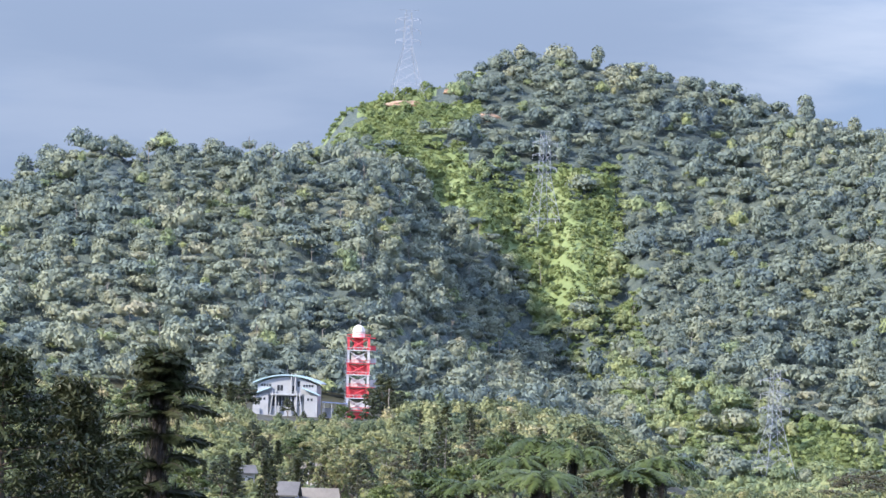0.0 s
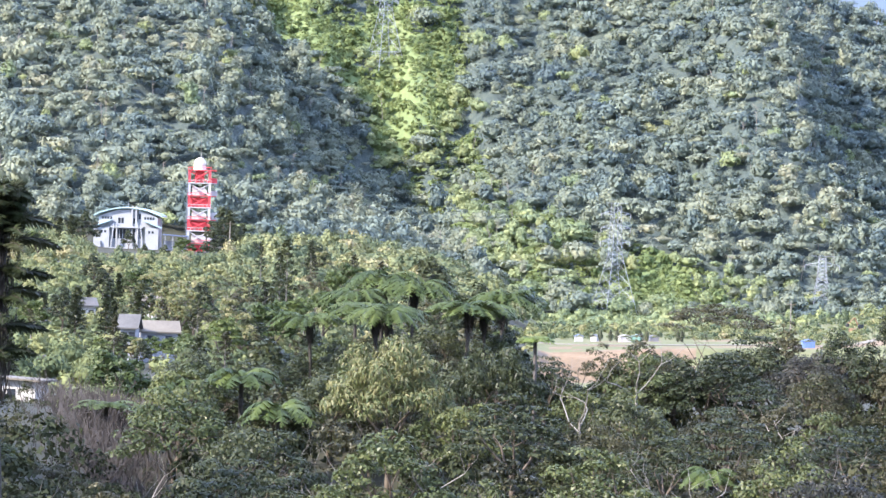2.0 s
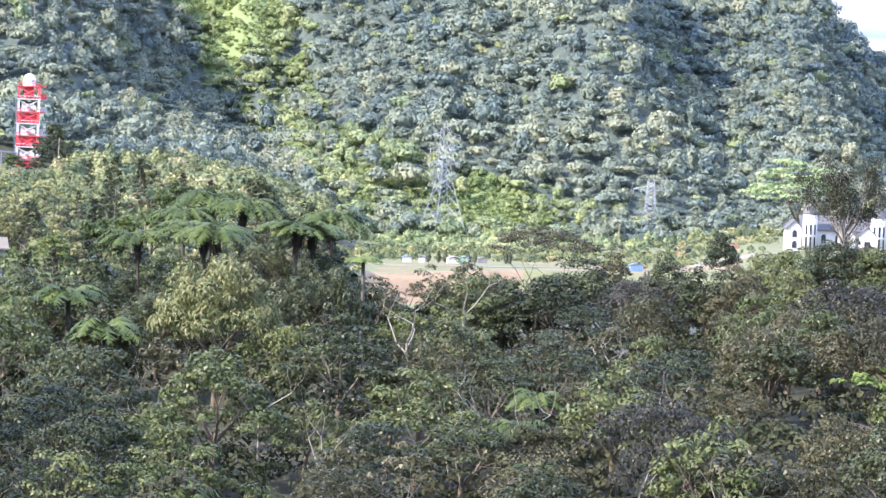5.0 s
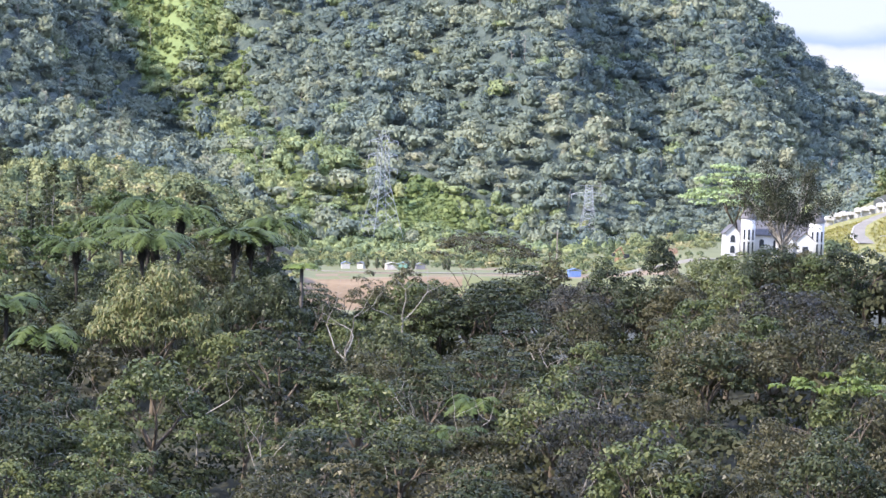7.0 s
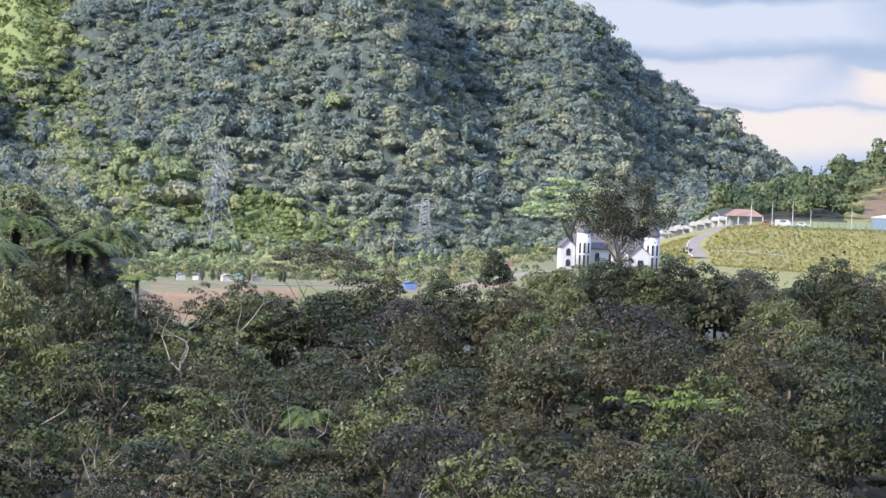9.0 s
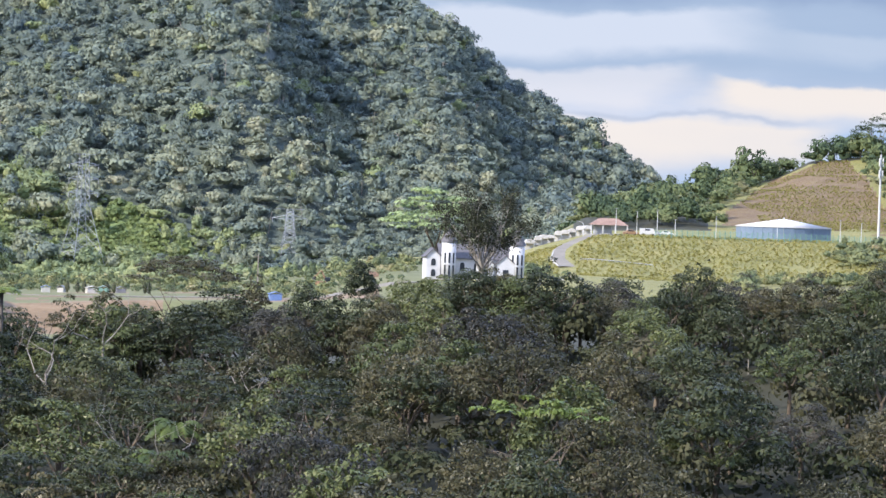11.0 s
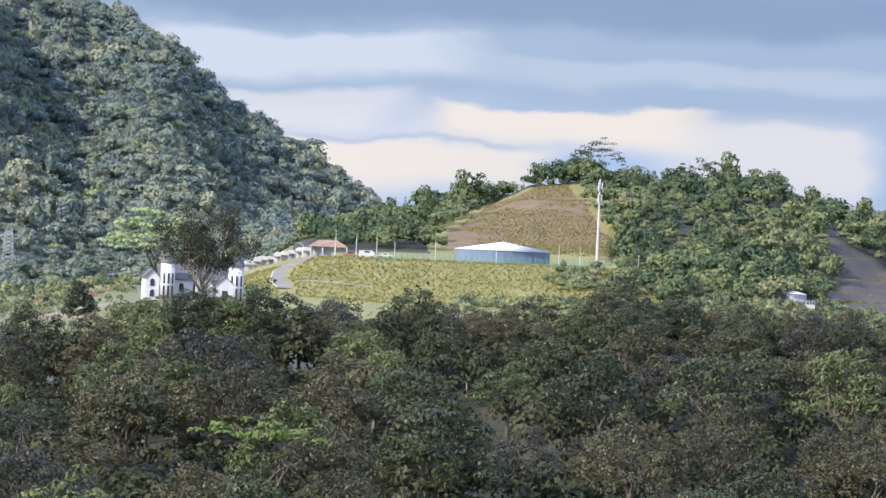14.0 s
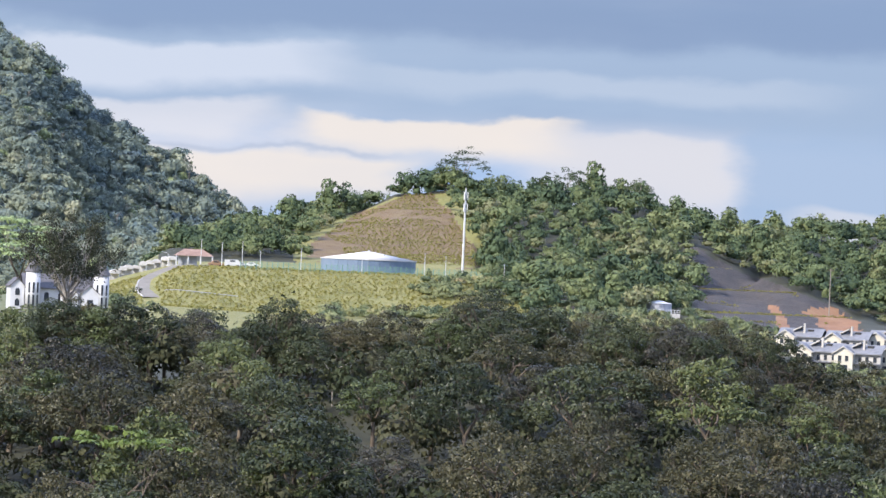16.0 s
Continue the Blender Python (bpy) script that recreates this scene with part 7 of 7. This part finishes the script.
def build_garden_specimens():
    kinds = [
        conifer(601, "dark green conifer with a pointed crown below the tower", 9, 1.9),
        conifer(602, "narrow dark conifer among the houses", 9, 1.2),
        conifer(603, "tall open pine with a pale bare stem", 12, 1.8, M_OLIVE, True),
        conifer(604, "slim open pine with sparse branches", 12, 1.3, M_DARK, True),
        near_tree("round_garden_tree", 605, M_DARK, "dense dark round garden tree", 8, 2.6, 24, 90, 1.2, (0.5, 0.3), 0.8, crown_tall=6.0),
        near_tree("yellowing_tree", 606, M_GOLD, "yellowing loose-crowned garden tree", 8, 2.0, 18, 80, 0.9, (0.45, 0.22), 0.9, crown_tall=5.5),
        near_tree("pale_garden_tree", 607, M_FERN, "fresh green garden tree", 7, 2.3, 18, 90, 1.1, (0.45, 0.26), 0.7, crown_tall=4.6),
        near_tree("pale_stemmed_tree", 608, M_OLIVE, "sparse tree with pale forked stems", 10, 1.9, 10, 60, 0.8, (0.45, 0.22), 0.7, bark=M_PALE, trunk=0.14, crown_tall=4.0, sparse=True),
    ]
    for ob in kinds:
        ob["group"] = "garden trees below the tower"
    fixed = [(6, -958, 618, -144), (4, -938, 606, -152), (6, -925, 616, -146), (6, -902, 612, -150), (5, -948, 610, -150), (6, -880, 618, -148), (4, -975, 612, -140), (6, -860, 600, -140), (4, -955, 1690, 16), (4, -940, 1650, -4), (0, -1090, 1500, 60), (1, -948, 690, -66), (4, -840, 800, -48), (4, -890, 900, -42), (0, -1005, 660, -72), (0, -990, 640, -84), (0, -1055, 700, -60), (5, -872, 700, -58), (5, -850, 690, -66)]
    fixed += [(7, -835, 660, -95), (6, -800, 620, -108), (3, -724, 700, -40), (3, -712, 690, -52), (5, -790, 690, -75), (5, -765, 640, -100), (2, -570, 1150, 8), (2, -640, 1050, 2), (2, -520, 1080, -2), (3, -690, 980, -15), (3, -470, 960, -20), (4, -800, 1690, 88), (0, -790, 1680, 80), (4, -770, 1690, 58), (7, -720, 720, -90), (6, -1000, 560, -150), (4, -610, 980, -25), (4, -540, 900, -40)]
    rng = np.random.default_rng(611)
    fixed += [(4, -968, 1640, 40), (4, -940, 1600, 14), (4, -924, 1500, 2), (4, -1049, 1600, 74), (1, -1070, 1560, 66), (1, -995, 700, -66), (4, -941, 760, -48), (4, -960, 900, -30), (5, -879, 690, -45), (5, -892, 680, -58), (3, -843, 680, -68), (3, -688, 800, 36), (3, -725, 720, -60), (7, -642, 800, -24), (4, -774, 1600, 48), (4, -814, 1500, 48), (4, -743, 1400, 24), (0, -1059, 660, -74), (4, -905, 1450, 16), (6, -870, 1500, 30), (3, -700, 820, 12), (7, -760, 700, -48)]
    big = len(fixed)
    plan = list(fixed)
    for k in range(120):
        u = rng.uniform(-1280, -290)
        v = rng.uniform(-175, np.interp(u, [-1280, -1050, -1000, -790, -760, -480, -290], [60, 40, -25, -25, 40, 30, -30]))
        if -985 < u < -850 and -165 < v < -90:
            continue
        r = np.interp(v - rng.uniform(18, 55), STEP_V, STEP_R)
        plan.append((int(rng.choice([0, 1, 2, 3, 4, 4, 5, 6, 6, 7])), u, r, v))
    first = set()
    for n, (i, u, r, v) in enumerate(plan):
        src = kinds[i]
        p = at(u, r)
        sc = float(np.clip((EYE[2] + r * v / F - p.z) / src["top"], 0.35, 2.4 if n < big else 1.7))
        m = Matrix.LocRotScale(p, Euler((0, 0, rng.uniform(0, 6.28))), (sc * rng.uniform(0.9, 1.2),) * 2 + (sc,))
        if i not in first:
            first.add(i)
            src.matrix_basis = m
        else:
            keep = src.scale.copy()
            src.scale = (1, 1, 1)
            copy_thing(src, m)
            src.scale = keep
    test = lambda u, v, r, x, y: (u < -235) & ~((u > -985) & (u < -845) & (r > 590) & (r < 650))
    spots, u, v, r = scatter(-1500, -230, 335, 1250, 5.8, 621, test)
    woods("garden_shrubs", spots, rng.uniform(1.0, 2.1, len(spots)), np.clip(0.5 + 0.28 * rng.normal(size=len(spots)), 0, 1), far_protos(240, 6, 80, 0.26), M_GARDEN, "low mixed shrubs and ferns around the gardens", 622, lift=-0.2, category="shrubs")
    test = lambda u, v, r, x, y: (relief(x, y, 40, 7, 2) > np.interp(r, [1120, 1500, 1900], [0.25, 0.15, -0.3])) & ~((u > 470) & (u < 720) & (r < 1280)) & ((r < 1460) | (u < 600))
    spots, u, v, r = scatter(-255, 760, 1150, 1985, 6.0, 631, test)
    back = r > 1620
    vr = rng.uniform(0.8, 2.4, len(spots)) * np.interp(r, [1150, 1900], [0.6, 1.5])
    vt = np.clip(0.45 + 0.28 * rng.normal(size=len(spots)), 0, 1)
    woods("valley_shrubs", spots[~back], vr[~back], vt[~back], far_protos(250, 6, 110, 0.24), M_MID, "scattered shrubs and hedges on the valley lawns", 632, lift=-0.1, category="shrubs")
    woods("foothill_shrubs", spots[back], vr[back], vt[back], far_protos(255, 6, 110, 0.22, True), M_LIGHT, "light green shrubs at the foot of the mountain", 633, lift=-0.1, category="shrubs", plain=far_protos(258, 2, 30, 0.4))

    test = lambda u, v, r, x, y: ((u > 1225 + 20 * relief(x, y, 9, 3, 2)) & (r > 1530) & (r < 1578)) | ((np.abs(u - 1070) < 16) & (r < 1500)) | ((u > 560) & (u < 720) & (r < 1420) & (relief(x, y, 20, 4, 2) > 0.0)) | ((u > 1100) & (r < 1490) & (r > 1440))
    spots, u, v, r = scatter(560, 1480, 1300, 1580, 4.4, 641, test)
    woods("bank_shrubs", spots, rng.uniform(1.2, 2.8, len(spots)), np.clip(0.5 + 0.25 * rng.normal(size=len(spots)), 0, 1), far_protos(260, 6, 150, 0.2, True), M_MID, "grey-green shrubs at the foot and end of the grass bank", 642, lift=-0.1, category="shrubs")
    test = lambda u, v, r, x, y: ~inside(u, v - 4, GREYCUT) & ~((u > 1860) & (r > 1395)) & ~((u > 1620) & (u < 1690) & (r > 1530))
    spots, u, v, r = scatter(1380, 2250, 1330, 1600, 5.5, 651, test)
    woods("valley_thicket", spots, rng.uniform(1.4, 2.9, len(spots)), np.clip(0.4 + 0.25 * rng.normal(size=len(spots)), 0, 1), far_protos(270, 6, 130, 0.2, True), M_MID, "green thicket on the valley floor before the hill", 652, lift=-0.1, category="shrubs", plain=far_protos(275, 2, 30, 0.4, True))


build_garden_specimens()
